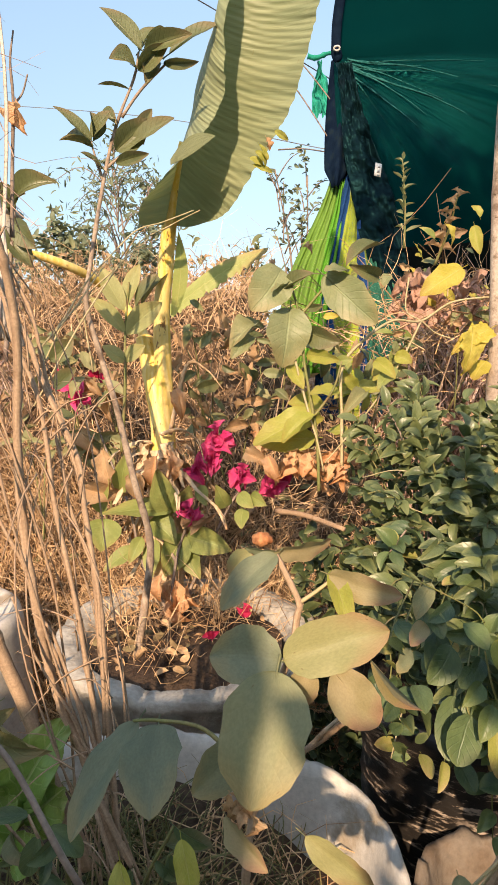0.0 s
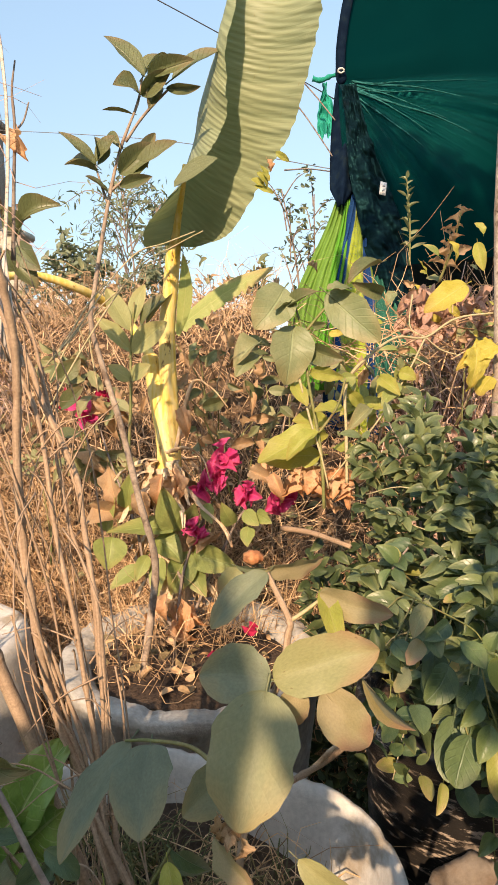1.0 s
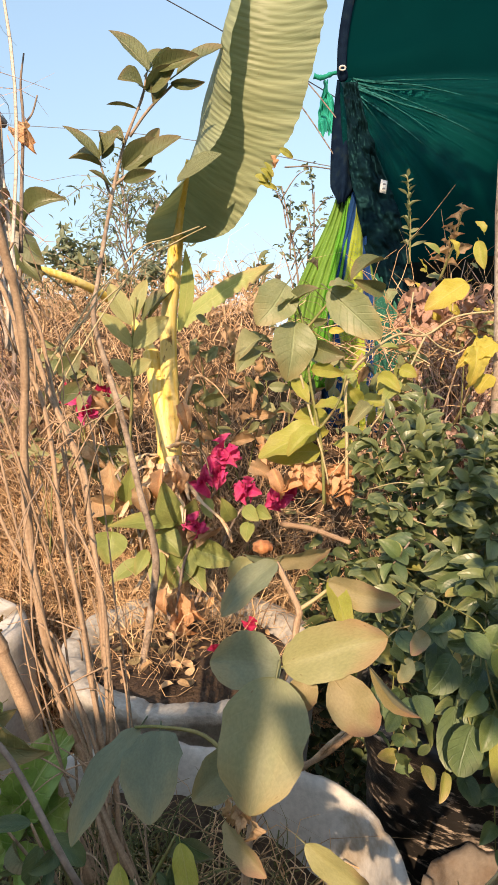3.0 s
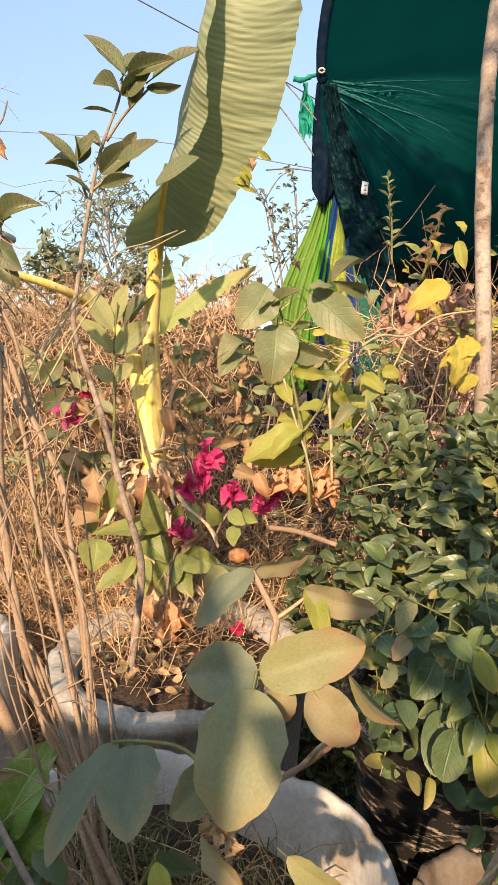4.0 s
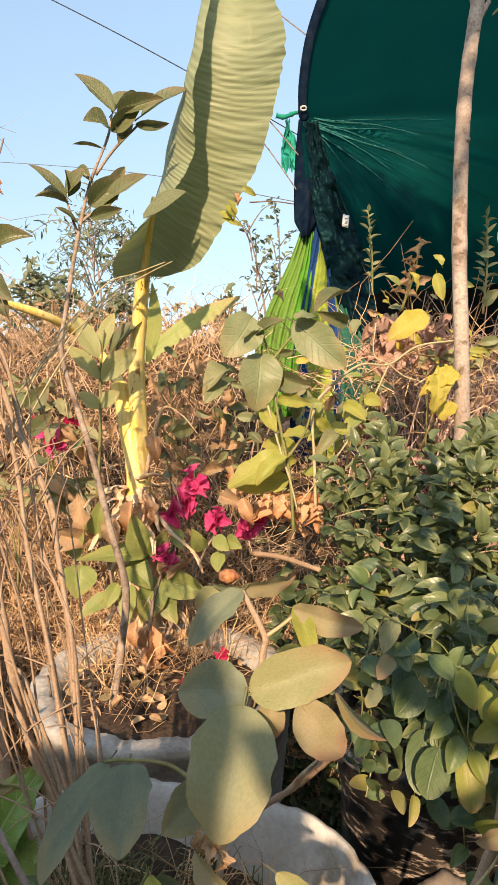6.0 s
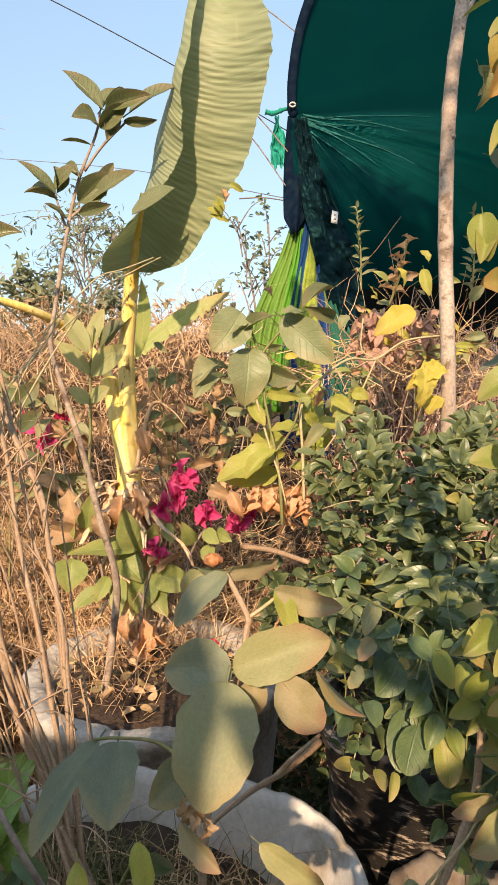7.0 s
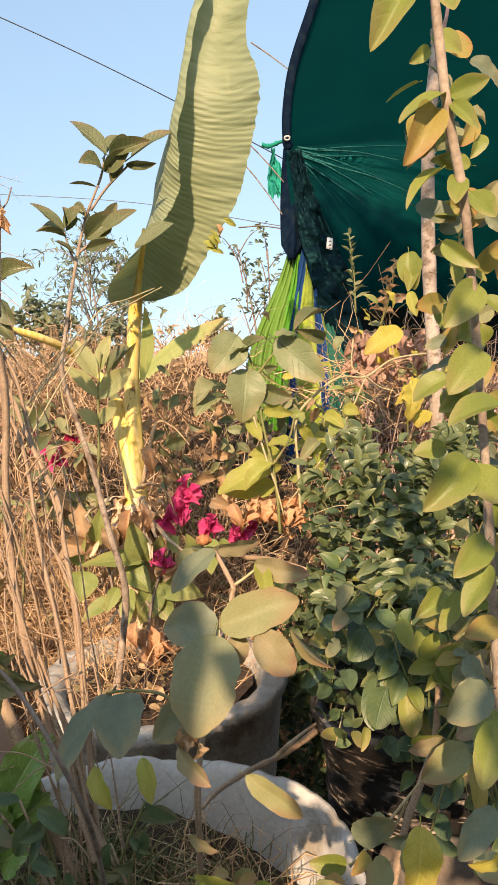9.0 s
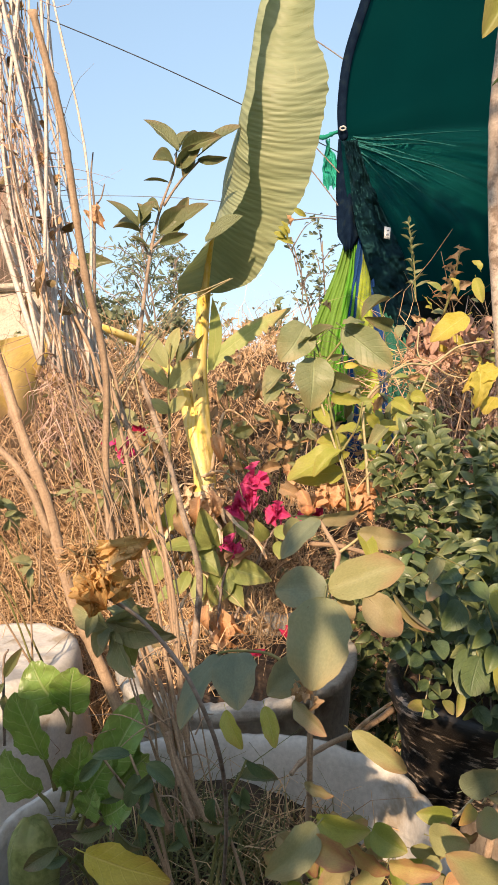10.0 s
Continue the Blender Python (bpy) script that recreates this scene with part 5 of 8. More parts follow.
def drape(u, v):
    """The old blade hangs down in folds from its arched stalk."""
    p = Vector((-0.582, 1.041, 1.185)).lerp(Vector((-0.452, 1.118, 1.210)), u)
    long = 0.17 * (1 - smooth(0.35, 1.0, u) * 0.45) * (1 + 0.18 * math.sin(u * 13))
    return p + Vector((0.010 * math.sin(7 * u + 4 * v), 0.022 * math.sin(u * 17 + 2 * v) * v - 0.02 * math.sin(math.pi * v), -long * v))


part("old_leaf", sheet(drape, 34, 16), OLD_LEAF, banana, "hanging yellow and tan old leaf")
edge_rng = random.Random(19)
for k in range(6):
    c = Vector((0.045, 1.103, 1.417)).lerp(Vector((0.006, 1.118, 1.368)), k / 5) + Vector((edge_rng.uniform(-0.014, 0.002), 0.01, 0))
    d = Vector((edge_rng.uniform(0.2, 1.0), 0.1, edge_rng.uniform(-1.0, -0.1))).normalized() * edge_rng.uniform(0.018, 0.036)
    leaf(banana, "dry_orange" if k == 1 else "broad_yellow", c, c + d, edge_rng.uniform(0.008, 0.016), edge_rng.uniform(-30, 30), name="dry_edge", label="dry torn yellow edge of a leaf behind")


back = empty("banana_sucker", (-0.219, 1.936, 1.138), "small banana leaf lying behind the stem", "banana plant")
part("leaf_blade", sheet(lambda u, v: Vector((-0.223, 1.785, 1.147)).lerp(Vector((0.040, 1.761, 1.299)), v) + Vector((0.012 * u, -0.012 * u, 0.030 * math.sin(math.pi * v) + 0.012 - u * (0.050 + 0.020 * noise.noise(Vector((v * 26, 1, 0))) * u) * math.sin(math.pi * min(1.0, 0.10 + 0.9 * v)) ** 0.6)), 8, 70), BANANA_BACK, back)
part("midrib", stem([(-0.224, 1.796, 1.148), (-0.093, 1.784, 1.257), (0.041, 1.772, 1.303)], 0.005, 0.002, sides=6), BANANA_STEM, back)

# ---------------------------------------------------------------- guava sapling
guava = empty("guava_sapling", (-0.209, 1.113, 0.501), "guava sapling with leathery ribbed leaves on a thin stem", "sapling")
part("stem", stem([(-0.209, 1.112, 0.496), (-0.193, 1.131, 0.605), (-0.183, 1.140, 0.712), (-0.209, 1.140, 0.830), (-0.240, 1.154, 0.963), (-0.272, 1.163, 1.073), (-0.289, 1.166, 1.148), (-0.279, 1.167, 1.211), (-0.255, 1.181, 1.345), (-0.230, 1.188, 1.444), (-0.197, 1.191, 1.522), (-0.187, 1.189, 1.563)], 0.0078, 0.0018, sides=9, wobble=0.12), PALE_TWIG, guava)
part("twig", stem([(-0.220, 1.191, 1.460), (-0.185, 1.188, 1.503), (-0.140, 1.185, 1.544)], 0.0030, 0.0020, sides=6, wobble=0.1), PALE_TWIG, guava)
part("twig", stem([(-0.254, 1.182, 1.355), (-0.262, 1.177, 1.382), (-0.271, 1.173, 1.417)], 0.003, 0.0015, sides=6), PALE_TWIG, guava)
part("twig", stem([(-0.251, 1.186, 1.374), (-0.220, 1.179, 1.396), (-0.202, 1.171, 1.406)], 0.003, 0.0015, sides=6), PALE_TWIG, guava)
G = "guava"
leaf(guava, G, (-0.181, 1.178, 1.563), (-0.246, 1.169, 1.627), 0.048, 20)
leaf(guava, G, (-0.188, 1.200, 1.569), (-0.149, 1.230, 1.626), 0.034, -30)
leaf(guava, G, (-0.176, 1.178, 1.563), (-0.093, 1.151, 1.580), 0.032, 25)
leaf(guava, G, (-0.135, 1.188, 1.560), (-0.049, 1.208, 1.619), 0.036, -35)
leaf(guava, G, (-0.192, 1.184, 1.537), (-0.226, 1.144, 1.543), 0.045, 5)
leaf(guava, G, (-0.188, 1.183, 1.532), (-0.131, 1.159, 1.566), 0.030, 50)
leaf(guava, G, (-0.145, 1.185, 1.544), (-0.083, 1.153, 1.534), 0.020, 60)
leaf(guava, G, (-0.160, 1.196, 1.550), (-0.174, 1.169, 1.512), 0.030, 0)
leaf(guava, G, (-0.206, 1.188, 1.505), (-0.255, 1.168, 1.507), 0.018, 40, label="leaf with a red-brown tip")
leaf(guava, G, (-0.269, 1.173, 1.417), (-0.327, 1.152, 1.469), 0.030, 20)
leaf(guava, G, (-0.267, 1.173, 1.417), (-0.264, 1.183, 1.474), 0.030, 55)
leaf(guava, G, (-0.270, 1.174, 1.422), (-0.233, 1.161, 1.463), 0.030, -20)
leaf(guava, G, (-0.267, 1.171, 1.406), (-0.314, 1.132, 1.415), 0.020, 50)
leaf(guava, G, (-0.274, 1.183, 1.415), (-0.321, 1.197, 1.440), 0.026, 10)
leaf(guava, G, (-0.252, 1.175, 1.372), (-0.280, 1.138, 1.392), 0.026, 30)
leaf(guava, G, (-0.228, 1.170, 1.400), (-0.169, 1.158, 1.451), 0.046, 30)
leaf(guava, G, (-0.209, 1.170, 1.398), (-0.124, 1.138, 1.447), 0.034, -25)
leaf(guava, G, (-0.206, 1.170, 1.400), (-0.168, 1.204, 1.481), 0.024, 10)
leaf(guava, G, (-0.230, 1.177, 1.382), (-0.167, 1.137, 1.388), 0.022, 30)
leaf(guava, G, (-0.212, 1.171, 1.406), (-0.182, 1.206, 1.431), 0.026, 0)
leaf(guava, G, (-0.256, 1.191, 1.463), (-0.226, 1.169, 1.450), 0.025, 0)

# a leafy shoot beside the banana
shoot = empty("leafy_shoot", (-0.266, 1.353, 0.939), "leafy shoot with paired ribbed leaves beside the banana", "sapling")
part("stem", stem([(-0.271, 1.346, 0.843), (-0.262, 1.361, 0.986), (-0.262, 1.380, 1.092), (-0.254, 1.398, 1.198)], 0.004, 0.002, sides=6), GREEN_STEM, shoot)
B = "broad"
leaf(shoot, "shoot", (-0.262, 1.380, 1.092), (-0.331, 1.363, 1.170), 0.034, 5)
leaf(shoot, "shoot", (-0.259, 1.379, 1.090), (-0.179, 1.350, 1.155), 0.050, 0)
leaf(shoot, "shoot", (-0.264, 1.388, 1.139), (-0.310, 1.383, 1.229), 0.044, 5)
leaf(shoot, "shoot", (-0.259, 1.389, 1.145), (-0.236, 1.426, 1.241), 0.034, -20)
leaf(shoot, "shoot", (-0.262, 1.369, 1.033), (-0.303, 1.345, 1.067), 0.036, 10)
leaf(shoot, "shoot", (-0.262, 1.369, 1.033), (-0.216, 1.345, 1.067), 0.034, -10)
leaf(shoot, "guava", (-0.242, 1.399, 1.145), (-0.193, 1.392, 1.218), 0.032, -40)
leaf(shoot, "guava", (-0.230, 1.400, 1.151), (-0.171, 1.423, 1.226), 0.030, -60)

# ---------------------------------------------------------------- bougainvillea
boug = empty("bougainvillea", (-0.135, 1.301, 0.531), "bougainvillea with bright pink bracts and pale green leaves", "shrub")
for pts in ([(-0.168, 1.276, 0.504), (-0.153, 1.318, 0.626), (-0.118, 1.354, 0.716), (-0.064, 1.393, 0.821)], [(-0.168, 1.276, 0.504), (-0.235, 1.335, 0.607), (-0.267, 1.393, 0.705), (-0.364, 1.594, 0.810), (-0.432, 1.743, 0.908)],
            [(-0.135, 1.301, 0.531), (-0.078, 1.391, 0.640), (-0.021, 1.458, 0.728), (0.053, 1.511, 0.742)], [(-0.153, 1.314, 0.602), (-0.197, 1.336, 0.671), (-0.247, 1.353, 0.710)]):
    part("branch", stem(pts, 0.004, 0.002, sides=6), TWIG, boug)
for kind, base, tip, w, b in (
        ("boug", (-0.166, 1.340, 0.716), (-0.315, 1.300, 0.721), 0.052, 30), ("boug", (-0.321, 1.340, 0.709), (-0.296, 1.300, 0.792), 0.038, -10),
        ("boug", (-0.168, 1.340, 0.708), (-0.191, 1.300, 0.814), 0.052, 0), ("boug", (-0.156, 1.340, 0.708), (-0.124, 1.300, 0.779), 0.038, 10),
        ("boug", (-0.213, 1.340, 0.693), (-0.151, 1.300, 0.658), 0.052, -10), ("boug", (-0.143, 1.340, 0.662), (-0.181, 1.300, 0.573), 0.055, 0),
        ("boug", (-0.133, 1.340, 0.659), (-0.036, 1.300, 0.637), 0.052, 15), ("boug", (-0.140, 1.340, 0.636), (-0.104, 1.300, 0.575), 0.040, 0),
        ("boug", (-0.204, 1.340, 0.650), (-0.211, 1.300, 0.569), 0.036, 10), ("boug", (-0.309, 1.340, 0.696), (-0.314, 1.300, 0.635), 0.064, 0),
        ("boug", (-0.247, 1.340, 0.630), (-0.313, 1.300, 0.592), 0.033, 10), ("boug", (-0.234, 1.340, 0.655), (-0.257, 1.300, 0.609), 0.028, 0),
        ("boug", (-0.274, 1.340, 0.755), (-0.251, 1.300, 0.853), 0.033, 0), ("boug", (-0.104, 1.340, 0.770), (-0.089, 1.300, 0.736), 0.026, 0),
        ("boug", (-0.048, 1.340, 0.724), (-0.067, 1.300, 0.779), 0.031, 0), ("boug", (0.003, 1.340, 0.746), (0.034, 1.300, 0.737), 0.028, 20),
        ("boug", (-0.012, 1.340, 0.719), (-0.016, 1.300, 0.686), 0.028, 0), ("boug", (-0.021, 1.340, 0.753), (0.009, 1.300, 0.732), 0.028, 0),
        ("dry", (-0.147, 1.340, 0.700), (-0.071, 1.300, 0.698), 0.019, 60)):
    leaf(boug, kind, base, tip, w * 1.15, b)


def bloom(centre, size, count, seed, kind):
    """A bunch of papery bracts round one point."""
    r = random.Random(seed)
    c = Vector(centre)
    flower = part("flower", stem([c + Vector((0, 0.012, -0.010)), c + Vector((0, 0.003, 0)), c + Vector((0, -0.008, 0.003))], 0.0016, 0.0024, sides=6, steps=3), PALE_VINE, boug, "small cream flower tube")
    for k in range(count):
        a = 6.283 * k / count + r.uniform(-0.5, 0.5)
        d = Vector((0.8 * math.cos(a), -0.7 + r.uniform(-0.4, 0.3), math.sin(a))).normalized()
        leaf(flower, kind, c + d * size * 0.05, c + d * size * r.uniform(0.75, 1.05), size * r.uniform(0.55, 0.85), r.uniform(-75, 75), name="bract", label="papery pink bract" if kind == "bract" else "faded red bract")


for place, size, count, seed, kind in (((-0.066, 1.40, 0.870), 0.034, 4, 1, "bract"), ((-0.076, 1.39, 0.847), 0.032, 4, 11, "bract"), ((-0.088, 1.38, 0.823), 0.034, 4, 2, "bract"), ((-0.110, 1.37, 0.800), 0.034, 4, 12, "bract"),
                                       ((-0.016, 1.45, 0.771), 0.034, 4, 3, "bract"), ((-0.030, 1.46, 0.762), 0.030, 3, 13, "bract"), ((0.050, 1.50, 0.734), 0.036, 4, 5, "bract"), ((0.078, 1.51, 0.750), 0.032, 3, 15, "bract_dark"),
                                       ((-0.126, 1.32, 0.719), 0.026, 4, 4, "bract"), ((-0.142, 1.33, 0.721), 0.022, 3, 14, "bract"),
                                       ((-0.477, 1.75, 0.937), 0.036, 4, 6, "bract"), ((-0.452, 1.74, 0.910), 0.034, 3, 16, "bract"), ((-0.512, 1.78, 0.958), 0.036, 3, 7, "bract_dark"), ((-0.430, 1.80, 0.965), 0.030, 3, 8, "bract_dark")):
    bloom(place, size * 1.35, count, seed, kind)
for k, (place, kind) in enumerate((((-0.012, 1.145, 0.569), "bract_dark"), ((-0.065, 1.063, 0.563), "bract_dark"), ((-0.001, 1.166, 0.569), "bract_dark"))):
    fallen = Vector(place)
    fb = empty("fallen_bract", fallen, "fallen pink bract lying on the litter", "petal", "fallen bracts")
    for j in range(2):
        a = 2.1 * j + k
        leaf(fb, kind, fallen, fallen + Vector((0.017 * math.cos(a), -0.008, 0.005 + 0.009 * math.sin(a))), 0.014, 20 * j, name="bract")

# ---------------------------------------------------------------- broad-leaved plant in the middle
mid = empty("broad_leaved_plant", (0.128, 1.187, 0.808), "broad-leaved plant with dull green and yellowing leaves", "plant")
part("stem", stem([(0.135, 1.205, 0.792), (0.130, 1.224, 0.900), (0.108, 1.247, 1.028), (0.098, 1.274, 1.125), (0.081, 1.284, 1.185)], 0.0036, 0.0022, sides=7), GREEN_STEM, mid)
part("twig", stem([(0.100, 1.274, 1.125), (0.136, 1.281, 1.168), (0.175, 1.289, 1.212)], 0.003, 0.002, sides=6), GREEN_STEM, mid)
part("twig", stem([(0.124, 1.229, 0.932), (0.161, 1.229, 0.986), (0.176, 1.228, 1.040)], 0.003, 0.002, sides=6), GREEN_STEM, mid)
for kind, base, tip, w, b in (
        ("broad", (0.062, 1.270, 1.213), (0.005, 1.220, 1.138), 0.081, -10), ("broad", (0.144, 1.270, 1.202), (0.240, 1.220, 1.110), 0.074, 10),
        ("broad", (0.187, 1.270, 1.213), (0.141, 1.220, 1.207), 0.036, 20), ("guava", (0.248, 1.270, 1.259), (0.175, 1.220, 1.223), 0.034, 35),
        ("guava", (0.249, 1.270, 1.198), (0.190, 1.220, 1.215), 0.029, -30), ("broad", (0.080, 1.270, 1.140), (0.071, 1.220, 1.030), 0.086, -5),
        ("guava", (0.112, 1.270, 1.098), (0.170, 1.220, 1.074), 0.043, 40), ("broad_yellow", (0.112, 1.270, 1.051), (0.170, 1.220, 1.042), 0.029, 30),
        ("guava", (0.067, 1.270, 1.171), (0.115, 1.220, 1.208), 0.034, -30), ("broad", (0.080, 1.270, 1.184), (0.039, 1.220, 1.175), 0.020, 50),
        ("dull", (0.015, 1.270, 1.106), (-0.041, 1.220, 1.085), 0.047, 35), ("broad", (0.007, 1.270, 1.086), (-0.033, 1.220, 1.053), 0.036, 10),
        ("broad_yellow", (0.126, 1.250, 0.941), (0.005, 1.220, 0.882), 0.066, 15), ("broad_yellow", (0.133, 1.280, 0.883), (0.014, 1.250, 0.878), 0.052, -20),
        ("broad_yellow", (0.125, 1.220, 0.938), (0.054, 1.190, 0.897), 0.034, 35), ("broad_yellow", (0.151, 1.310, 0.947), (0.079, 1.280, 0.958), 0.039, 10), ("broad_yellow", (0.080, 1.270, 1.029), (0.104, 1.220, 0.992), 0.029, 0),
        ("broad_yellow", (0.177, 1.270, 0.983), (0.117, 1.220, 0.980), 0.038, 20), ("broad_yellow", (0.107, 1.270, 0.915), (0.142, 1.220, 0.933), 0.027, 20),
        ("dull", (0.232, 1.270, 0.977), (0.180, 1.220, 0.950), 0.029, 20), ("boug", (0.287, 1.270, 1.027), (0.244, 1.220, 0.987), 0.029, 0),
        ("broad_yellow", (0.248, 1.270, 1.039), (0.276, 1.220, 1.014), 0.029, 20)):
    leaf(mid, kind, base, tip, w, b)
for kind, base, tip, w, b in (
        ("dry_orange", (0.038, 1.230, 0.857), (0.054, 1.200, 0.807), 0.028, 20), ("dry_orange", (0.079, 1.220, 0.862), (0.060, 1.190, 0.813), 0.022, -40),
        ("dry_orange", (0.093, 1.230, 0.865), (0.087, 1.200, 0.816), 0.026, 30), ("dry_orange", (0.116, 1.240, 0.861), (0.103, 1.210, 0.818), 0.029, -10),
        ("dry_orange", (0.130, 1.240, 0.854), (0.133, 1.210, 0.804), 0.022, 50), ("dry_orange", (0.153, 1.250, 0.847), (0.155, 1.220, 0.805), 0.020, -30),
        ("dry_orange", (0.175, 1.260, 0.840), (0.196, 1.230, 0.802), 0.020, 30), ("dry", (-0.009, 1.250, 0.860), (0.044, 1.220, 0.843), 0.029, 10),
        ("dry_orange", (0.169, 1.250, 0.831), (0.172, 1.220, 0.799), 0.016, -50), ("dry", (0.073, 1.270, 0.860), (0.138, 1.240, 0.856), 0.023, 40)):
    leaf(mid, kind, base, tip, w, b, name="dry_leaf", label="withered peach-brown hanging leaf")
LOOSE2 = random.Random(31)
for k in range(22):
    c = Vector((0.138, 1.325, 1.012)) + Vector((LOOSE2.gauss(0, 0.07), LOOSE2.gauss(0.04, 0.06), LOOSE2.gauss(-0.02, 0.09)))
    d = Vector((LOOSE2.gauss(0, 1), LOOSE2.uniform(-0.8, 0.2), LOOSE2.gauss(-0.3, 0.6))).normalized() * LOOSE2.uniform(0.025, 0.055)
    leaf(mid, LOOSE2.choice((B, "broad_yellow", "guava", "boug")), c, c + d, d.length * LOOSE2.uniform(0.45, 0.7), LOOSE2.uniform(-40, 40))
for k in range(26):
    c = Vector((-0.056, 1.556, 0.997)) + Vector((LOOSE2.gauss(0, 0.10), LOOSE2.gauss(0.02, 0.08), LOOSE2.gauss(0, 0.09)))
    d = Vector((LOOSE2.gauss(0, 1), LOOSE2.uniform(-0.8, 0.2), LOOSE2.gauss(-0.2, 0.5))).normalized() * LOOSE2.uniform(0.03, 0.07)
    leaf(mid, LOOSE2.choice((B, "guava", "dry")), c, c + d, d.length * LOOSE2.uniform(0.3, 0.5), LOOSE2.uniform(-50, 50))

def weed(at, n, spread, size, mix, seed, label):
    """A loose weed: a few bent stems with dull leaves turned to the light."""
    r = random.Random(seed)
    at = Vector(at)
    plant = empty("weed", at - Vector((0, 0, 0.2)), label, "weed", "weeds on the bank")
    for k in range(4):
        tip = at + Vector((r.gauss(0, spread), r.gauss(0, spread * 0.6), r.uniform(0.3, 1.0) * spread))
        root = at + Vector((r.gauss(0, 0.02), r.gauss(0.05, 0.02), -0.25))
        line = spline([root, root.lerp(tip, 0.5) + Vector((0, 0, 0.05)), tip], 8)
        part("stem", stem([line[0], line[8], line[-1]], 0.0026, 0.0012, sides=5, steps=5), GREEN_STEM if k % 2 else STALK, plant)
        for j in range(n // 4):
            c = line[-1 - min(len(line) - 3, int(j * 2.0 * 12 / n))]
            d = Vector((r.gauss(0, 1), r.uniform(-0.9, 0.1), r.gauss(-0.35, 0.5))).normalized() * size * r.uniform(0.6, 1.2)
            leaf(plant, r.choice(mix), c, c + d, d.length * r.uniform(0.32, 0.5), r.uniform(-45, 45))


DULL = ("dull", "broad", "dull", "dry")
WITHERED = ("dry", "dry", "broad", "dull")
for k, (place, n, spread, size, mix, label) in enumerate((
        ((-0.493, 1.767, 1.044), 20, 0.06, 0.075, DULL, "dull green weed among the dry stalks"), ((-0.355, 1.749, 0.938), 16, 0.05, 0.07, WITHERED, "half-withered weed with curled leaves"),
        ((-0.109, 1.773, 1.075), 12, 0.07, 0.06, WITHERED, "half-withered weed with curled leaves"), ((-0.072, 1.599, 0.952), 12, 0.07, 0.07, DULL, "dull green weed among the dry stalks"),
        ((-0.001, 1.532, 0.863), 12, 0.06, 0.06, DULL, "dull green weed among the dry stalks"), ((-0.135, 1.586, 0.883), 8, 0.05, 0.05, WITHERED, "half-withered weed with curled leaves"),
        ((-0.378, 1.623, 0.805), 20, 0.05, 0.075, DULL, "dull green weed among the dry stalks"), ((-0.569, 1.670, 0.781), 16, 0.06, 0.05, DULL, "dull green weed among the dry stalks"),
        ((0.058, 1.717, 1.046), 24, 0.08, 0.06, DULL, "dull green weed among the dry stalks"), ((0.294, 1.599, 0.952), 28, 0.08, 0.055, ("broad_yellow", "broad", "guava", "boug"), "leafy yellow-green weed by the cloths"),
        ((0.420, 1.611, 1.021), 28, 0.09, 0.05, ("dull", "broad", "boug", "dry"), "leafy dull green weed under the net"), ((0.583, 1.781, 1.120), 24, 0.08, 0.05, ("dull", "dry", "boug", "broad_yellow"), "leafy dull green weed under the net"),
        ((-0.609, 1.312, 0.829), 24, 0.07, 0.05, DULL, "dull green weed among the dry stalks"), ((-0.589, 1.203, 0.711), 20, 0.06, 0.045, DULL, "dull green weed among the dry stalks"))):
    weed(place, n, spread, size, mix, 300 + k, label)

weed((-0.133, 0.437, 0.701), 12, 0.035, 0.034, ("hedge", "guava", "hedge", "hedge"), 401, "small green weed in the white planter")
weed((-0.190, 0.411, 0.658), 12, 0.035, 0.036, ("hedge", "guava", "hedge", "hedge"), 402, "small green weed in the white planter")
weed((-0.090, 0.415, 0.664), 8, 0.030, 0.028, ("hedge", "guava", "hedge", "hedge"), 403, "small green weed in the white planter")

# climbing runners and yellow leaves at the right
run = empty("climbing_vine", (0.179, 1.257, 0.860), "pale twining vine with yellow leaves", "vine")
for pts, r in (([(0.183, 1.240, 0.828), (0.182, 1.250, 0.929), (0.184, 1.270, 1.028), (0.235, 1.300, 1.083), (0.293, 1.330, 1.117), (0.361, 1.370, 1.117), (0.441, 1.420, 1.158), (0.557, 1.460, 1.172)], 0.0034),
               ([(0.361, 1.370, 1.117), (0.312, 1.330, 1.035), (0.245, 1.280, 0.947), (0.147, 1.220, 0.844)], 0.0022),
               ([(0.089, 1.250, 1.041), (0.113, 1.230, 0.949), (0.131, 1.220, 0.889), (0.144, 1.210, 0.830)], 0.0026), ([(0.361, 1.370, 1.117), (0.395, 1.380, 1.092), (0.431, 1.380, 1.080)], 0.0018), ([(0.343, 1.420, 1.209), (0.335, 1.400, 1.141), (0.361, 1.370, 1.117)], 0.0018)):
    part("runner", stem(pts, r, r * 0.7, sides=6, wobble=0.1), PALE_VINE, run)
leaf(run, "yellow", (0.466, 1.450, 1.232), (0.366, 1.410, 1.177), 0.060, 10, label="bright yellow leaf")
leaf(run, "heart", (0.519, 1.400, 1.102), (0.426, 1.370, 1.053), 0.050, 10, label="large crinkled yellow leaf")
leaf(run, "heart", (0.475, 1.385, 1.094), (0.464, 1.360, 0.998), 0.058, -15, label="large crinkled yellow leaf")
leaf(run, "yellow", (0.521, 1.420, 1.031), (0.488, 1.403, 0.992), 0.05, 30, label="bright yellow leaf")
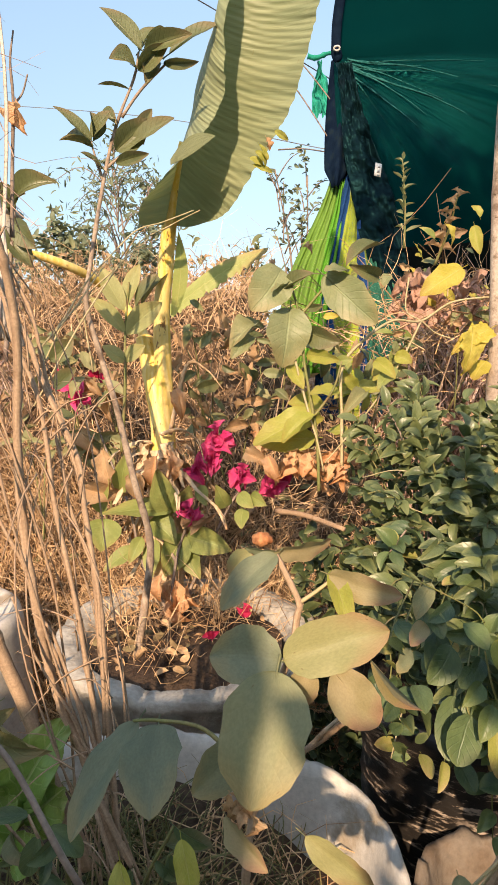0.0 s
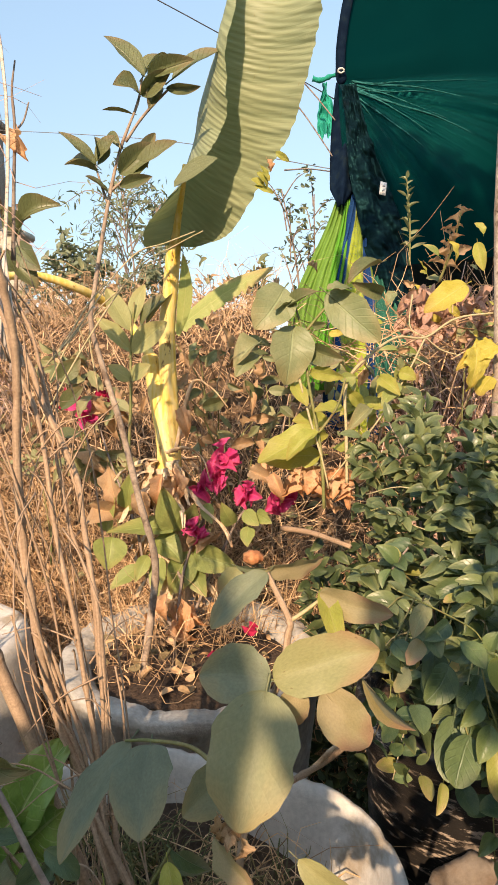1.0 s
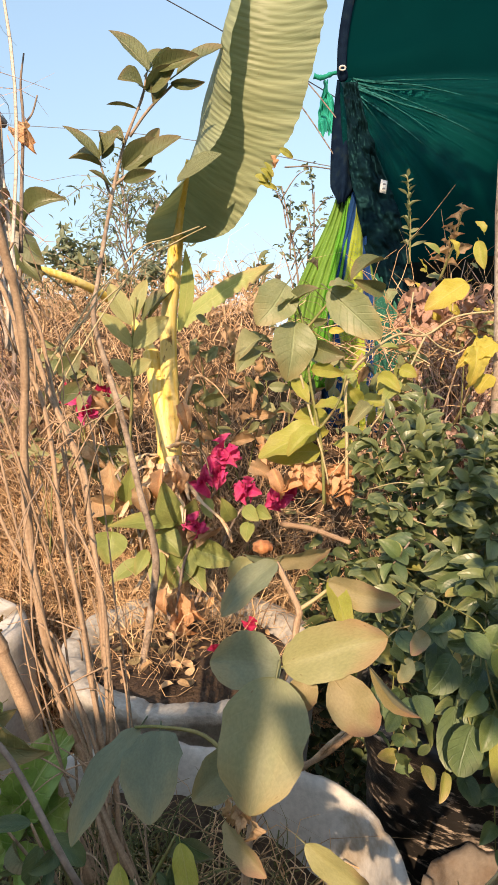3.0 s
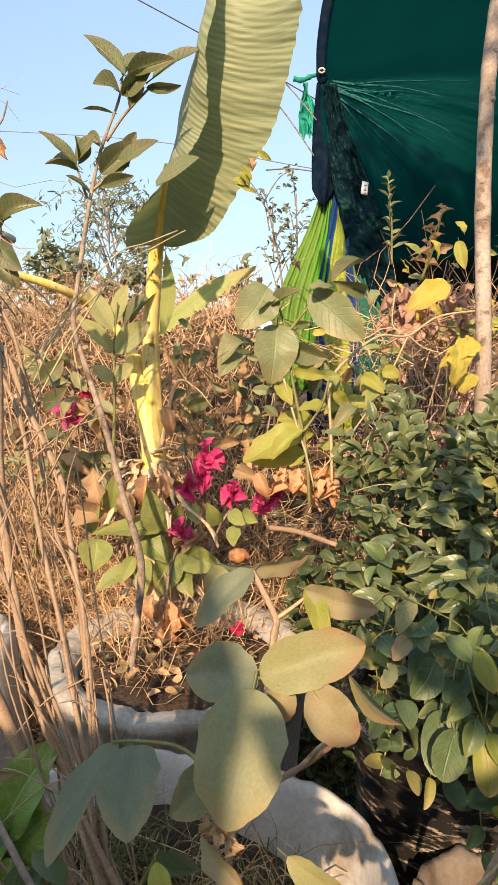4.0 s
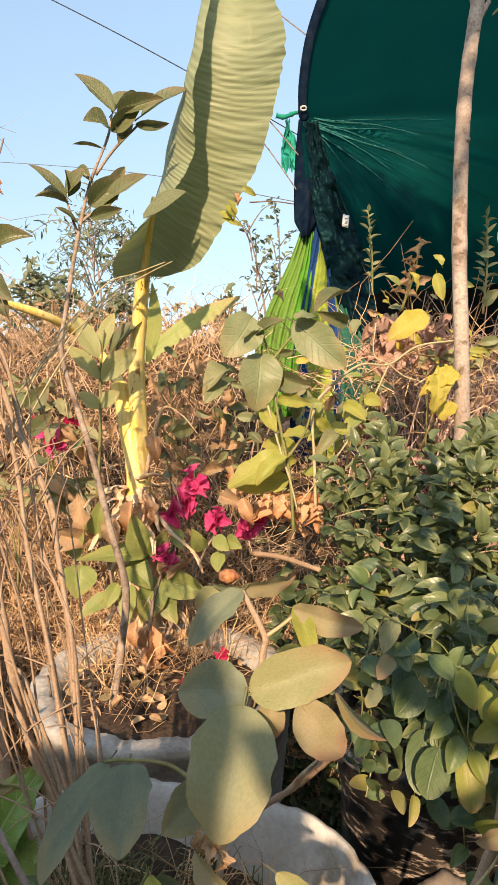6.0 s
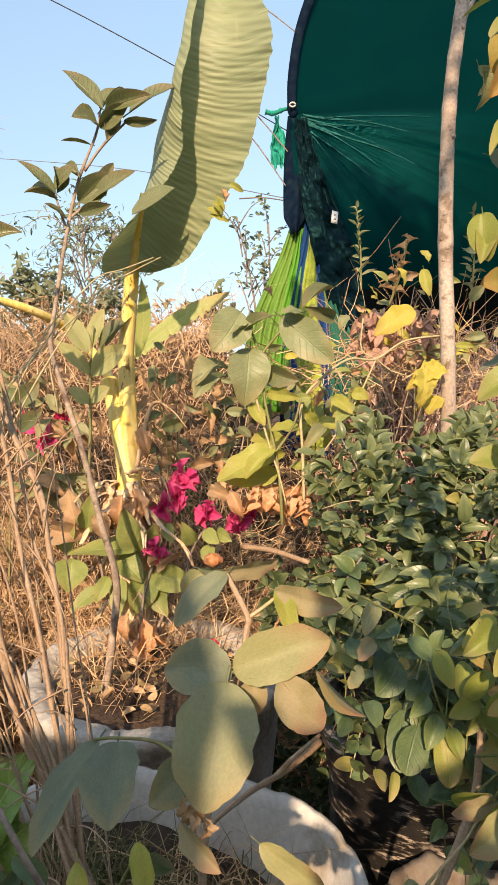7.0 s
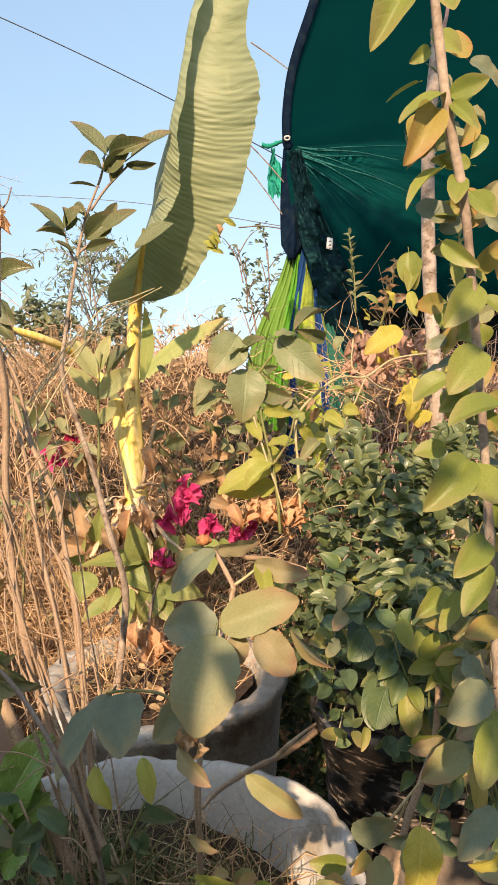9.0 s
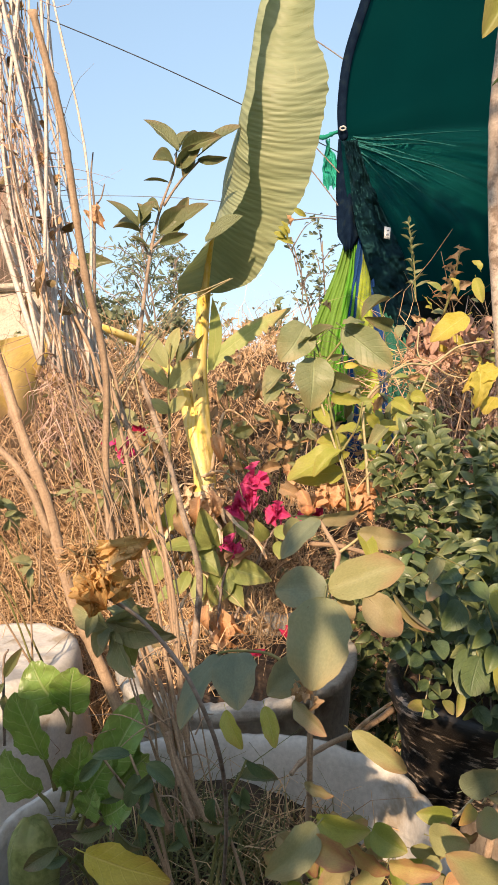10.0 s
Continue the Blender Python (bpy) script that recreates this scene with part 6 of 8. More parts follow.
for base, tip, w in (((0.526, 1.565, 1.338), (0.532, 1.533, 1.271), 0.03), ((0.539, 1.569, 1.357), (0.523, 1.574, 1.390), 0.022), ((0.300, 1.331, 1.047), (0.330, 1.309, 1.036), 0.03), ((0.284, 1.309, 1.036), (0.246, 1.284, 1.009), 0.034)):
    leaf(run, "broad_yellow", base, tip, w, 20)


def twig_plant(base, top, n, size, seed, label, kind="twig_leaf"):
    r = random.Random(seed)
    base, top = Vector(base), Vector(top)
    plant = empty("twig_plant", base, label, "weed", "upright weeds by the net")
    part("stem", stem([base, base.lerp(top, 0.5) + Vector((0.006, 0, 0)), top], 0.004, 0.0015, sides=6), GREEN_STEM, plant)
    for k in range(n):
        c = base.lerp(top, 0.18 + 0.82 * k / (n - 1))
        a = k * 2.4 + r.uniform(-0.9, 0.9)
        d = Vector((math.cos(a), 0.6 * math.sin(a), 0.35 + 0.5 * k / n)).normalized() * size * (1.1 - 0.5 * k / n) * r.uniform(0.6, 1.15)
        leaf(plant, kind, c, c + d, size * 0.26, r.uniform(-50, 50), face=(0, -0.3, 1))
    return plant


twig_plant((0.531, 2.282, 1.373), (0.514, 2.282, 1.658), 24, 0.055, 1, "upright weed with narrow pale leaves")
twig_plant((0.807, 1.977, 1.276), (0.807, 1.959, 1.564), 24, 0.055, 2, "upright weed with narrow pale leaves")
twig_plant((0.491, 1.756, 1.267), (0.521, 1.683, 1.430), 12, 0.05, 3, "brownish weed with curled leaf tips", "dry")
twig_plant((0.030, 2.475, 1.314), (0.034, 2.495, 1.429), 14, 0.05, 4, "small upright leafy weed")
for k in range(40):
    c = Vector((0.537, 1.805, 1.256)) + Vector((LOOSE2.gauss(0, 0.14), LOOSE2.gauss(0, 0.12), LOOSE2.gauss(0, 0.07)))
    d = Vector((LOOSE2.gauss(0, 1), LOOSE2.uniform(-0.8, 0.2), LOOSE2.gauss(0.0, 0.6))).normalized() * LOOSE2.uniform(0.025, 0.06)
    leaf(run, LOOSE2.choice(("broad_yellow", "boug", "yellow", B, "dry")), c, c + d, d.length * LOOSE2.uniform(0.4, 0.6), LOOSE2.uniform(-50, 50))
r2 = np.random.default_rng(17)
c = np.array((0.599, 1.948, 1.204)) + r2.normal(size=(260, 3)) * (0.28, 0.14, 0.06)
c[:, 2] -= 0.12
single("dry_brush", strands(c, np.column_stack([r2.normal(0, 1, 260), r2.normal(0, 0.5, 260), r2.normal(0.6, 0.5, 260)]), r2.uniform(0.12, 0.35, 260), r2.uniform(0.001, 0.0025, 260), r2.uniform(-0.2, 0.5, 260), r2, curl=0.5),
       STRAW, "tangled dry tendrils round the pole", "dry weeds", kind="stuff", smooth=False)

# curled orange leaves heaped behind the flowers
heap = random.Random(41)
for k in range(26):
    c = Vector((0.010, 1.404, 0.815)).lerp(Vector((0.207, 1.274, 0.835)), heap.random()) + Vector((0, heap.uniform(-0.04, 0.04), heap.gauss(0, 0.022)))
    d = Vector((heap.gauss(0, 0.7), heap.uniform(-0.7, 0.2), heap.uniform(-1, 0.25))).normalized() * heap.uniform(0.035, 0.085)
    dl = empty("dry_leaf", c, "curled dry orange-brown leaf in a heap", "dry leaf", "curled dry leaves")
    leaf(dl, heap.choice(("dry_orange", "dry_orange", "dry")), c, c + d, d.length * heap.uniform(0.25, 0.55), heap.uniform(-70, 70), name="blade")
for kind, base, tip, w, b in (
        ("dry", (-0.309, 1.330, 0.856), (-0.290, 1.300, 0.766), 0.040, 10), ("dry", (-0.349, 1.330, 0.767), (-0.264, 1.300, 0.759), 0.047, 20),
        ("dry", (-0.247, 1.330, 0.801), (-0.227, 1.300, 0.741), 0.040, 0), ("dry_orange", (-0.151, 1.330, 0.978), (-0.135, 1.300, 0.916), 0.028, 0),
        ("dry_orange", (-0.164, 1.330, 0.529), (-0.160, 1.300, 0.456), 0.031, 0), ("dry", (-0.171, 1.330, 0.561), (-0.183, 1.300, 0.516), 0.035, 20),
        ("dry_orange", (-0.184, 1.330, 0.548), (-0.151, 1.300, 0.497), 0.031, -20), ("dry", (-0.229, 1.330, 0.471), (-0.291, 1.300, 0.467), 0.031, 40),
        ("dry", (-0.126, 1.330, 0.357), (-0.081, 1.300, 0.348), 0.028, 20), ("dry", (-0.111, 1.330, 0.483), (-0.079, 1.300, 0.471), 0.021, 0)):
    dl = empty("dry_leaf", base, "curled dry tan leaf among the stems", "dry leaf", "curled dry leaves")
    leaf(dl, kind, base, tip, w, b, name="blade")
single("fallen_stick", stem([(0.065, 1.450, 0.682), (0.124, 1.370, 0.695), (0.196, 1.269, 0.695)], 0.007, 0.005, sides=8, wobble=0.1), STALK, "short dry stick lying on the litter", "stick")

# pale tendrils crossing in front of the banana stalk
for pts in ([(-0.368, 1.094, 0.970), (-0.286, 1.141, 1.122), (-0.206, 1.183, 1.241), (-0.142, 1.200, 1.282), (-0.086, 1.184, 1.306)], [(-0.286, 1.184, 1.022), (-0.296, 1.186, 1.143), (-0.241, 1.176, 1.202), (-0.178, 1.175, 1.255)],
            [(-0.379, 1.091, 1.239), (-0.320, 1.131, 1.179), (-0.291, 1.155, 1.083)], [(-0.381, 1.208, 1.041), (-0.338, 1.223, 1.124), (-0.265, 1.234, 1.186)]):
    single("dry_tendril", stem(pts, 0.0018, 0.0010, sides=6, wobble=0.1), PALE_VINE, "pale dry tendril leaning on the banana", "tendril", "tendrils by the banana")

# ---------------------------------------------------------------- dull leaves at the far left
lp = empty("broad_leaved_plant", (-0.370, 1.031, 1.189), "dull green leafy shoot against the sky", "plant")
part("stem", stem([(-0.379, 1.007, 1.051), (-0.372, 1.031, 1.189), (-0.365, 1.048, 1.284), (-0.370, 1.056, 1.328)], 0.004, 0.002, sides=6), TWIG, lp)
for base, tip, w, b in (((-0.363, 1.051, 1.300), (-0.297, 1.025, 1.328), 0.040, 10), ((-0.365, 1.049, 1.289), (-0.393, 1.024, 1.321), 0.036, 0), ((-0.368, 1.045, 1.267), (-0.326, 1.017, 1.221), 0.036, 20), ((-0.370, 1.046, 1.276), (-0.359, 1.075, 1.323), 0.030, 0),
                        ((-0.372, 1.037, 1.224), (-0.401, 1.012, 1.254), 0.036, 10), ((-0.372, 1.039, 1.233), (-0.335, 1.033, 1.198), 0.034, -20)):
    leaf(lp, "guava", base, tip, w, b)
for base, tip, w, b in (((-0.486, 1.599, 0.952), (-0.417, 1.558, 1.010), 0.04, 0), ((-0.493, 1.611, 1.021), (-0.432, 1.600, 1.077), 0.05, 20), ((-0.437, 1.588, 0.890), (-0.485, 1.536, 0.887), 0.05, 20), ((-0.112, 1.399, 0.971), (-0.055, 1.362, 0.991), 0.03, 30)):
    leaf(lp, "guava", base, tip, w, b)

# ---------------------------------------------------------------- tall dry stalks in the white planter
stalks = empty("dry_stalks", (-0.139, 0.545, 0.556), "bundle of tall dry brown stalks tied loosely together", "dry plant")
S1 = [([(-0.226, 0.480, 1.442), (-0.216, 0.498, 1.362), (-0.210, 0.515, 1.280), (-0.206, 0.532, 1.204), (-0.201, 0.550, 1.140), (-0.205, 0.568, 1.066), (-0.215, 0.585, 0.947), (-0.204, 0.575, 0.845), (-0.196, 0.569, 0.791), (-0.181, 0.563, 0.742), (-0.158, 0.557, 0.690), (-0.145, 0.551, 0.644), (-0.129, 0.545, 0.595)], 0.0051),
      ([(-0.262, 0.620, 1.206), (-0.230, 0.613, 1.132), (-0.219, 0.606, 1.090), (-0.200, 0.599, 1.047), (-0.190, 0.592, 0.995), (-0.183, 0.585, 0.942), (-0.174, 0.578, 0.894), (-0.161, 0.571, 0.824), (-0.149, 0.564, 0.741), (-0.140, 0.557, 0.663), (-0.133, 0.550, 0.590)], 0.0028),
      ([(-0.257, 0.640, 1.177), (-0.230, 0.633, 1.117), (-0.213, 0.627, 1.089), (-0.199, 0.620, 1.051), (-0.182, 0.613, 1.018), (-0.163, 0.607, 0.975), (-0.158, 0.600, 0.937), (-0.152, 0.593, 0.894), (-0.145, 0.587, 0.840), (-0.142, 0.580, 0.785), (-0.139, 0.573, 0.712), (-0.132, 0.567, 0.644), (-0.127, 0.560, 0.581)], 0.0034),
      ([(-0.238, 0.660, 1.157), (-0.214, 0.650, 1.111), (-0.200, 0.640, 1.044), (-0.185, 0.630, 0.999), (-0.170, 0.620, 0.961), (-0.160, 0.610, 0.912), (-0.153, 0.600, 0.857), (-0.146, 0.590, 0.791), (-0.137, 0.580, 0.707)], 0.0025),
      ([(-0.191, 0.620, 1.001), (-0.184, 0.612, 0.974), (-0.175, 0.603, 0.931), (-0.159, 0.595, 0.888), (-0.147, 0.587, 0.857), (-0.141, 0.578, 0.786), (-0.141, 0.570, 0.708)], 0.0021),
      ([(-0.253, 0.600, 0.949), (-0.239, 0.593, 0.917), (-0.217, 0.586, 0.875), (-0.205, 0.579, 0.838), (-0.186, 0.571, 0.801), (-0.165, 0.564, 0.756), (-0.149, 0.557, 0.711), (-0.136, 0.550, 0.645)], 0.0023),
      ([(-0.204, 0.570, 0.836), (-0.186, 0.566, 0.821), (-0.172, 0.562, 0.783), (-0.161, 0.558, 0.745), (-0.152, 0.554, 0.701), (-0.141, 0.550, 0.627)], 0.0020),
      ([(-0.215, 0.550, 0.861), (-0.202, 0.550, 0.818), (-0.186, 0.550, 0.779), (-0.167, 0.550, 0.739), (-0.155, 0.550, 0.704)], 0.0015),
      ([(-0.150, 0.530, 0.702), (-0.143, 0.527, 0.670), (-0.134, 0.523, 0.644), (-0.123, 0.520, 0.609)], 0.0025),
      ([(-0.146, 0.550, 0.663), (-0.130, 0.545, 0.631), (-0.112, 0.540, 0.591)], 0.0038),
      ([(-0.129, 0.580, 0.796), (-0.124, 0.575, 0.758), (-0.122, 0.570, 0.708)], 0.0013)]
for pts, r in S1:
    part("stalk", stem(pts, r * 0.75, r, sides=8, wobble=0.14, steps=12, joints=9), STALK, stalks)
for pts in ([(-0.078, 0.95, 1.265), (-0.121, 0.933, 1.246), (-0.154, 0.917, 1.233), (-0.187, 0.9, 1.198), (-0.216, 0.883, 1.163), (-0.245, 0.867, 1.114), (-0.271, 0.85, 1.077)],
            [(-0.191, 0.9, 1.191), (-0.208, 0.883, 1.163), (-0.232, 0.867, 1.125), (-0.263, 0.85, 1.085)]):
    part("tendril", stem(pts, 0.0009, 0.0013, sides=5, wobble=0.1), PALE_VINE, stalks, "long thin dry tendril")
many = random.Random(23)
for k in range(11):
    q = many.random()
    p0 = Vector((-0.163, 0.535, 0.571)).lerp(Vector((-0.098, 0.585, 0.532)), q)
    m1 = Vector((-0.206, 0.527, 0.864)).lerp(Vector((-0.142, 0.663, 0.780)), many.random())
    m2 = Vector((-0.256, 0.545, 1.112)).lerp(Vector((-0.189, 0.724, 1.061)), many.random())
    m3 = Vector((-0.298, 0.579, 1.304)).lerp(Vector((-0.245, 0.682, 1.309)), many.random())
    e = Vector((-0.338, 0.598, 1.552)).lerp(Vector((-0.268, 0.723, 1.581)), many.random())
    pts = [p0, m1, m2, m3, e][:many.choice((3, 4, 5, 5, 5))]
    r = many.uniform(0.0007, 0.0014)
    part("stalk", stem(pts, r * 1.2, r * 0.5, sides=6, wobble=0.12, steps=14, joints=8), STALK, stalks)
for k in range(22):
    top = Vector((-0.375, 0.640, 1.593)).lerp(Vector((-0.269, 0.684, 1.600)), many.random())
    low = Vector((-0.282, 0.565, 1.120)).lerp(Vector((-0.211, 0.645, 1.078)), many.random())
    bend = top.lerp(low, 0.5) + Vector((many.gauss(-0.012, 0.020), many.gauss(0, 0.02), 0))
    r = many.uniform(0.0014, 0.0034)
    part("stalk", stem([low, bend, top], r, r * 0.7, sides=6, wobble=0.2, flat=0.5 if k % 2 else 1.0), GREY_STALK, stalks)
for k in range(26):
    a = Vector((-0.246, 0.625, 1.346)).lerp(Vector((-0.193, 0.602, 1.037)), many.random()) + Vector((many.gauss(-0.03, 0.016), many.gauss(0, 0.03), 0))
    if k % 2:
        a = Vector((-0.277, 0.639, 1.535)).lerp(Vector((-0.246, 0.629, 1.269)), many.random()) + Vector((many.gauss(-0.04, 0.016), many.gauss(0, 0.03), 0))
    d = Vector((-abs(many.gauss(0.1, 0.5)), many.gauss(0, 0.6), many.gauss(0.3, 0.8))).normalized() * many.uniform(0.03, 0.09)
    part("twig", stem([a, a + d * 0.5 + Vector((0, 0, 0.008)), a + d], 0.0012, 0.0005, sides=4, steps=3), STALK, stalks)
    if k % 6 == 0:
        leaf(stalks, "dry", a + d * 0.8, a + d * 0.8 + Vector((many.gauss(0, 0.02), -0.01, many.gauss(-0.01, 0.02))), 0.010, many.uniform(-60, 60), name="dry_leaf")
tr = np.random.default_rng(29)
t0 = tr.random(420) ** 0.8
axis0, axis1 = np.array((-0.295, 0.664, 1.602)), np.array((-0.218, 0.621, 1.037))
c = axis0 + (axis1 - axis0) * t0[:, None] + np.column_stack([tr.normal(-0.042, 0.020, 420), tr.normal(0, 0.03, 420), np.zeros(420)])
tangle = part("tangle", strands(c, np.column_stack([tr.normal(0.2, 0.55, 420), tr.normal(0, 0.5, 420), tr.normal(-0.9, 0.6, 420)]), tr.uniform(0.03, 0.10, 420), tr.uniform(0.0004, 0.0009, 420), tr.uniform(-0.2, 0.4, 420), tr, curl=0.5), PINK_BRUSH, stalks, "fine tangle of dry tendrils", smooth=False)
tagged(tangle, kind="stuff")
c = axis0 + (axis1 - axis0) * tr.random(80)[:, None] * 0.75 + np.column_stack([tr.normal(-0.035, 0.025, 80), tr.normal(0, 0.03, 80), np.zeros(80)])
tangle = part("dead_leaves", flakes(c, tr.uniform(0.009, 0.024, 80), tr, slim=0.5), LITTER, stalks, "shrivelled dead leaves", smooth=False)
tagged(tangle, kind="stuff")
for base, tip, w in (((-0.227, 0.678, 1.319), (-0.221, 0.663, 1.288), 0.019),):
    leaf(stalks, "dry_orange", base, tip, w, 20, name="dry_leaf", label="crumpled brown leaf on a twig")
part("twig", stem([(-0.236, 0.666, 1.190), (-0.232, 0.667, 1.254), (-0.231, 0.678, 1.320), (-0.234, 0.685, 1.358), (-0.231, 0.690, 1.388)], 0.0022, 0.0009, sides=6, wobble=0.15), TWIG, stalks)
part("twig", stem([(-0.230, 0.678, 1.317), (-0.222, 0.680, 1.328), (-0.217, 0.683, 1.346)], 0.0012, 0.0008, sides=5), TWIG, stalks)
for k in range(30):
    a = Vector((-0.191, 0.592, 1.038)).lerp(Vector((-0.137, 0.549, 0.608)), many.random()) + Vector((many.gauss(0, 0.02), many.gauss(0, 0.02), 0))
    d = Vector((many.gauss(0, 0.7), many.gauss(-0.2, 0.5), many.gauss(0.4, 0.7))).normalized() * many.uniform(0.03, 0.10)
    part("twig", stem([a, a + d * 0.5 + Vector((0, 0, 0.01)), a + d], 0.0011, 0.0005, sides=4, steps=4), STALK, stalks)
# the thick jointed stalk with the withered flower head
thick = empty("withered_flower", (-0.232, 0.613, 0.693), "withered orange flower head on a thick jointed stalk", "dry plant")
part("stalk", stem([(-0.166, 0.584, 0.549), (-0.226, 0.603, 0.698), (-0.275, 0.605, 0.862), (-0.304, 0.613, 0.973), (-0.334, 0.629, 1.070), (-0.371, 0.647, 1.184)], 0.0080, 0.0060, sides=10, wobble=0.12, steps=14, joints=11), STALK, thick)
part("stalk", stem([(-0.293, 0.608, 0.911), (-0.320, 0.603, 0.989), (-0.365, 0.605, 1.039)], 0.005, 0.004, sides=8, wobble=0.1), STALK, thick)
head = Vector((-0.135, 0.224, 0.981))
bm = bmesh.new()
bmesh.ops.create_icosphere(bm, subdivisions=4, radius=0.0085)
for v in bm.verts:
    v.co *= 1 + 0.5 * noise.noise(v.co * 130) + 0.35 * noise.noise(v.co * 420)
    v.co += head
part("seed_head", bm, surface("brown_seed_head", (0.36, 0.20, 0.09), (0.50, 0.31, 0.15), 60, 300, 0.95, 0.8, 0.002, (0.16, 0.09, 0.045), 80, 0.1), thick, "brown crumpled seed head")
fz = np.random.default_rng(51)
ways = fz.normal(0, 1, (260, 3)) * np.array([1.0, 0.8, 0.9]) + np.array([-0.5, -0.3, 0.2])
ways /= np.linalg.norm(ways, axis=1)[:, None]
fuzz = part("fuzz", strands(np.array(head) + ways * 0.006, ways, fz.uniform(0.005, 0.011, 260), fz.uniform(0.0004, 0.0009, 260), fz.uniform(-0.2, 0.5, 260), fz, curl=0.5), LITTER, thick, "brown dried bristles", smooth=False)
tagged(fuzz, kind="stuff")
for k in range(22):
    a = many.uniform(-2.0, 0.5) if k < 10 else many.uniform(-1.75, -0.9)
    d = Vector((math.cos(a), many.uniform(-0.5, 0.3), math.sin(a))).normalized()
    start = head + Vector((0.006, 0, 0)) * many.random()
    leaf(thick, "petal", start + d * 0.005, start + d * many.uniform(0.022, 0.044), many.uniform(0.009, 0.015), many.uniform(-60, 60), name="petal", label="withered orange petal")
part("flower_stalk", stem([head, head + Vector((0.004, 0.004, -0.020)), (-0.102, 0.235, 0.934), (-0.070, 0.215, 0.897), (-0.061, 0.260, 0.806), (-0.085, 0.400, 0.600)], 0.0011, 0.0016, sides=7), TWIG, thick)
for base, tip, w in (((-0.132, 0.262, 0.927), (-0.089, 0.239, 0.921), 0.016), ((-0.129, 0.262, 0.921), (-0.113, 0.235, 0.899), 0.020), ((-0.134, 0.262, 0.926), (-0.102, 0.248, 0.937), 0.013), ((-0.131, 0.262, 0.923), (-0.134, 0.245, 0.915), 0.012)):
    leaf(thick, "dull", base, tip, w * 1.05, 30)
for k in range(9):
    c = Vector((-0.128, 0.263, 0.932)) + Vector((many.gauss(0, 0.010), many.gauss(0, 0.008), many.gauss(0, 0.008)))
    d = Vector((many.gauss(0.2, 0.7), many.uniform(-0.6, 0.2), many.gauss(-0.4, 0.6))).normalized() * many.uniform(0.018, 0.034)
    leaf(thick, "dull" if k % 3 else "boug", c, c + d, d.length * many.uniform(0.4, 0.6), many.uniform(-60, 60))

# ---------------------------------------------------------------- leafy vegetable at the left
veg = empty("leafy_vegetable", (-0.318, 0.601, 0.592), "leafy green vegetable with crinkled leaves and a pale root", "vegetable")
part("root", lathe([(0.010, -0.10), (0.024, -0.07), (0.029, -0.03), (0.028, 0.000), (0.022, 0.018), (0.012, 0.028), (0.003, 0.031)], (-0.324, 0.558, 0.551), 24, 0.12, 2.0), surface("pale_root", (0.24, 0.28, 0.085), (0.36, 0.38, 0.15), 30, 120, 0.5, 0.3, 0.002, (0.24, 0.28, 0.10), 30), veg, "pale green swollen root")
for base, tip, w, b in (((-0.300, 0.580, 0.606), (-0.334, 0.580, 0.738), 0.040, -25), ((-0.287, 0.610, 0.667), (-0.325, 0.610, 0.757), 0.052, 12), ((-0.287, 0.600, 0.666), (-0.267, 0.600, 0.757), 0.044, -1), ((-0.293, 0.550, 0.598), (-0.344, 0.550, 0.678), 0.041, -14),
                        ((-0.280, 0.560, 0.591), (-0.253, 0.560, 0.681), 0.035, 23), ((-0.251, 0.575, 0.579), (-0.203, 0.575, 0.703), 0.050, 10), ((-0.270, 0.550, 0.590), (-0.218, 0.550, 0.671), 0.038, -3), ((-0.284, 0.600, 0.607), (-0.259, 0.600, 0.672), 0.022, -16),
                        ((-0.239, 0.560, 0.603), (-0.181, 0.560, 0.664), 0.046, 21), ((-0.289, 0.570, 0.598), (-0.279, 0.570, 0.661), 0.022, 8), ((-0.261, 0.540, 0.583), (-0.237, 0.540, 0.641), 0.030, -5), ((-0.248, 0.540, 0.583), (-0.196, 0.540, 0.633), 0.034, -18)):
    base, tip = Vector(base), Vector(tip)
    neck = base.lerp(tip, 0.30)
    part("leaf_stalk", stem([base, base.lerp(neck, 0.5) + Vector((0, 0.003, 0)), neck], 0.0035, 0.0022, sides=6, steps=3), GREEN_STEM, veg, "pale green leaf stalk")
    leaf(veg, "radish", neck, tip + Vector((0, -0.02, 0)), w * 1.15, b)
leaf(veg, "radish", (-0.230, 0.560, 0.639), (-0.177, 0.545, 0.737), 0.050, 0)
small = empty("seedling", (-0.437, 0.747, 0.588), "small dark seedling behind the vegetable", "seedling")
part("stem", stem([(-0.435, 0.746, 0.571), (-0.427, 0.746, 0.692), (-0.419, 0.748, 0.716)], 0.0025, 0.0015, sides=5), TWIG, small)
for base, tip, w in (((-0.426, 0.745, 0.675), (-0.391, 0.730, 0.725), 0.014), ((-0.428, 0.743, 0.651), (-0.412, 0.721, 0.623), 0.012), ((-0.428, 0.744, 0.667), (-0.434, 0.722, 0.652), 0.012)):
    leaf(small, "guava", base, tip, w)

# ---------------------------------------------------------------- rose in front
rose = empty("rose_plant", (-0.005, 0.323, 0.729), "rose plant with faded yellow-green leaflets close by", "rose")
part("stem", stem([(-0.008, 0.377, 0.648), (-0.003, 0.325, 0.755), (0.000, 0.305, 0.827), (0.012, 0.338, 0.883), (0.024, 0.346, 0.914), (0.028, 0.350, 0.936), (0.029, 0.350, 0.944), (0.022, 0.357, 0.958), (0.015, 0.365, 0.970)], 0.0024, 0.0017, sides=8, wobble=0.15), STALK, rose)
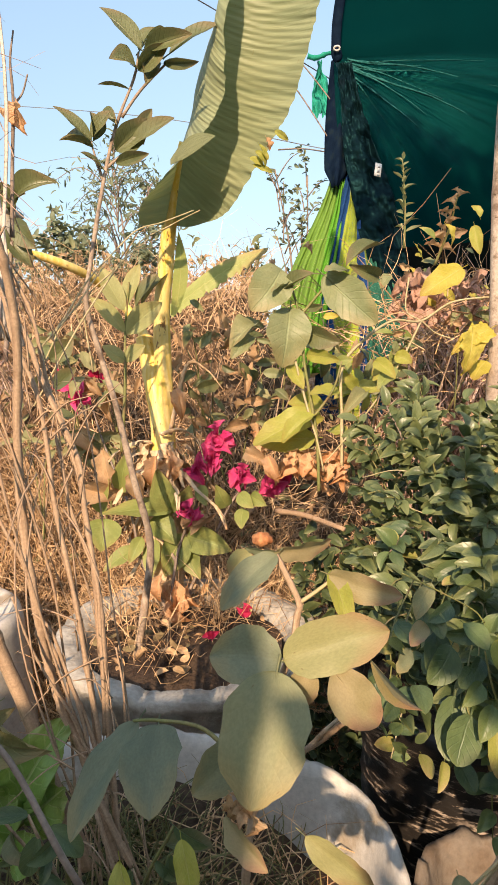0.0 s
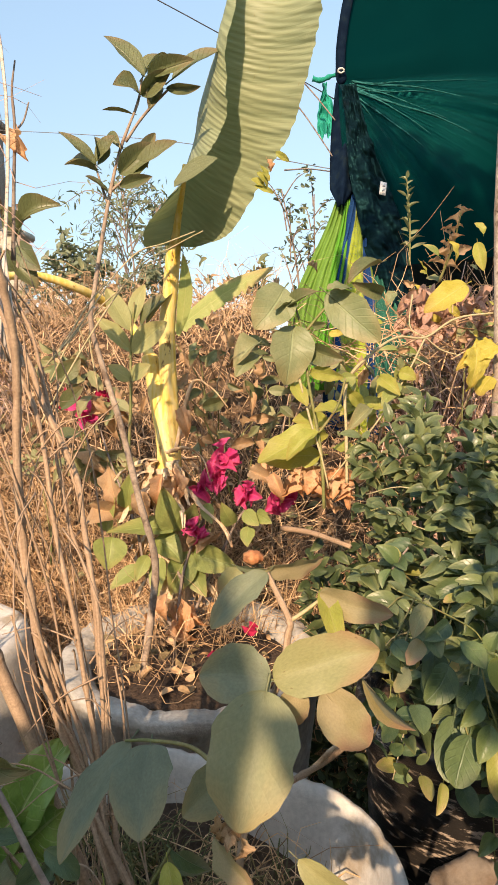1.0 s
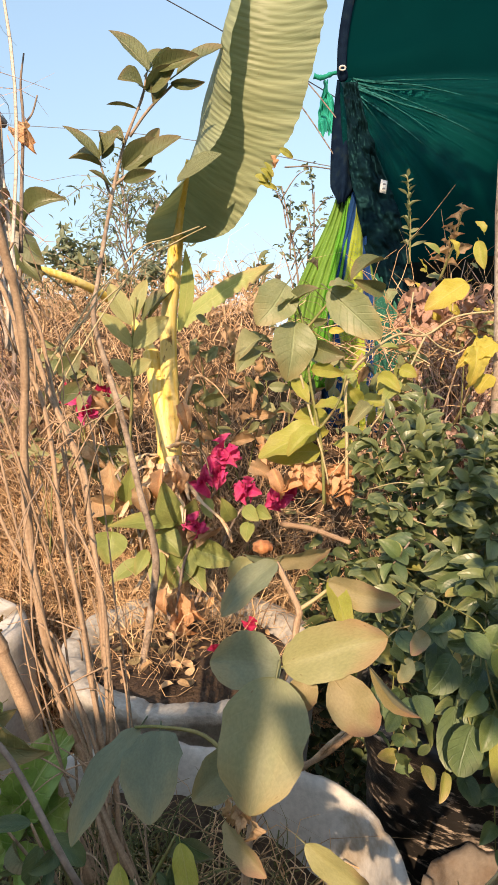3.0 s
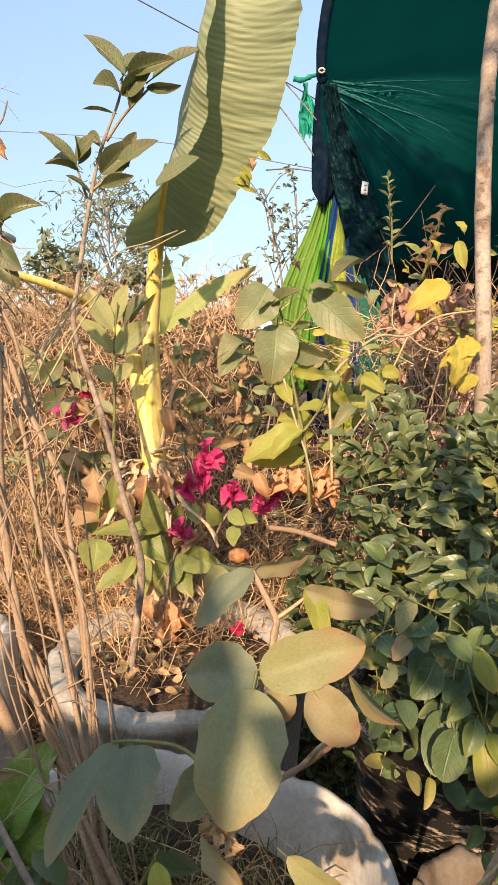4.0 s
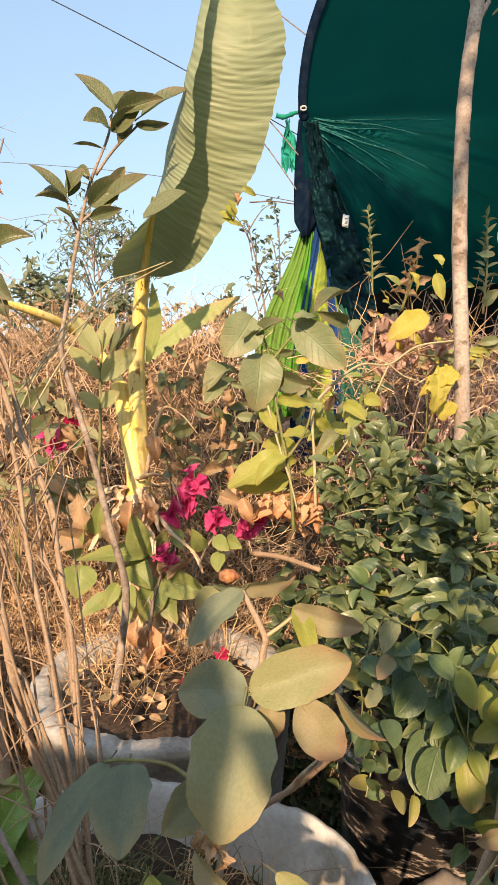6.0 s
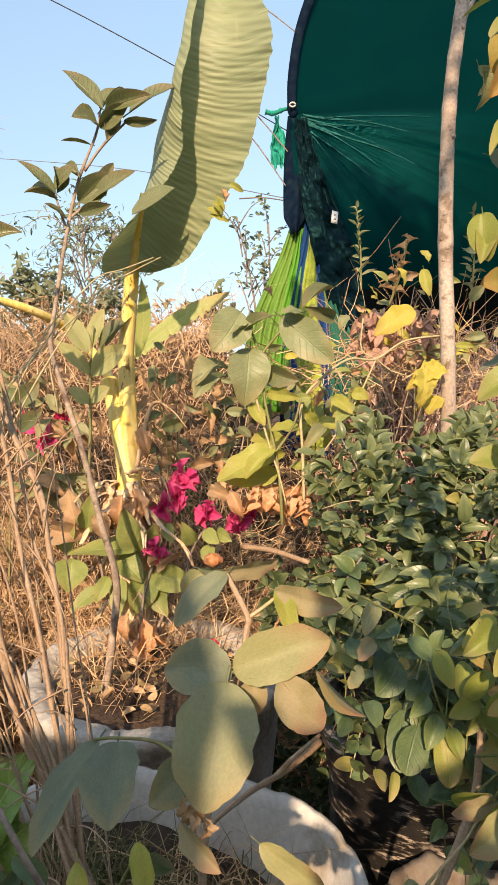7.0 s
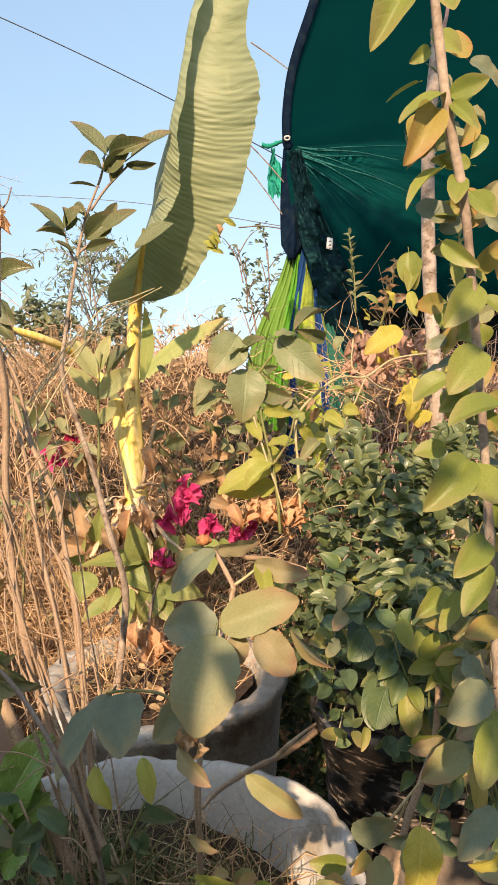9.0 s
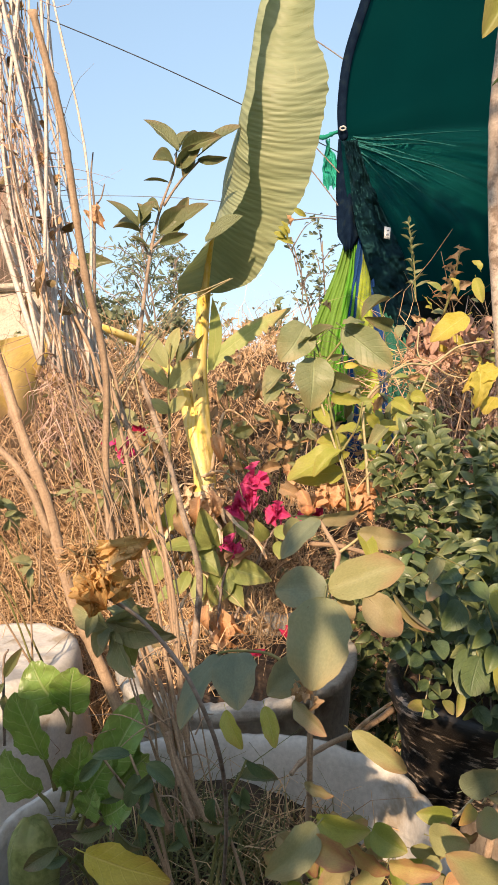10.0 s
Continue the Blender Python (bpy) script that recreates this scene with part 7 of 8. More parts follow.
part("twig", stem([(0.029, 0.350, 0.944), (0.040, 0.354, 0.950), (0.051, 0.358, 0.957)], 0.0014, 0.001, sides=6), PALE_VINE, rose)
leaf(rose, "rose_grey", (0.018, 0.325, 0.921), (-0.023, 0.326, 0.924), 0.032, 5, variant=1)
leaf(rose, "rose_yellow", (0.019, 0.325, 0.922), (0.076, 0.318, 0.943), 0.030, -5, variant=1)
leaf(rose, "rose", (0.015, 0.318, 0.919), (0.000, 0.275, 0.868), 0.045, 5, variant=1)
leaf(rose, "rose_tan", (0.045, 0.316, 0.921), (0.070, 0.308, 0.891), 0.025, 0, variant=1)
leaf(rose, "rose_tan", (0.032, 0.332, 0.914), (0.030, 0.326, 0.892), 0.017, 0, variant=1)
leaf(rose, "lance_dry", (0.070, 0.345, 0.912), (0.103, 0.345, 0.875), 0.0060, 40, variant=1)
leaf(rose, "rose_tan", (0.015, 0.365, 0.970), (0.055, 0.388, 0.967), 0.014, 45, variant=1)
leaf(rose, "rose_grey", (0.016, 0.362, 0.969), (-0.017, 0.339, 0.945), 0.018, 20, variant=1)
leaf(rose, "rose_yellow", (0.000, 0.370, 0.968), (-0.012, 0.362, 0.956), 0.015, 0, variant=1)
leaf(rose, "rose_grey", (-0.002, 0.366, 0.972), (0.018, 0.360, 0.970), 0.008, 60, variant=1)
leaf(rose, "rose_tan", (0.047, 0.356, 0.959), (0.084, 0.330, 0.955), 0.017, 25, variant=1)
leaf(rose, "broad_yellow", (0.050, 0.364, 0.958), (0.056, 0.320, 0.941), 0.0125, 0, variant=1)
leaf(rose, "rose_grey", (-0.070, 0.365, 0.858), (-0.098, 0.300, 0.832), 0.022, 30, variant=1)
leaf(rose, "rose_grey", (-0.055, 0.355, 0.863), (-0.053, 0.300, 0.846), 0.034, 0, variant=1)
leaf(rose, "rose_grey", (-0.002, 0.342, 0.858), (-0.030, 0.312, 0.848), 0.027, -10, variant=1)
part("twig", stem([(-0.001, 0.330, 0.850), (-0.027, 0.352, 0.862), (-0.055, 0.358, 0.864), (-0.072, 0.364, 0.860)], 0.0016, 0.0010, sides=6), GREEN_STEM, rose)
spent = random.Random(71)
for k in range(9):
    c = Vector((-0.006, 0.290, 0.864)) + Vector((spent.gauss(0, 0.004), spent.gauss(0, 0.003), spent.gauss(0, 0.003)))
    d = Vector((spent.gauss(0, 1), spent.uniform(-0.8, 0.1), spent.gauss(-0.4, 0.7))).normalized() * spent.uniform(0.008, 0.014)
    leaf(rose, "dry", c, c + d, d.length * 0.6, spent.uniform(-70, 70), name="spent_petal", label="shrivelled pinkish brown petal")
bm = bmesh.new()
bmesh.ops.create_icosphere(bm, subdivisions=3, radius=0.006)
bud = Vector((0.008, 0.372, 0.975))
for v in bm.verts:
    v.co = Vector((v.co.x, v.co.y, v.co.z * 0.7)) * (1 + 0.3 * noise.noise(v.co * 400)) + bud
part("bud", bm, surface("withered_orange", (0.52, 0.20, 0.08), (0.62, 0.30, 0.13), 60, 300, 0.8, 0.5, 0.001, (0.36, 0.14, 0.06), 60), rose, "withered orange bud")
# pale cut branch lying over the rim
cut = empty("cut_branch", (0.089, 0.765, 0.544), "dry cut branch with pale split end over the planter", "branch")
part("branch", stem([(-0.015, 0.575, 0.622), (0.000, 0.600, 0.623), (0.040, 0.670, 0.604), (0.085, 0.740, 0.580), (0.125, 0.800, 0.566), (0.150, 0.838, 0.560)], 0.0026, 0.0050, sides=8, wobble=0.2), STALK, cut)
part("branch", stem([(0.078, 0.730, 0.584), (0.105, 0.768, 0.584), (0.160, 0.845, 0.574)], 0.0034, 0.0022, sides=7, wobble=0.2), SHEATH, cut, "pale split end")
# the lower leaves along the bottom of the rose
for kind, base, tip, w, b in (("rose_yellow", (0.033, 0.330, 0.808), (0.074, 0.320, 0.777), 0.020, 10), ("rose", (-0.002, 0.229, 0.804), (-0.034, 0.206, 0.786), 0.026, 0), ("vine", (-0.001, 0.248, 0.795), (0.031, 0.230, 0.796), 0.024, 20), ("rose_brown", (-0.004, 0.228, 0.797), (0.018, 0.209, 0.790), 0.020, 15),
                              ("vine", (0.035, 0.249, 0.786), (0.053, 0.230, 0.784), 0.022, 0), ("rose_brown", (0.020, 0.248, 0.775), (0.042, 0.228, 0.771), 0.018, 30), ("rose_brown", (0.042, 0.229, 0.778), (0.069, 0.210, 0.783), 0.016, 20), ("rose_yellow", (0.102, 0.192, 0.792), (0.065, 0.173, 0.824), 0.024, 0)):
    leaf(rose, kind, base, tip, w * 0.85, b)
for kind, base, tip, w, b in (("rose_yellow", (0.072, 0.250, 0.780), (0.092, 0.231, 0.786), 0.024, 10), ("broad_yellow", (-0.032, 0.266, 0.863), (-0.026, 0.252, 0.841), 0.014, 0), ("broad_yellow", (-0.056, 0.243, 0.873), (-0.047, 0.228, 0.853), 0.013, 20), ("rose_tan", (-0.012, 0.293, 0.853), (0.008, 0.272, 0.835), 0.014, 30),
                              ("yellow", (-0.153, 0.241, 0.780), (-0.095, 0.223, 0.769), 0.032, 10), ("rose_tan", (-0.007, 0.288, 0.793), (0.012, 0.269, 0.796), 0.012, 20), ("rose_grey", (0.103, 0.282, 0.789), (0.125, 0.265, 0.812), 0.024, 0)):
    leaf(rose, kind, base, tip, w * 0.85, b)
foot = random.Random(88)
for k in range(30):
    c = Vector((-0.036, 0.244, 0.762)).lerp(Vector((0.101, 0.250, 0.760)), foot.random()) + Vector((0, foot.uniform(-0.02, 0.05), foot.uniform(-0.012, 0.014)))
    d = Vector((foot.gauss(0, 1), foot.uniform(-0.6, 0.1), foot.gauss(-0.3, 0.6))).normalized() * foot.uniform(0.014, 0.030)
    leaf(rose, foot.choice(("rose_brown", "rose_brown", "rose_yellow", "vine", "vine", "rose_tan")), c, c + d, d.length * foot.uniform(0.5, 0.7), foot.uniform(-50, 50))

# ---------------------------------------------------------------- near vine at the right
vine = empty("tall_shrub", (0.214, 0.327, 0.743), "tall shrub with yellowing leaves on a brown stem close by", "shrub")
part("stem", stem([(0.225, 0.325, 0.717), (0.215, 0.317, 0.878), (0.205, 0.310, 1.041), (0.193, 0.298, 1.147), (0.186, 0.292, 1.203), (0.174, 0.287, 1.260), (0.169, 0.292, 1.327), (0.166, 0.296, 1.380)], 0.0030, 0.0030, sides=9, wobble=0.14), PALE_TWIG, vine)
shade_small = random.Random(55)
for kind, base, tip, w, b in (("vine", (0.154, 0.274, 1.335), (0.109, 0.250, 1.272), 0.032, 10), ("vine", (0.172, 0.288, 1.269), (0.127, 0.257, 1.236), 0.022, 25), ("vine_orange", (0.167, 0.287, 1.260), (0.139, 0.265, 1.212), 0.028, -10), ("vine", (0.176, 0.288, 1.268), (0.200, 0.267, 1.271), 0.018, 30),
                              ("vine", (0.177, 0.287, 1.263), (0.190, 0.265, 1.236), 0.014, 20), ("vine", (0.172, 0.295, 1.225), (0.134, 0.273, 1.192), 0.013, 40), ("vine", (0.183, 0.294, 1.221), (0.173, 0.272, 1.193), 0.018, 0), ("vine", (0.195, 0.303, 1.213), (0.206, 0.280, 1.187), 0.020, 10)):
    leaf(vine, kind, base, Vector(base).lerp(Vector(tip), 0.78), w * 0.76, b)
for kind, base, tip, w, b in (("vine", (0.175, 0.301, 1.181), (0.196, 0.278, 1.155), 0.016, 50), ("vine", (0.197, 0.298, 1.152), (0.163, 0.277, 1.117), 0.030, -15), ("vine", (0.193, 0.285, 1.109), (0.160, 0.264, 1.076), 0.032, 0), ("vine", (0.201, 0.272, 1.074), (0.147, 0.243, 1.067), 0.026, 35),
                              ("vine", (0.178, 0.270, 1.041), (0.135, 0.240, 1.009), 0.032, 10), ("vine", (0.179, 0.270, 1.038), (0.189, 0.238, 1.012), 0.032, -10), ("vine", (0.175, 0.311, 1.317), (0.189, 0.289, 1.291), 0.018, 20), ("vine_orange", (0.182, 0.310, 1.306), (0.205, 0.310, 1.312), 0.030, 0)):
    leaf(vine, kind, base, Vector(base).lerp(Vector(tip), 0.78), w * 0.76, b)
for kind, base, tip, w, b in (("vine", (0.180, 0.314, 1.353), (0.184, 0.291, 1.316), 0.026, 0), ("vine_orange", (0.169, 0.308, 1.266), (0.162, 0.305, 1.229), 0.030, 20), ("vine_orange", (0.195, 0.312, 1.205), (0.201, 0.314, 1.227), 0.016, 0), ("vine", (0.208, 0.315, 1.115), (0.194, 0.307, 1.133), 0.022, 0),
                              ("vine", (0.196, 0.286, 0.985), (0.159, 0.255, 0.966), 0.026, 0), ("vine", (0.197, 0.285, 0.970), (0.166, 0.263, 0.934), 0.022, 20), ("vine", (0.164, 0.321, 1.174), (0.148, 0.300, 1.148), 0.016, 30), ("vine", (0.198, 0.277, 0.874), (0.167, 0.237, 0.852), 0.028, 0)):
    leaf(vine, kind, base, Vector(base).lerp(Vector(tip), 0.78), w * 0.76, b)
for kind, base, tip, w, b in (("rose_yellow", (0.138, 0.254, 0.808), (0.128, 0.233, 0.787), 0.030, 0), ("vine", (0.203, 0.352, 0.804), (0.164, 0.332, 0.788), 0.032, 0), ("vine", (0.169, 0.373, 0.799), (0.194, 0.353, 0.817), 0.022, 20), ("rose_grey", (0.195, 0.278, 0.889), (0.160, 0.260, 0.892), 0.030, 10),
                              ("vine_orange", (0.203, 0.403, 0.820), (0.224, 0.372, 0.810), 0.030, 0), ("rose_yellow", (0.176, 0.252, 0.797), (0.181, 0.231, 0.788), 0.024, 0), ("vine", (0.188, 0.358, 0.870), (0.203, 0.339, 0.899), 0.022, 0), ("rose_yellow", (0.124, 0.273, 0.778), (0.101, 0.253, 0.775), 0.024, 0)):
    leaf(vine, kind, base, Vector(base).lerp(Vector(tip), 0.78), w * 0.76, b)
part("twine", stem([(0.113, 0.36, 0.709), (0.133, 0.36, 0.73), (0.157, 0.36, 0.759), (0.175, 0.36, 0.781), (0.191, 0.36, 0.811)], 0.0013, 0.0010, sides=5, wobble=0.1), PALE_VINE, vine, "pale frayed twine")
part("twine", stem([(0.144, 0.37, 0.719), (0.156, 0.365, 0.745), (0.16, 0.36, 0.76)], 0.0009, 0.0012, sides=5), PALE_VINE, vine, "pale frayed twine")
part("twig", stem([(0.150, 0.382, 0.660), (0.163, 0.38, 0.722), (0.17, 0.38, 0.743), (0.177, 0.38, 0.761), (0.190, 0.388, 0.785), (0.198, 0.398, 0.812), (0.2, 0.4, 0.835)], 0.0034, 0.0028, sides=8, wobble=0.12), STALK, vine)
part("twig", stem([(0.166, 0.42, 0.877), (0.172, 0.417, 0.851), (0.18, 0.413, 0.831), (0.186, 0.41, 0.825)], 0.0007, 0.0010, sides=5), GREEN_STEM, vine)
part("twig", stem([(0.115, 0.46, 0.919), (0.139, 0.46, 0.907), (0.17, 0.46, 0.89), (0.18, 0.46, 0.879)], 0.0007, 0.0006, sides=5), GREEN_STEM, vine)
for k in range(104):
    q = shade_small.random()
    c = Vector((0.224, 0.334, 0.848)).lerp(Vector((0.183, 0.322, 1.322)), q) + Vector((shade_small.gauss(0.006, 0.020), shade_small.uniform(-0.012, 0.05), 0))
    d = Vector((shade_small.gauss(0, 1), shade_small.uniform(-0.5, 0.2), shade_small.gauss(-0.4, 0.5))).normalized() * shade_small.uniform(0.016, 0.032)
    leaf(vine, shade_small.choice(("vine", "vine", "dull", "vine_orange", "rose_grey")), c, c + d, d.length * shade_small.uniform(0.5, 0.65), shade_small.uniform(-50, 50))
for kind, base, tip, w in (
        ("hedge", (0.149, 0.440, 0.870), (0.129, 0.420, 0.851), 0.024), ("hedge_light", (0.157, 0.440, 0.888), (0.169, 0.420, 0.878), 0.016), ("hedge", (0.134, 0.460, 0.890), (0.144, 0.440, 0.876), 0.014), ("hedge", (0.169, 0.450, 0.845), (0.154, 0.430, 0.843), 0.014),
        ("hedge_light", (0.173, 0.440, 0.840), (0.155, 0.420, 0.834), 0.014), ("vine", (0.175, 0.420, 0.886), (0.178, 0.400, 0.865), 0.015), ("vine", (0.195, 0.420, 0.876), (0.184, 0.400, 0.858), 0.020), ("vine", (0.198, 0.400, 0.857), (0.169, 0.380, 0.856), 0.015),
        ("vine", (0.199, 0.400, 0.850), (0.206, 0.380, 0.831), 0.016), ("vine", (0.201, 0.410, 0.850), (0.188, 0.390, 0.834), 0.012), ("vine", (0.200, 0.400, 0.864), (0.212, 0.380, 0.858), 0.015), ("vine", (0.198, 0.380, 0.922), (0.172, 0.360, 0.910), 0.018),
        ("vine", (0.205, 0.360, 0.928), (0.182, 0.340, 0.904), 0.014), ("vine_orange", (0.186, 0.390, 0.897), (0.192, 0.370, 0.894), 0.010), ("vine", (0.196, 0.400, 0.878), (0.198, 0.380, 0.873), 0.013), ("shoot", (0.199, 0.340, 0.943), (0.216, 0.320, 0.932), 0.011),
        ("rose_yellow", (0.222, 0.380, 0.871), (0.187, 0.360, 0.883), 0.014), ("rose_tan", (0.219, 0.370, 0.871), (0.199, 0.350, 0.858), 0.019), ("rose_tan", (0.218, 0.360, 0.880), (0.226, 0.340, 0.863), 0.018), ("vine_orange", (0.209, 0.300, 0.924), (0.179, 0.280, 0.924), 0.017),
        ("rose_yellow", (0.220, 0.370, 0.891), (0.196, 0.350, 0.896), 0.011), ("hedge_light", (0.174, 0.420, 0.835), (0.161, 0.400, 0.819), 0.016), ("hedge_yellow", (0.175, 0.410, 0.825), (0.174, 0.390, 0.794), 0.020), ("hedge", (0.163, 0.430, 0.821), (0.148, 0.410, 0.793), 0.028),
        ("vine", (0.180, 0.410, 0.830), (0.183, 0.390, 0.817), 0.013), ("rose_grey", (0.175, 0.235, 0.910), (0.145, 0.215, 0.903), 0.022), ("rose_tan", (0.218, 0.360, 0.821), (0.195, 0.340, 0.822), 0.017), ("vine", (0.218, 0.350, 0.837), (0.222, 0.330, 0.835), 0.012),
        ("rose_tan", (0.193, 0.360, 0.805), (0.158, 0.340, 0.813), 0.014), ("rose_yellow", (0.199, 0.330, 0.818), (0.158, 0.310, 0.808), 0.023), ("rose_grey", (0.203, 0.340, 0.816), (0.204, 0.320, 0.819), 0.010), ("vine", (0.163, 0.200, 0.910), (0.149, 0.180, 0.885), 0.017),
        ("vine_orange", (0.189, 0.300, 0.825), (0.188, 0.280, 0.795), 0.012), ("vine", (0.205, 0.300, 0.794), (0.194, 0.280, 0.796), 0.009), ("yellow", (0.126, 0.210, 0.847), (0.118, 0.190, 0.817), 0.022), ("dull", (0.135, 0.360, 0.753), (0.137, 0.340, 0.745), 0.015),
        ("rose_grey", (0.163, 0.330, 0.753), (0.132, 0.310, 0.763), 0.013), ("rose_grey", (0.164, 0.200, 0.861), (0.137, 0.180, 0.849), 0.015), ("vine_orange", (0.115, 0.300, 0.765), (0.101, 0.280, 0.766), 0.010), ("yellow", (0.173, 0.220, 0.820), (0.153, 0.200, 0.827), 0.009),
        ("dull", (0.141, 0.470, 0.907), (0.125, 0.450, 0.886), 0.015), ("hedge", (0.115, 0.470, 0.874), (0.127, 0.450, 0.868), 0.015), ("rose_grey", (0.127, 0.470, 0.852), (0.113, 0.450, 0.843), 0.012), ("rose_tan", (0.132, 0.450, 0.883), (0.117, 0.430, 0.876), 0.013),
        ("hedge_yellow", (0.142, 0.420, 0.790), (0.134, 0.400, 0.780), 0.009), ("vine", (0.184, 0.400, 0.736), (0.189, 0.380, 0.737), 0.009), ("hedge", (0.206, 0.400, 0.744), (0.192, 0.380, 0.739), 0.017), ("hedge", (0.198, 0.400, 0.720), (0.200, 0.380, 0.710), 0.015)):
    leaf(vine, kind, base, tip, w, shade_small.uniform(-22, 22))
for k in range(26):
    c = Vector((0.234, 0.470, 0.890)).lerp(Vector((0.205, 0.430, 0.730)), shade_small.random()) + Vector((shade_small.uniform(-0.035, 0.05), shade_small.uniform(-0.02, 0.05), 0))
    d = Vector((shade_small.gauss(0, 1), shade_small.uniform(-0.5, 0.2), shade_small.gauss(-0.5, 0.5))).normalized() * shade_small.uniform(0.018, 0.034)
    leaf(vine, shade_small.choice(("vine", "hedge_light", "hedge", "dull")), c, c + d, d.length * shade_small.uniform(0.5, 0.65), shade_small.uniform(-50, 50))
for k in range(9):
    a = Vector((0.232, 0.352, 0.816)) + Vector((0, 0, 0.02 * k - 0.08))
    e = Vector((0.205, 0.420, 0.908)).lerp(Vector((0.174, 0.348, 0.739)), k / 8)
    part("twig", stem([a, a.lerp(e, 0.5) + Vector((0, 0, 0.012)), e], 0.0016, 0.0008, sides=5, steps=4), GREEN_STEM, vine)
# its unseen crown, added beside and behind the camera to throw dappled shade
shade = random.Random(77)
for k in range(80):
    c = Vector((shade.uniform(0.03, 0.66), shade.uniform(-0.74, -0.45), shade.uniform(1.22, 1.72)))
    d = Vector((shade.gauss(0, 1), shade.gauss(0, 1), shade.gauss(-0.3, 0.6))).normalized() * shade.uniform(0.045, 0.07)
    leaf(vine, "vine", c, c + d, d.length * 0.6, shade.uniform(-60, 60), face=(0.2, -0.8, 0.5))
for k in range(112):
    c = Vector((shade.uniform(-0.42, -0.20) if k < 60 else shade.uniform(-0.20, 0.10), shade.uniform(-0.74, -0.5), shade.uniform(1.16, 1.40))) if k < 92 else Vector((shade.uniform(0.05, 0.55), shade.uniform(-0.74, -0.5), shade.uniform(1.20, 1.52)))
    d = Vector((shade.gauss(0, 1), shade.gauss(0, 1), shade.gauss(-0.3, 0.6))).normalized() * shade.uniform(0.04, 0.06)
    leaf(vine, "vine", c, c + d, d.length * 0.6, shade.uniform(-60, 60), face=(0.2, -0.8, 0.5))
for k in range(24):
    c = Vector((shade.uniform(-0.10, 0.05), shade.uniform(-0.74, -0.5), shade.uniform(1.34, 1.60)))
    d = Vector((shade.gauss(0, 1), shade.gauss(0, 1), shade.gauss(-0.3, 0.6))).normalized() * shade.uniform(0.04, 0.065)
    leaf(vine, "vine", c, c + d, d.length * 0.6, shade.uniform(-60, 60), face=(0.2, -0.8, 0.5))
for k in range(6):
    a = Vector((0.45, -0.45, 0.0))
    e = Vector((shade.uniform(0.0, 0.5), shade.uniform(-0.7, -0.42), shade.uniform(1.3, 1.65)))
    part("branch", stem([a, a.lerp(e, 0.5) + Vector((0.03, 0, 0.1)), e], 0.005, 0.002, sides=6), TWIG, vine)

# unseen taller tree behind the wall, added to shade the net's foot
tree = empty("unseen_shade_tree", (1.5, -1.25, 0.0), "unseen leafy tree added to shade the lower net", "tree")
part("trunk", stem([(1.5, -1.25, -0.1), (1.46, -1.25, 1.6), (1.3, -1.2, 2.7), (1.1, -1.15, 3.2)], 0.07, 0.03, sides=10, wobble=0.1), TWIG, tree)
tree_rng = np.random.default_rng(14)
for k in range(7):
    e = Vector((0.0 + 0.16 * k, -1.0 - 0.06 * (k % 3), 3.25 + 0.06 * (k % 4)))
    part("limb", stem([(1.3, -1.2, 2.7), Vector((1.2, -1.15, 3.0)).lerp(e, 0.4), e], 0.016, 0.005, sides=6), TWIG, tree)
c = np.column_stack([tree_rng.uniform(-0.12, 1.5, 1500), tree_rng.uniform(-1.2, -0.9, 1500), tree_rng.uniform(3.02, 3.72, 1500)])
# higher leaves added along a slant to darken the net below its knot
high = np.column_stack([tree_rng.uniform(-0.36, 0.70, 1100), tree_rng.uniform(-1.2, -0.9, 1100), tree_rng.uniform(3.65, 4.62, 1100)])
high = high[high[:, 2] < 4.66 - 0.9 * (high[:, 0] + 0.40)]
c = np.vstack([c, high])
part("crown", flakes(c, tree_rng.uniform(0.05, 0.10, len(c)), tree_rng, slim=0.5, flat=0.8), FAR_LEAF, tree, smooth=False)

# ---------------------------------------------------------------- dense small-leaved shrub
shrub = empty("leafy_shrub", (0.312, 0.865, 0.57), "dense shrub with small dull green leaves in a grow bag", "shrub")


def shrub_top(x, y):
    return 0.860 + 0.135 * smooth(0.66, 1.06, y) - 0.015 * smooth(0.40, 0.60, x) - 0.07 * max(0.0, (0.30 - x) / 0.2) ** 2 + 0.04 * noise.noise(Vector((x * 7, y * 7, 4)))


hr = random.Random(61)
outer, twigs, count = [], bmesh.new(), 0
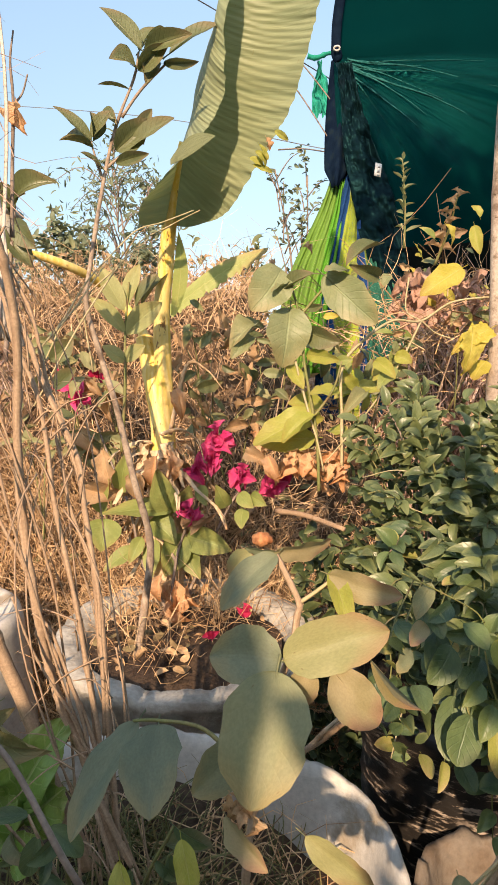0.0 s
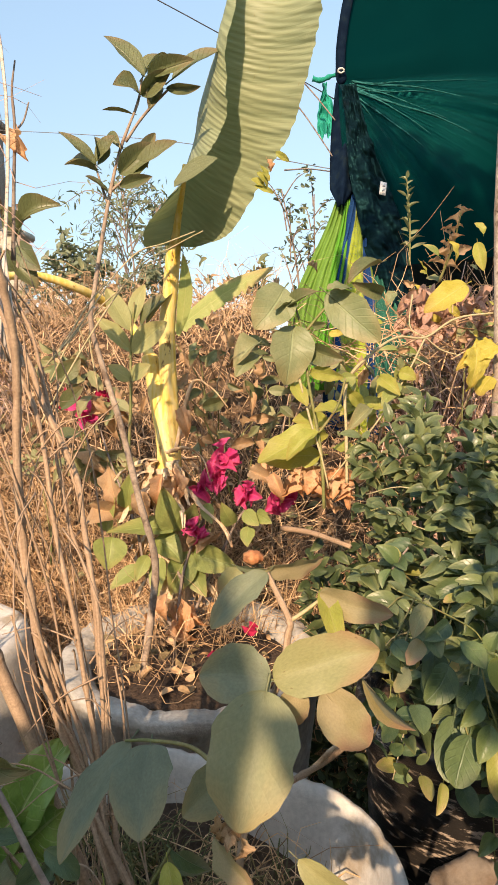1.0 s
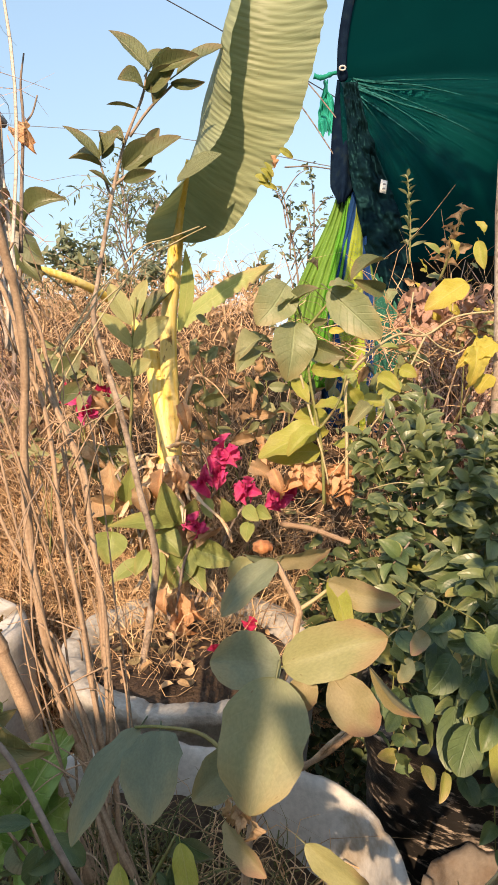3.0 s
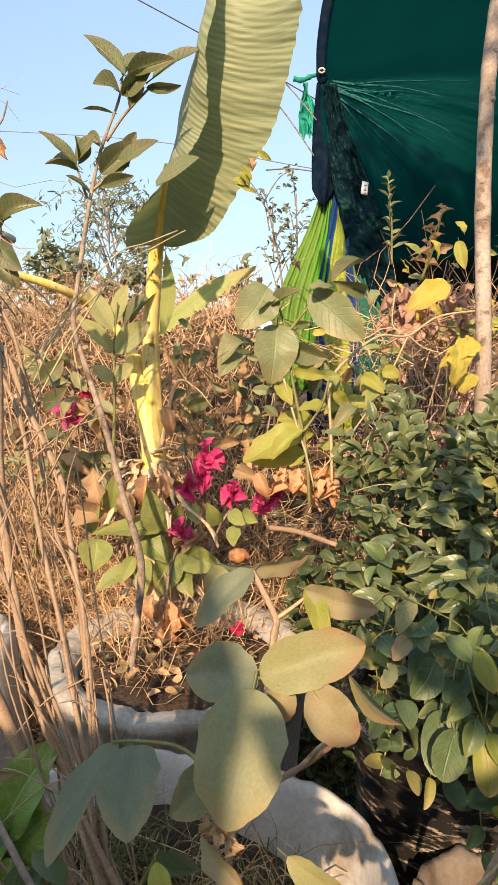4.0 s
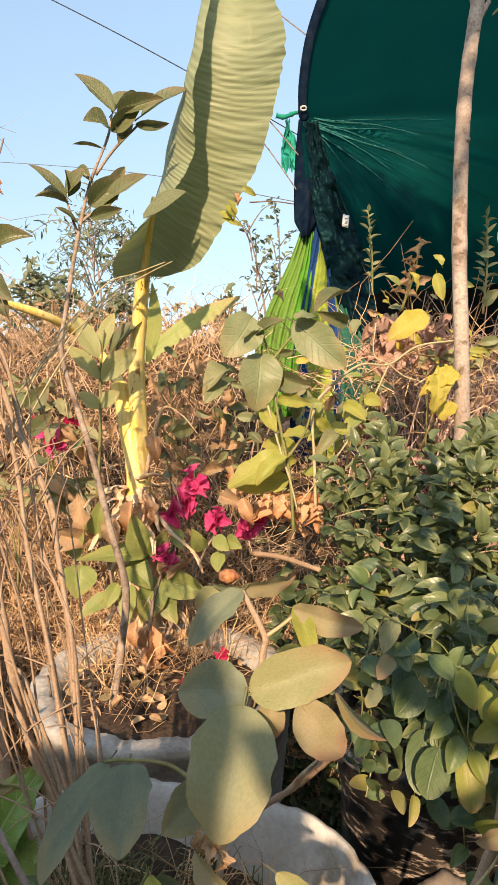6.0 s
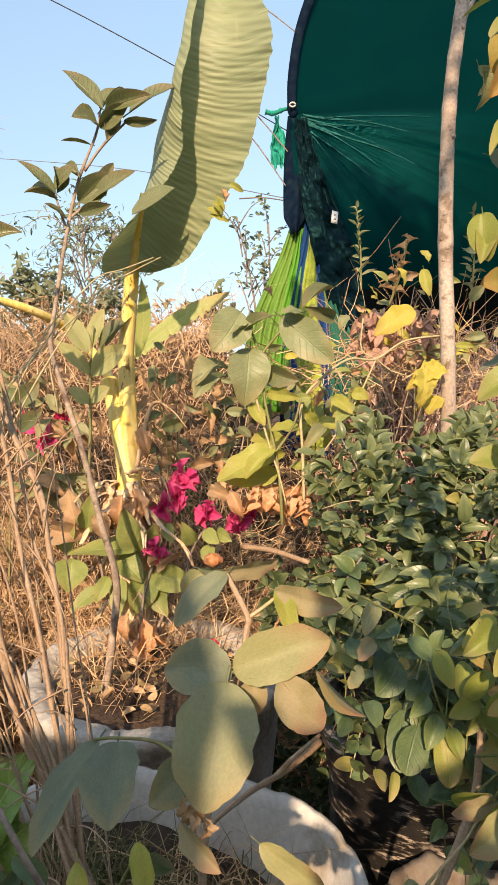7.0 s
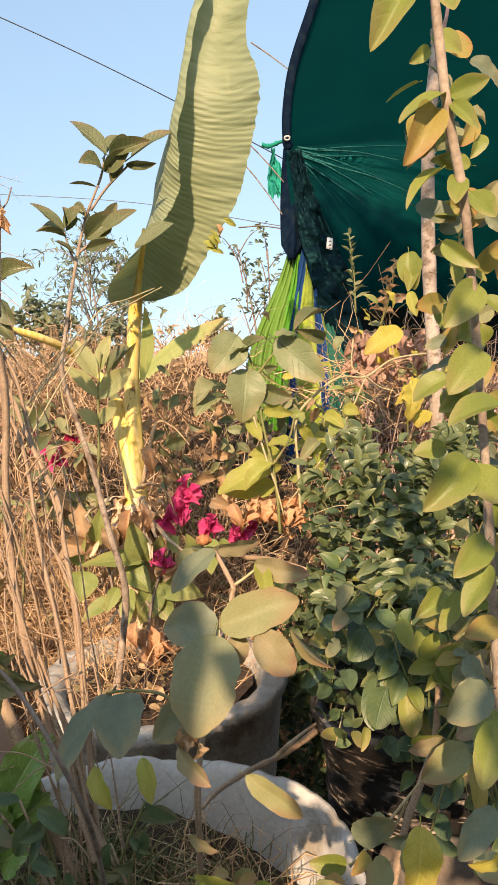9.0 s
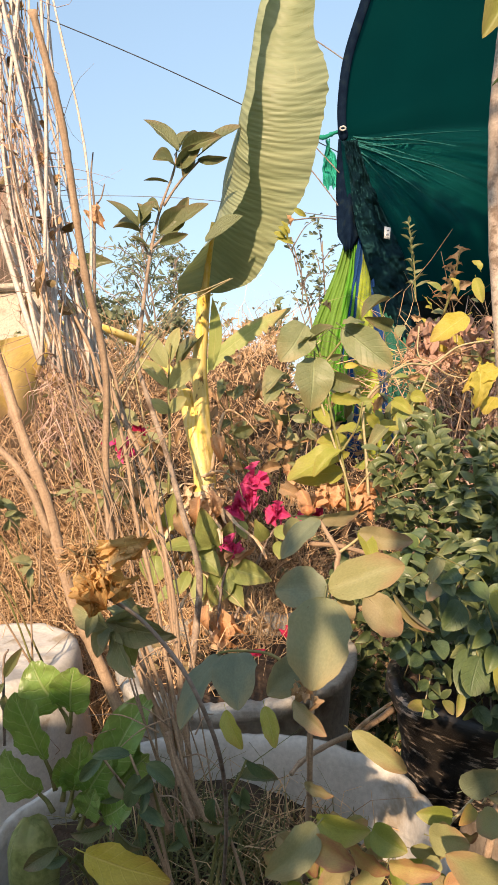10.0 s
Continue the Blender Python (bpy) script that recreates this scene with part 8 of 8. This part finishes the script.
for k in range(225):
    x, y = hr.uniform(0.10, 0.76), hr.uniform(0.43, 1.16)
    if x < 0.125 + 0.16 * max(0.0, y - 0.80):
        x += 0.15
    top = Vector((x, y, shrub_top(x, y) + hr.uniform(-0.06, 0.025)))
    low = Vector((0.32 + 0.25 * (x - 0.32), 0.88 + 0.25 * (y - 0.88), 0.57))
    knee = low.lerp(top, 0.6) + Vector((0, 0, hr.uniform(0.05, 0.11)))
    line = spline([low, knee, top], 18)
    if k % 5 == 0:
        part("branch", stem([low, knee, top], 0.0028, 0.0009, sides=5, steps=5), GREEN_STEM if k % 2 else TWIG, shrub)
    else:
        tube(twigs, [line[16], line[26], line[-1]], 0.0015, 0.0007, sides=4, steps=3)
    flip = 1
    for j in range(hr.randint(9, 15)):
        i = len(line) - 1 - int(j * 1.5)
        c = line[i]
        ahead = (line[min(i + 1, len(line) - 1)] - line[i - 1]).normalized()
        side = ahead.cross(Vector((hr.gauss(0, 0.4), hr.gauss(0, 0.4), 1))).normalized() * flip
        flip = -flip
        d = (ahead * hr.uniform(0.2, 0.9) + side * (0.9 if j else 0.1) + Vector((0, -0.15, hr.gauss(0.0, 0.3)))).normalized() * hr.uniform(0.020, 0.037)
        up = Vector((hr.gauss(0, 0.45), -0.40 + hr.gauss(0, 0.45), 0.75))
        wide = hr.uniform(0.42, 0.60)
        if y < 0.74 and count < 290:
            count += 1
            leaf(shrub, hr.choice(("hedge", "hedge", "hedge", "hedge_light", "hedge_light", "hedge_yellow")), c, c + d, d.length * wide, hr.uniform(-20, 20), face=up)
        else:
            outer.append((*(c + d * 0.5), *d, *up, d.length))
tagged(part("twig_work", twigs, GREEN_STEM, shrub, "thin green twigs"), kind="stuff")
outer = np.array(outer)
tagged(foliage("outer_foliage", outer[:, :3], outer[:, 9], np.random.default_rng(62), full, SHRUB_LEAF, "small grey-green leaves in rows along the twigs", shrub, nl=8, nw=4, fold=0.5, arch=0.5, slim=0.50, up=outer[:, 6:9], loose=0.0, ways=outer[:, 3:6]), kind="stuff")
# the sprays that hang down in front, with larger leaves
for k in range(34):
    a = Vector((hr.uniform(0.125, 0.46), hr.uniform(0.42, 0.54), hr.uniform(0.82, 0.88)))
    e = a + Vector((hr.uniform(-0.02, 0.04), hr.uniform(-0.05, 0.0), -hr.uniform(0.06, 0.11) - 0.10 * smooth(0.17, 0.26, a.x)))
    part("spray", stem([a + Vector((0.05, 0.12, 0.0)), a, a.lerp(e, 0.5) + Vector((hr.gauss(0, 0.008), 0, 0)), e], 0.0009, 0.0005, sides=5, steps=4), GREEN_STEM, shrub)
    for j in range(7):
        c = a.lerp(e, j / 6)
        s = -1 if j % 2 else 1
        d = Vector((s * hr.uniform(0.2, 1.0), -hr.uniform(0.0, 0.8), hr.gauss(-0.15, 0.5))).normalized() * hr.uniform(0.014, 0.030)
        leaf(shrub, hr.choice(("hedge", "hedge", "hedge", "hedge_light", "hedge_light", "hedge_yellow")) if k < 28 else "hedge", c, c + d, d.length * hr.uniform(0.5, 0.75), hr.uniform(-55, 55), face=(hr.gauss(0, 0.3), -0.8, hr.uniform(0.2, 0.9)))
for k in range(26):
    x, y = hr.uniform(0.16, 0.62), hr.uniform(0.46, 1.05)
    a = Vector((x, y, shrub_top(x, y) - hr.uniform(0.02, 0.10)))
    e = a + Vector((hr.uniform(-0.09, 0.09), hr.uniform(-0.10, -0.03), hr.uniform(-0.03, 0.07)))
    part("sprig", stem([a, a.lerp(e, 0.5) + Vector((0, 0, 0.012)), e], 0.0012, 0.0006, sides=5, steps=4), PALE_VINE if k % 3 else GREEN_STEM, shrub)
    for j in range(5):
        c = a.lerp(e, 0.3 + 0.17 * j)
        d = Vector(((-1) ** j * 0.8, -0.4, 0.25)).normalized() * hr.uniform(0.018, 0.030)
        leaf(shrub, hr.choice(("hedge_light", "hedge", "hedge_light", "hedge_yellow")), c, c + d, d.length * hr.uniform(0.5, 0.65), hr.uniform(-30, 30), face=(0, -0.5, 0.8))
for kind, base, tip, w, b in (("hedge", (0.146, 0.470, 0.870), (0.136, 0.440, 0.845), 0.020, 0), ("hedge_light", (0.140, 0.470, 0.878), (0.119, 0.440, 0.872), 0.016, 20), ("hedge", (0.181, 0.470, 0.871), (0.148, 0.440, 0.877), 0.017, -20),
                              ("hedge", (0.164, 0.470, 0.812), (0.152, 0.440, 0.775), 0.024, 0), ("hedge_yellow", (0.191, 0.470, 0.811), (0.188, 0.440, 0.763), 0.020, -10), ("hedge_light", (0.189, 0.470, 0.863), (0.201, 0.440, 0.842), 0.018, 25),
                              ("hedge_light", (0.216, 0.470, 0.820), (0.185, 0.440, 0.819), 0.015, -20), ("hedge_light", (0.218, 0.470, 0.817), (0.230, 0.440, 0.786), 0.019, 20), ("hedge", (0.183, 0.470, 0.844), (0.163, 0.440, 0.837), 0.014, 0),
                              ("hedge", (0.179, 0.470, 0.819), (0.161, 0.440, 0.821), 0.014, 10), ("hedge_yellow", (0.224, 0.470, 0.872), (0.196, 0.440, 0.873), 0.013, 0), ("broad_yellow", (0.238, 0.470, 0.891), (0.201, 0.440, 0.878), 0.016, 20),
                              ("broad", (0.194, 0.470, 0.731), (0.221, 0.440, 0.762), 0.018, 15), ("rose_tan", (0.254, 0.470, 0.725), (0.200, 0.440, 0.720), 0.026, -10), ("hedge_yellow", (0.140, 0.470, 0.760), (0.140, 0.440, 0.761), 0.010, 0),
                              ("hedge", (0.118, 0.470, 0.807), (0.103, 0.440, 0.809), 0.012, 0), ("hedge", (0.157, 0.470, 0.889), (0.133, 0.440, 0.890), 0.013, 0), ("hedge", (0.121, 0.470, 0.851), (0.104, 0.440, 0.872), 0.013, 30),
                              ("hedge", (0.133, 0.470, 0.821), (0.133, 0.440, 0.817), 0.016, 0), ("hedge", (0.172, 0.470, 0.753), (0.174, 0.440, 0.749), 0.016, 0)):
    leaf(shrub, kind, base, tip, w, b)
# inner leaves coloured darker, for the shade inside the shrub
fill = np.random.default_rng(9)
c = np.column_stack([fill.uniform(0.125, 0.82, 1500), fill.uniform(0.48, 1.18, 1500), np.zeros(1500)])
c[:, 0] += np.where(c[:, 0] < 0.125 + 0.18 * np.maximum(0, c[:, 1] - 0.80), 0.12, 0)
c[:, 2] = [shrub_top(a, b) - 0.035 - (0.06 + 0.17 * smooth(0.50, 0.8, b) * smooth(0.12, 0.3, a)) * fill.random() ** 1.2 for a, b, _ in c]
inner = foliage("inner_foliage", c, fill.uniform(0.016, 0.034, 1500), fill, elliptic, SHRUB_SHADE, "inner leaves, shade put into their darker green", shrub, nl=6, slim=0.52, flat=0.6, aim=(0, -0.4, 0.0), up=(0, -0.4, 0.8), loose=0.8)
tagged(inner, kind="stuff")
low = np.column_stack([fill.uniform(0.20, 0.55, 700), fill.uniform(0.84, 1.12, 700), fill.uniform(0.54, 0.78, 700)])
low[:, 2] += 0.10 * (low[:, 1] - 0.95)
tagged(foliage("inner_foliage", low, fill.uniform(0.02, 0.036, 700), fill, elliptic, SHRUB_SHADE, "inner leaves, shade put into their darker green", shrub, nl=8, slim=0.62, flat=0.5, aim=(0, -0.6, -0.2), up=(0, -0.6, 0.8)), kind="stuff")
# dark leaves added as a filler: the planter gap's deep shade by colour
low = np.column_stack([fill.uniform(0.10, 0.42, 1100), fill.uniform(1.20, 1.42, 1100), fill.uniform(0.05, 0.66, 1100)])
foliage("weed_leaves", low, fill.uniform(0.02, 0.045, 1100), fill, elliptic, SHRUB_SHADE, "dark leaves added to stand for shade in the gap behind the planters", category="weeds", nl=6, slim=0.6, flat=0.6, aim=(0, -0.5, -0.2), up=(0, -0.6, 0.7))
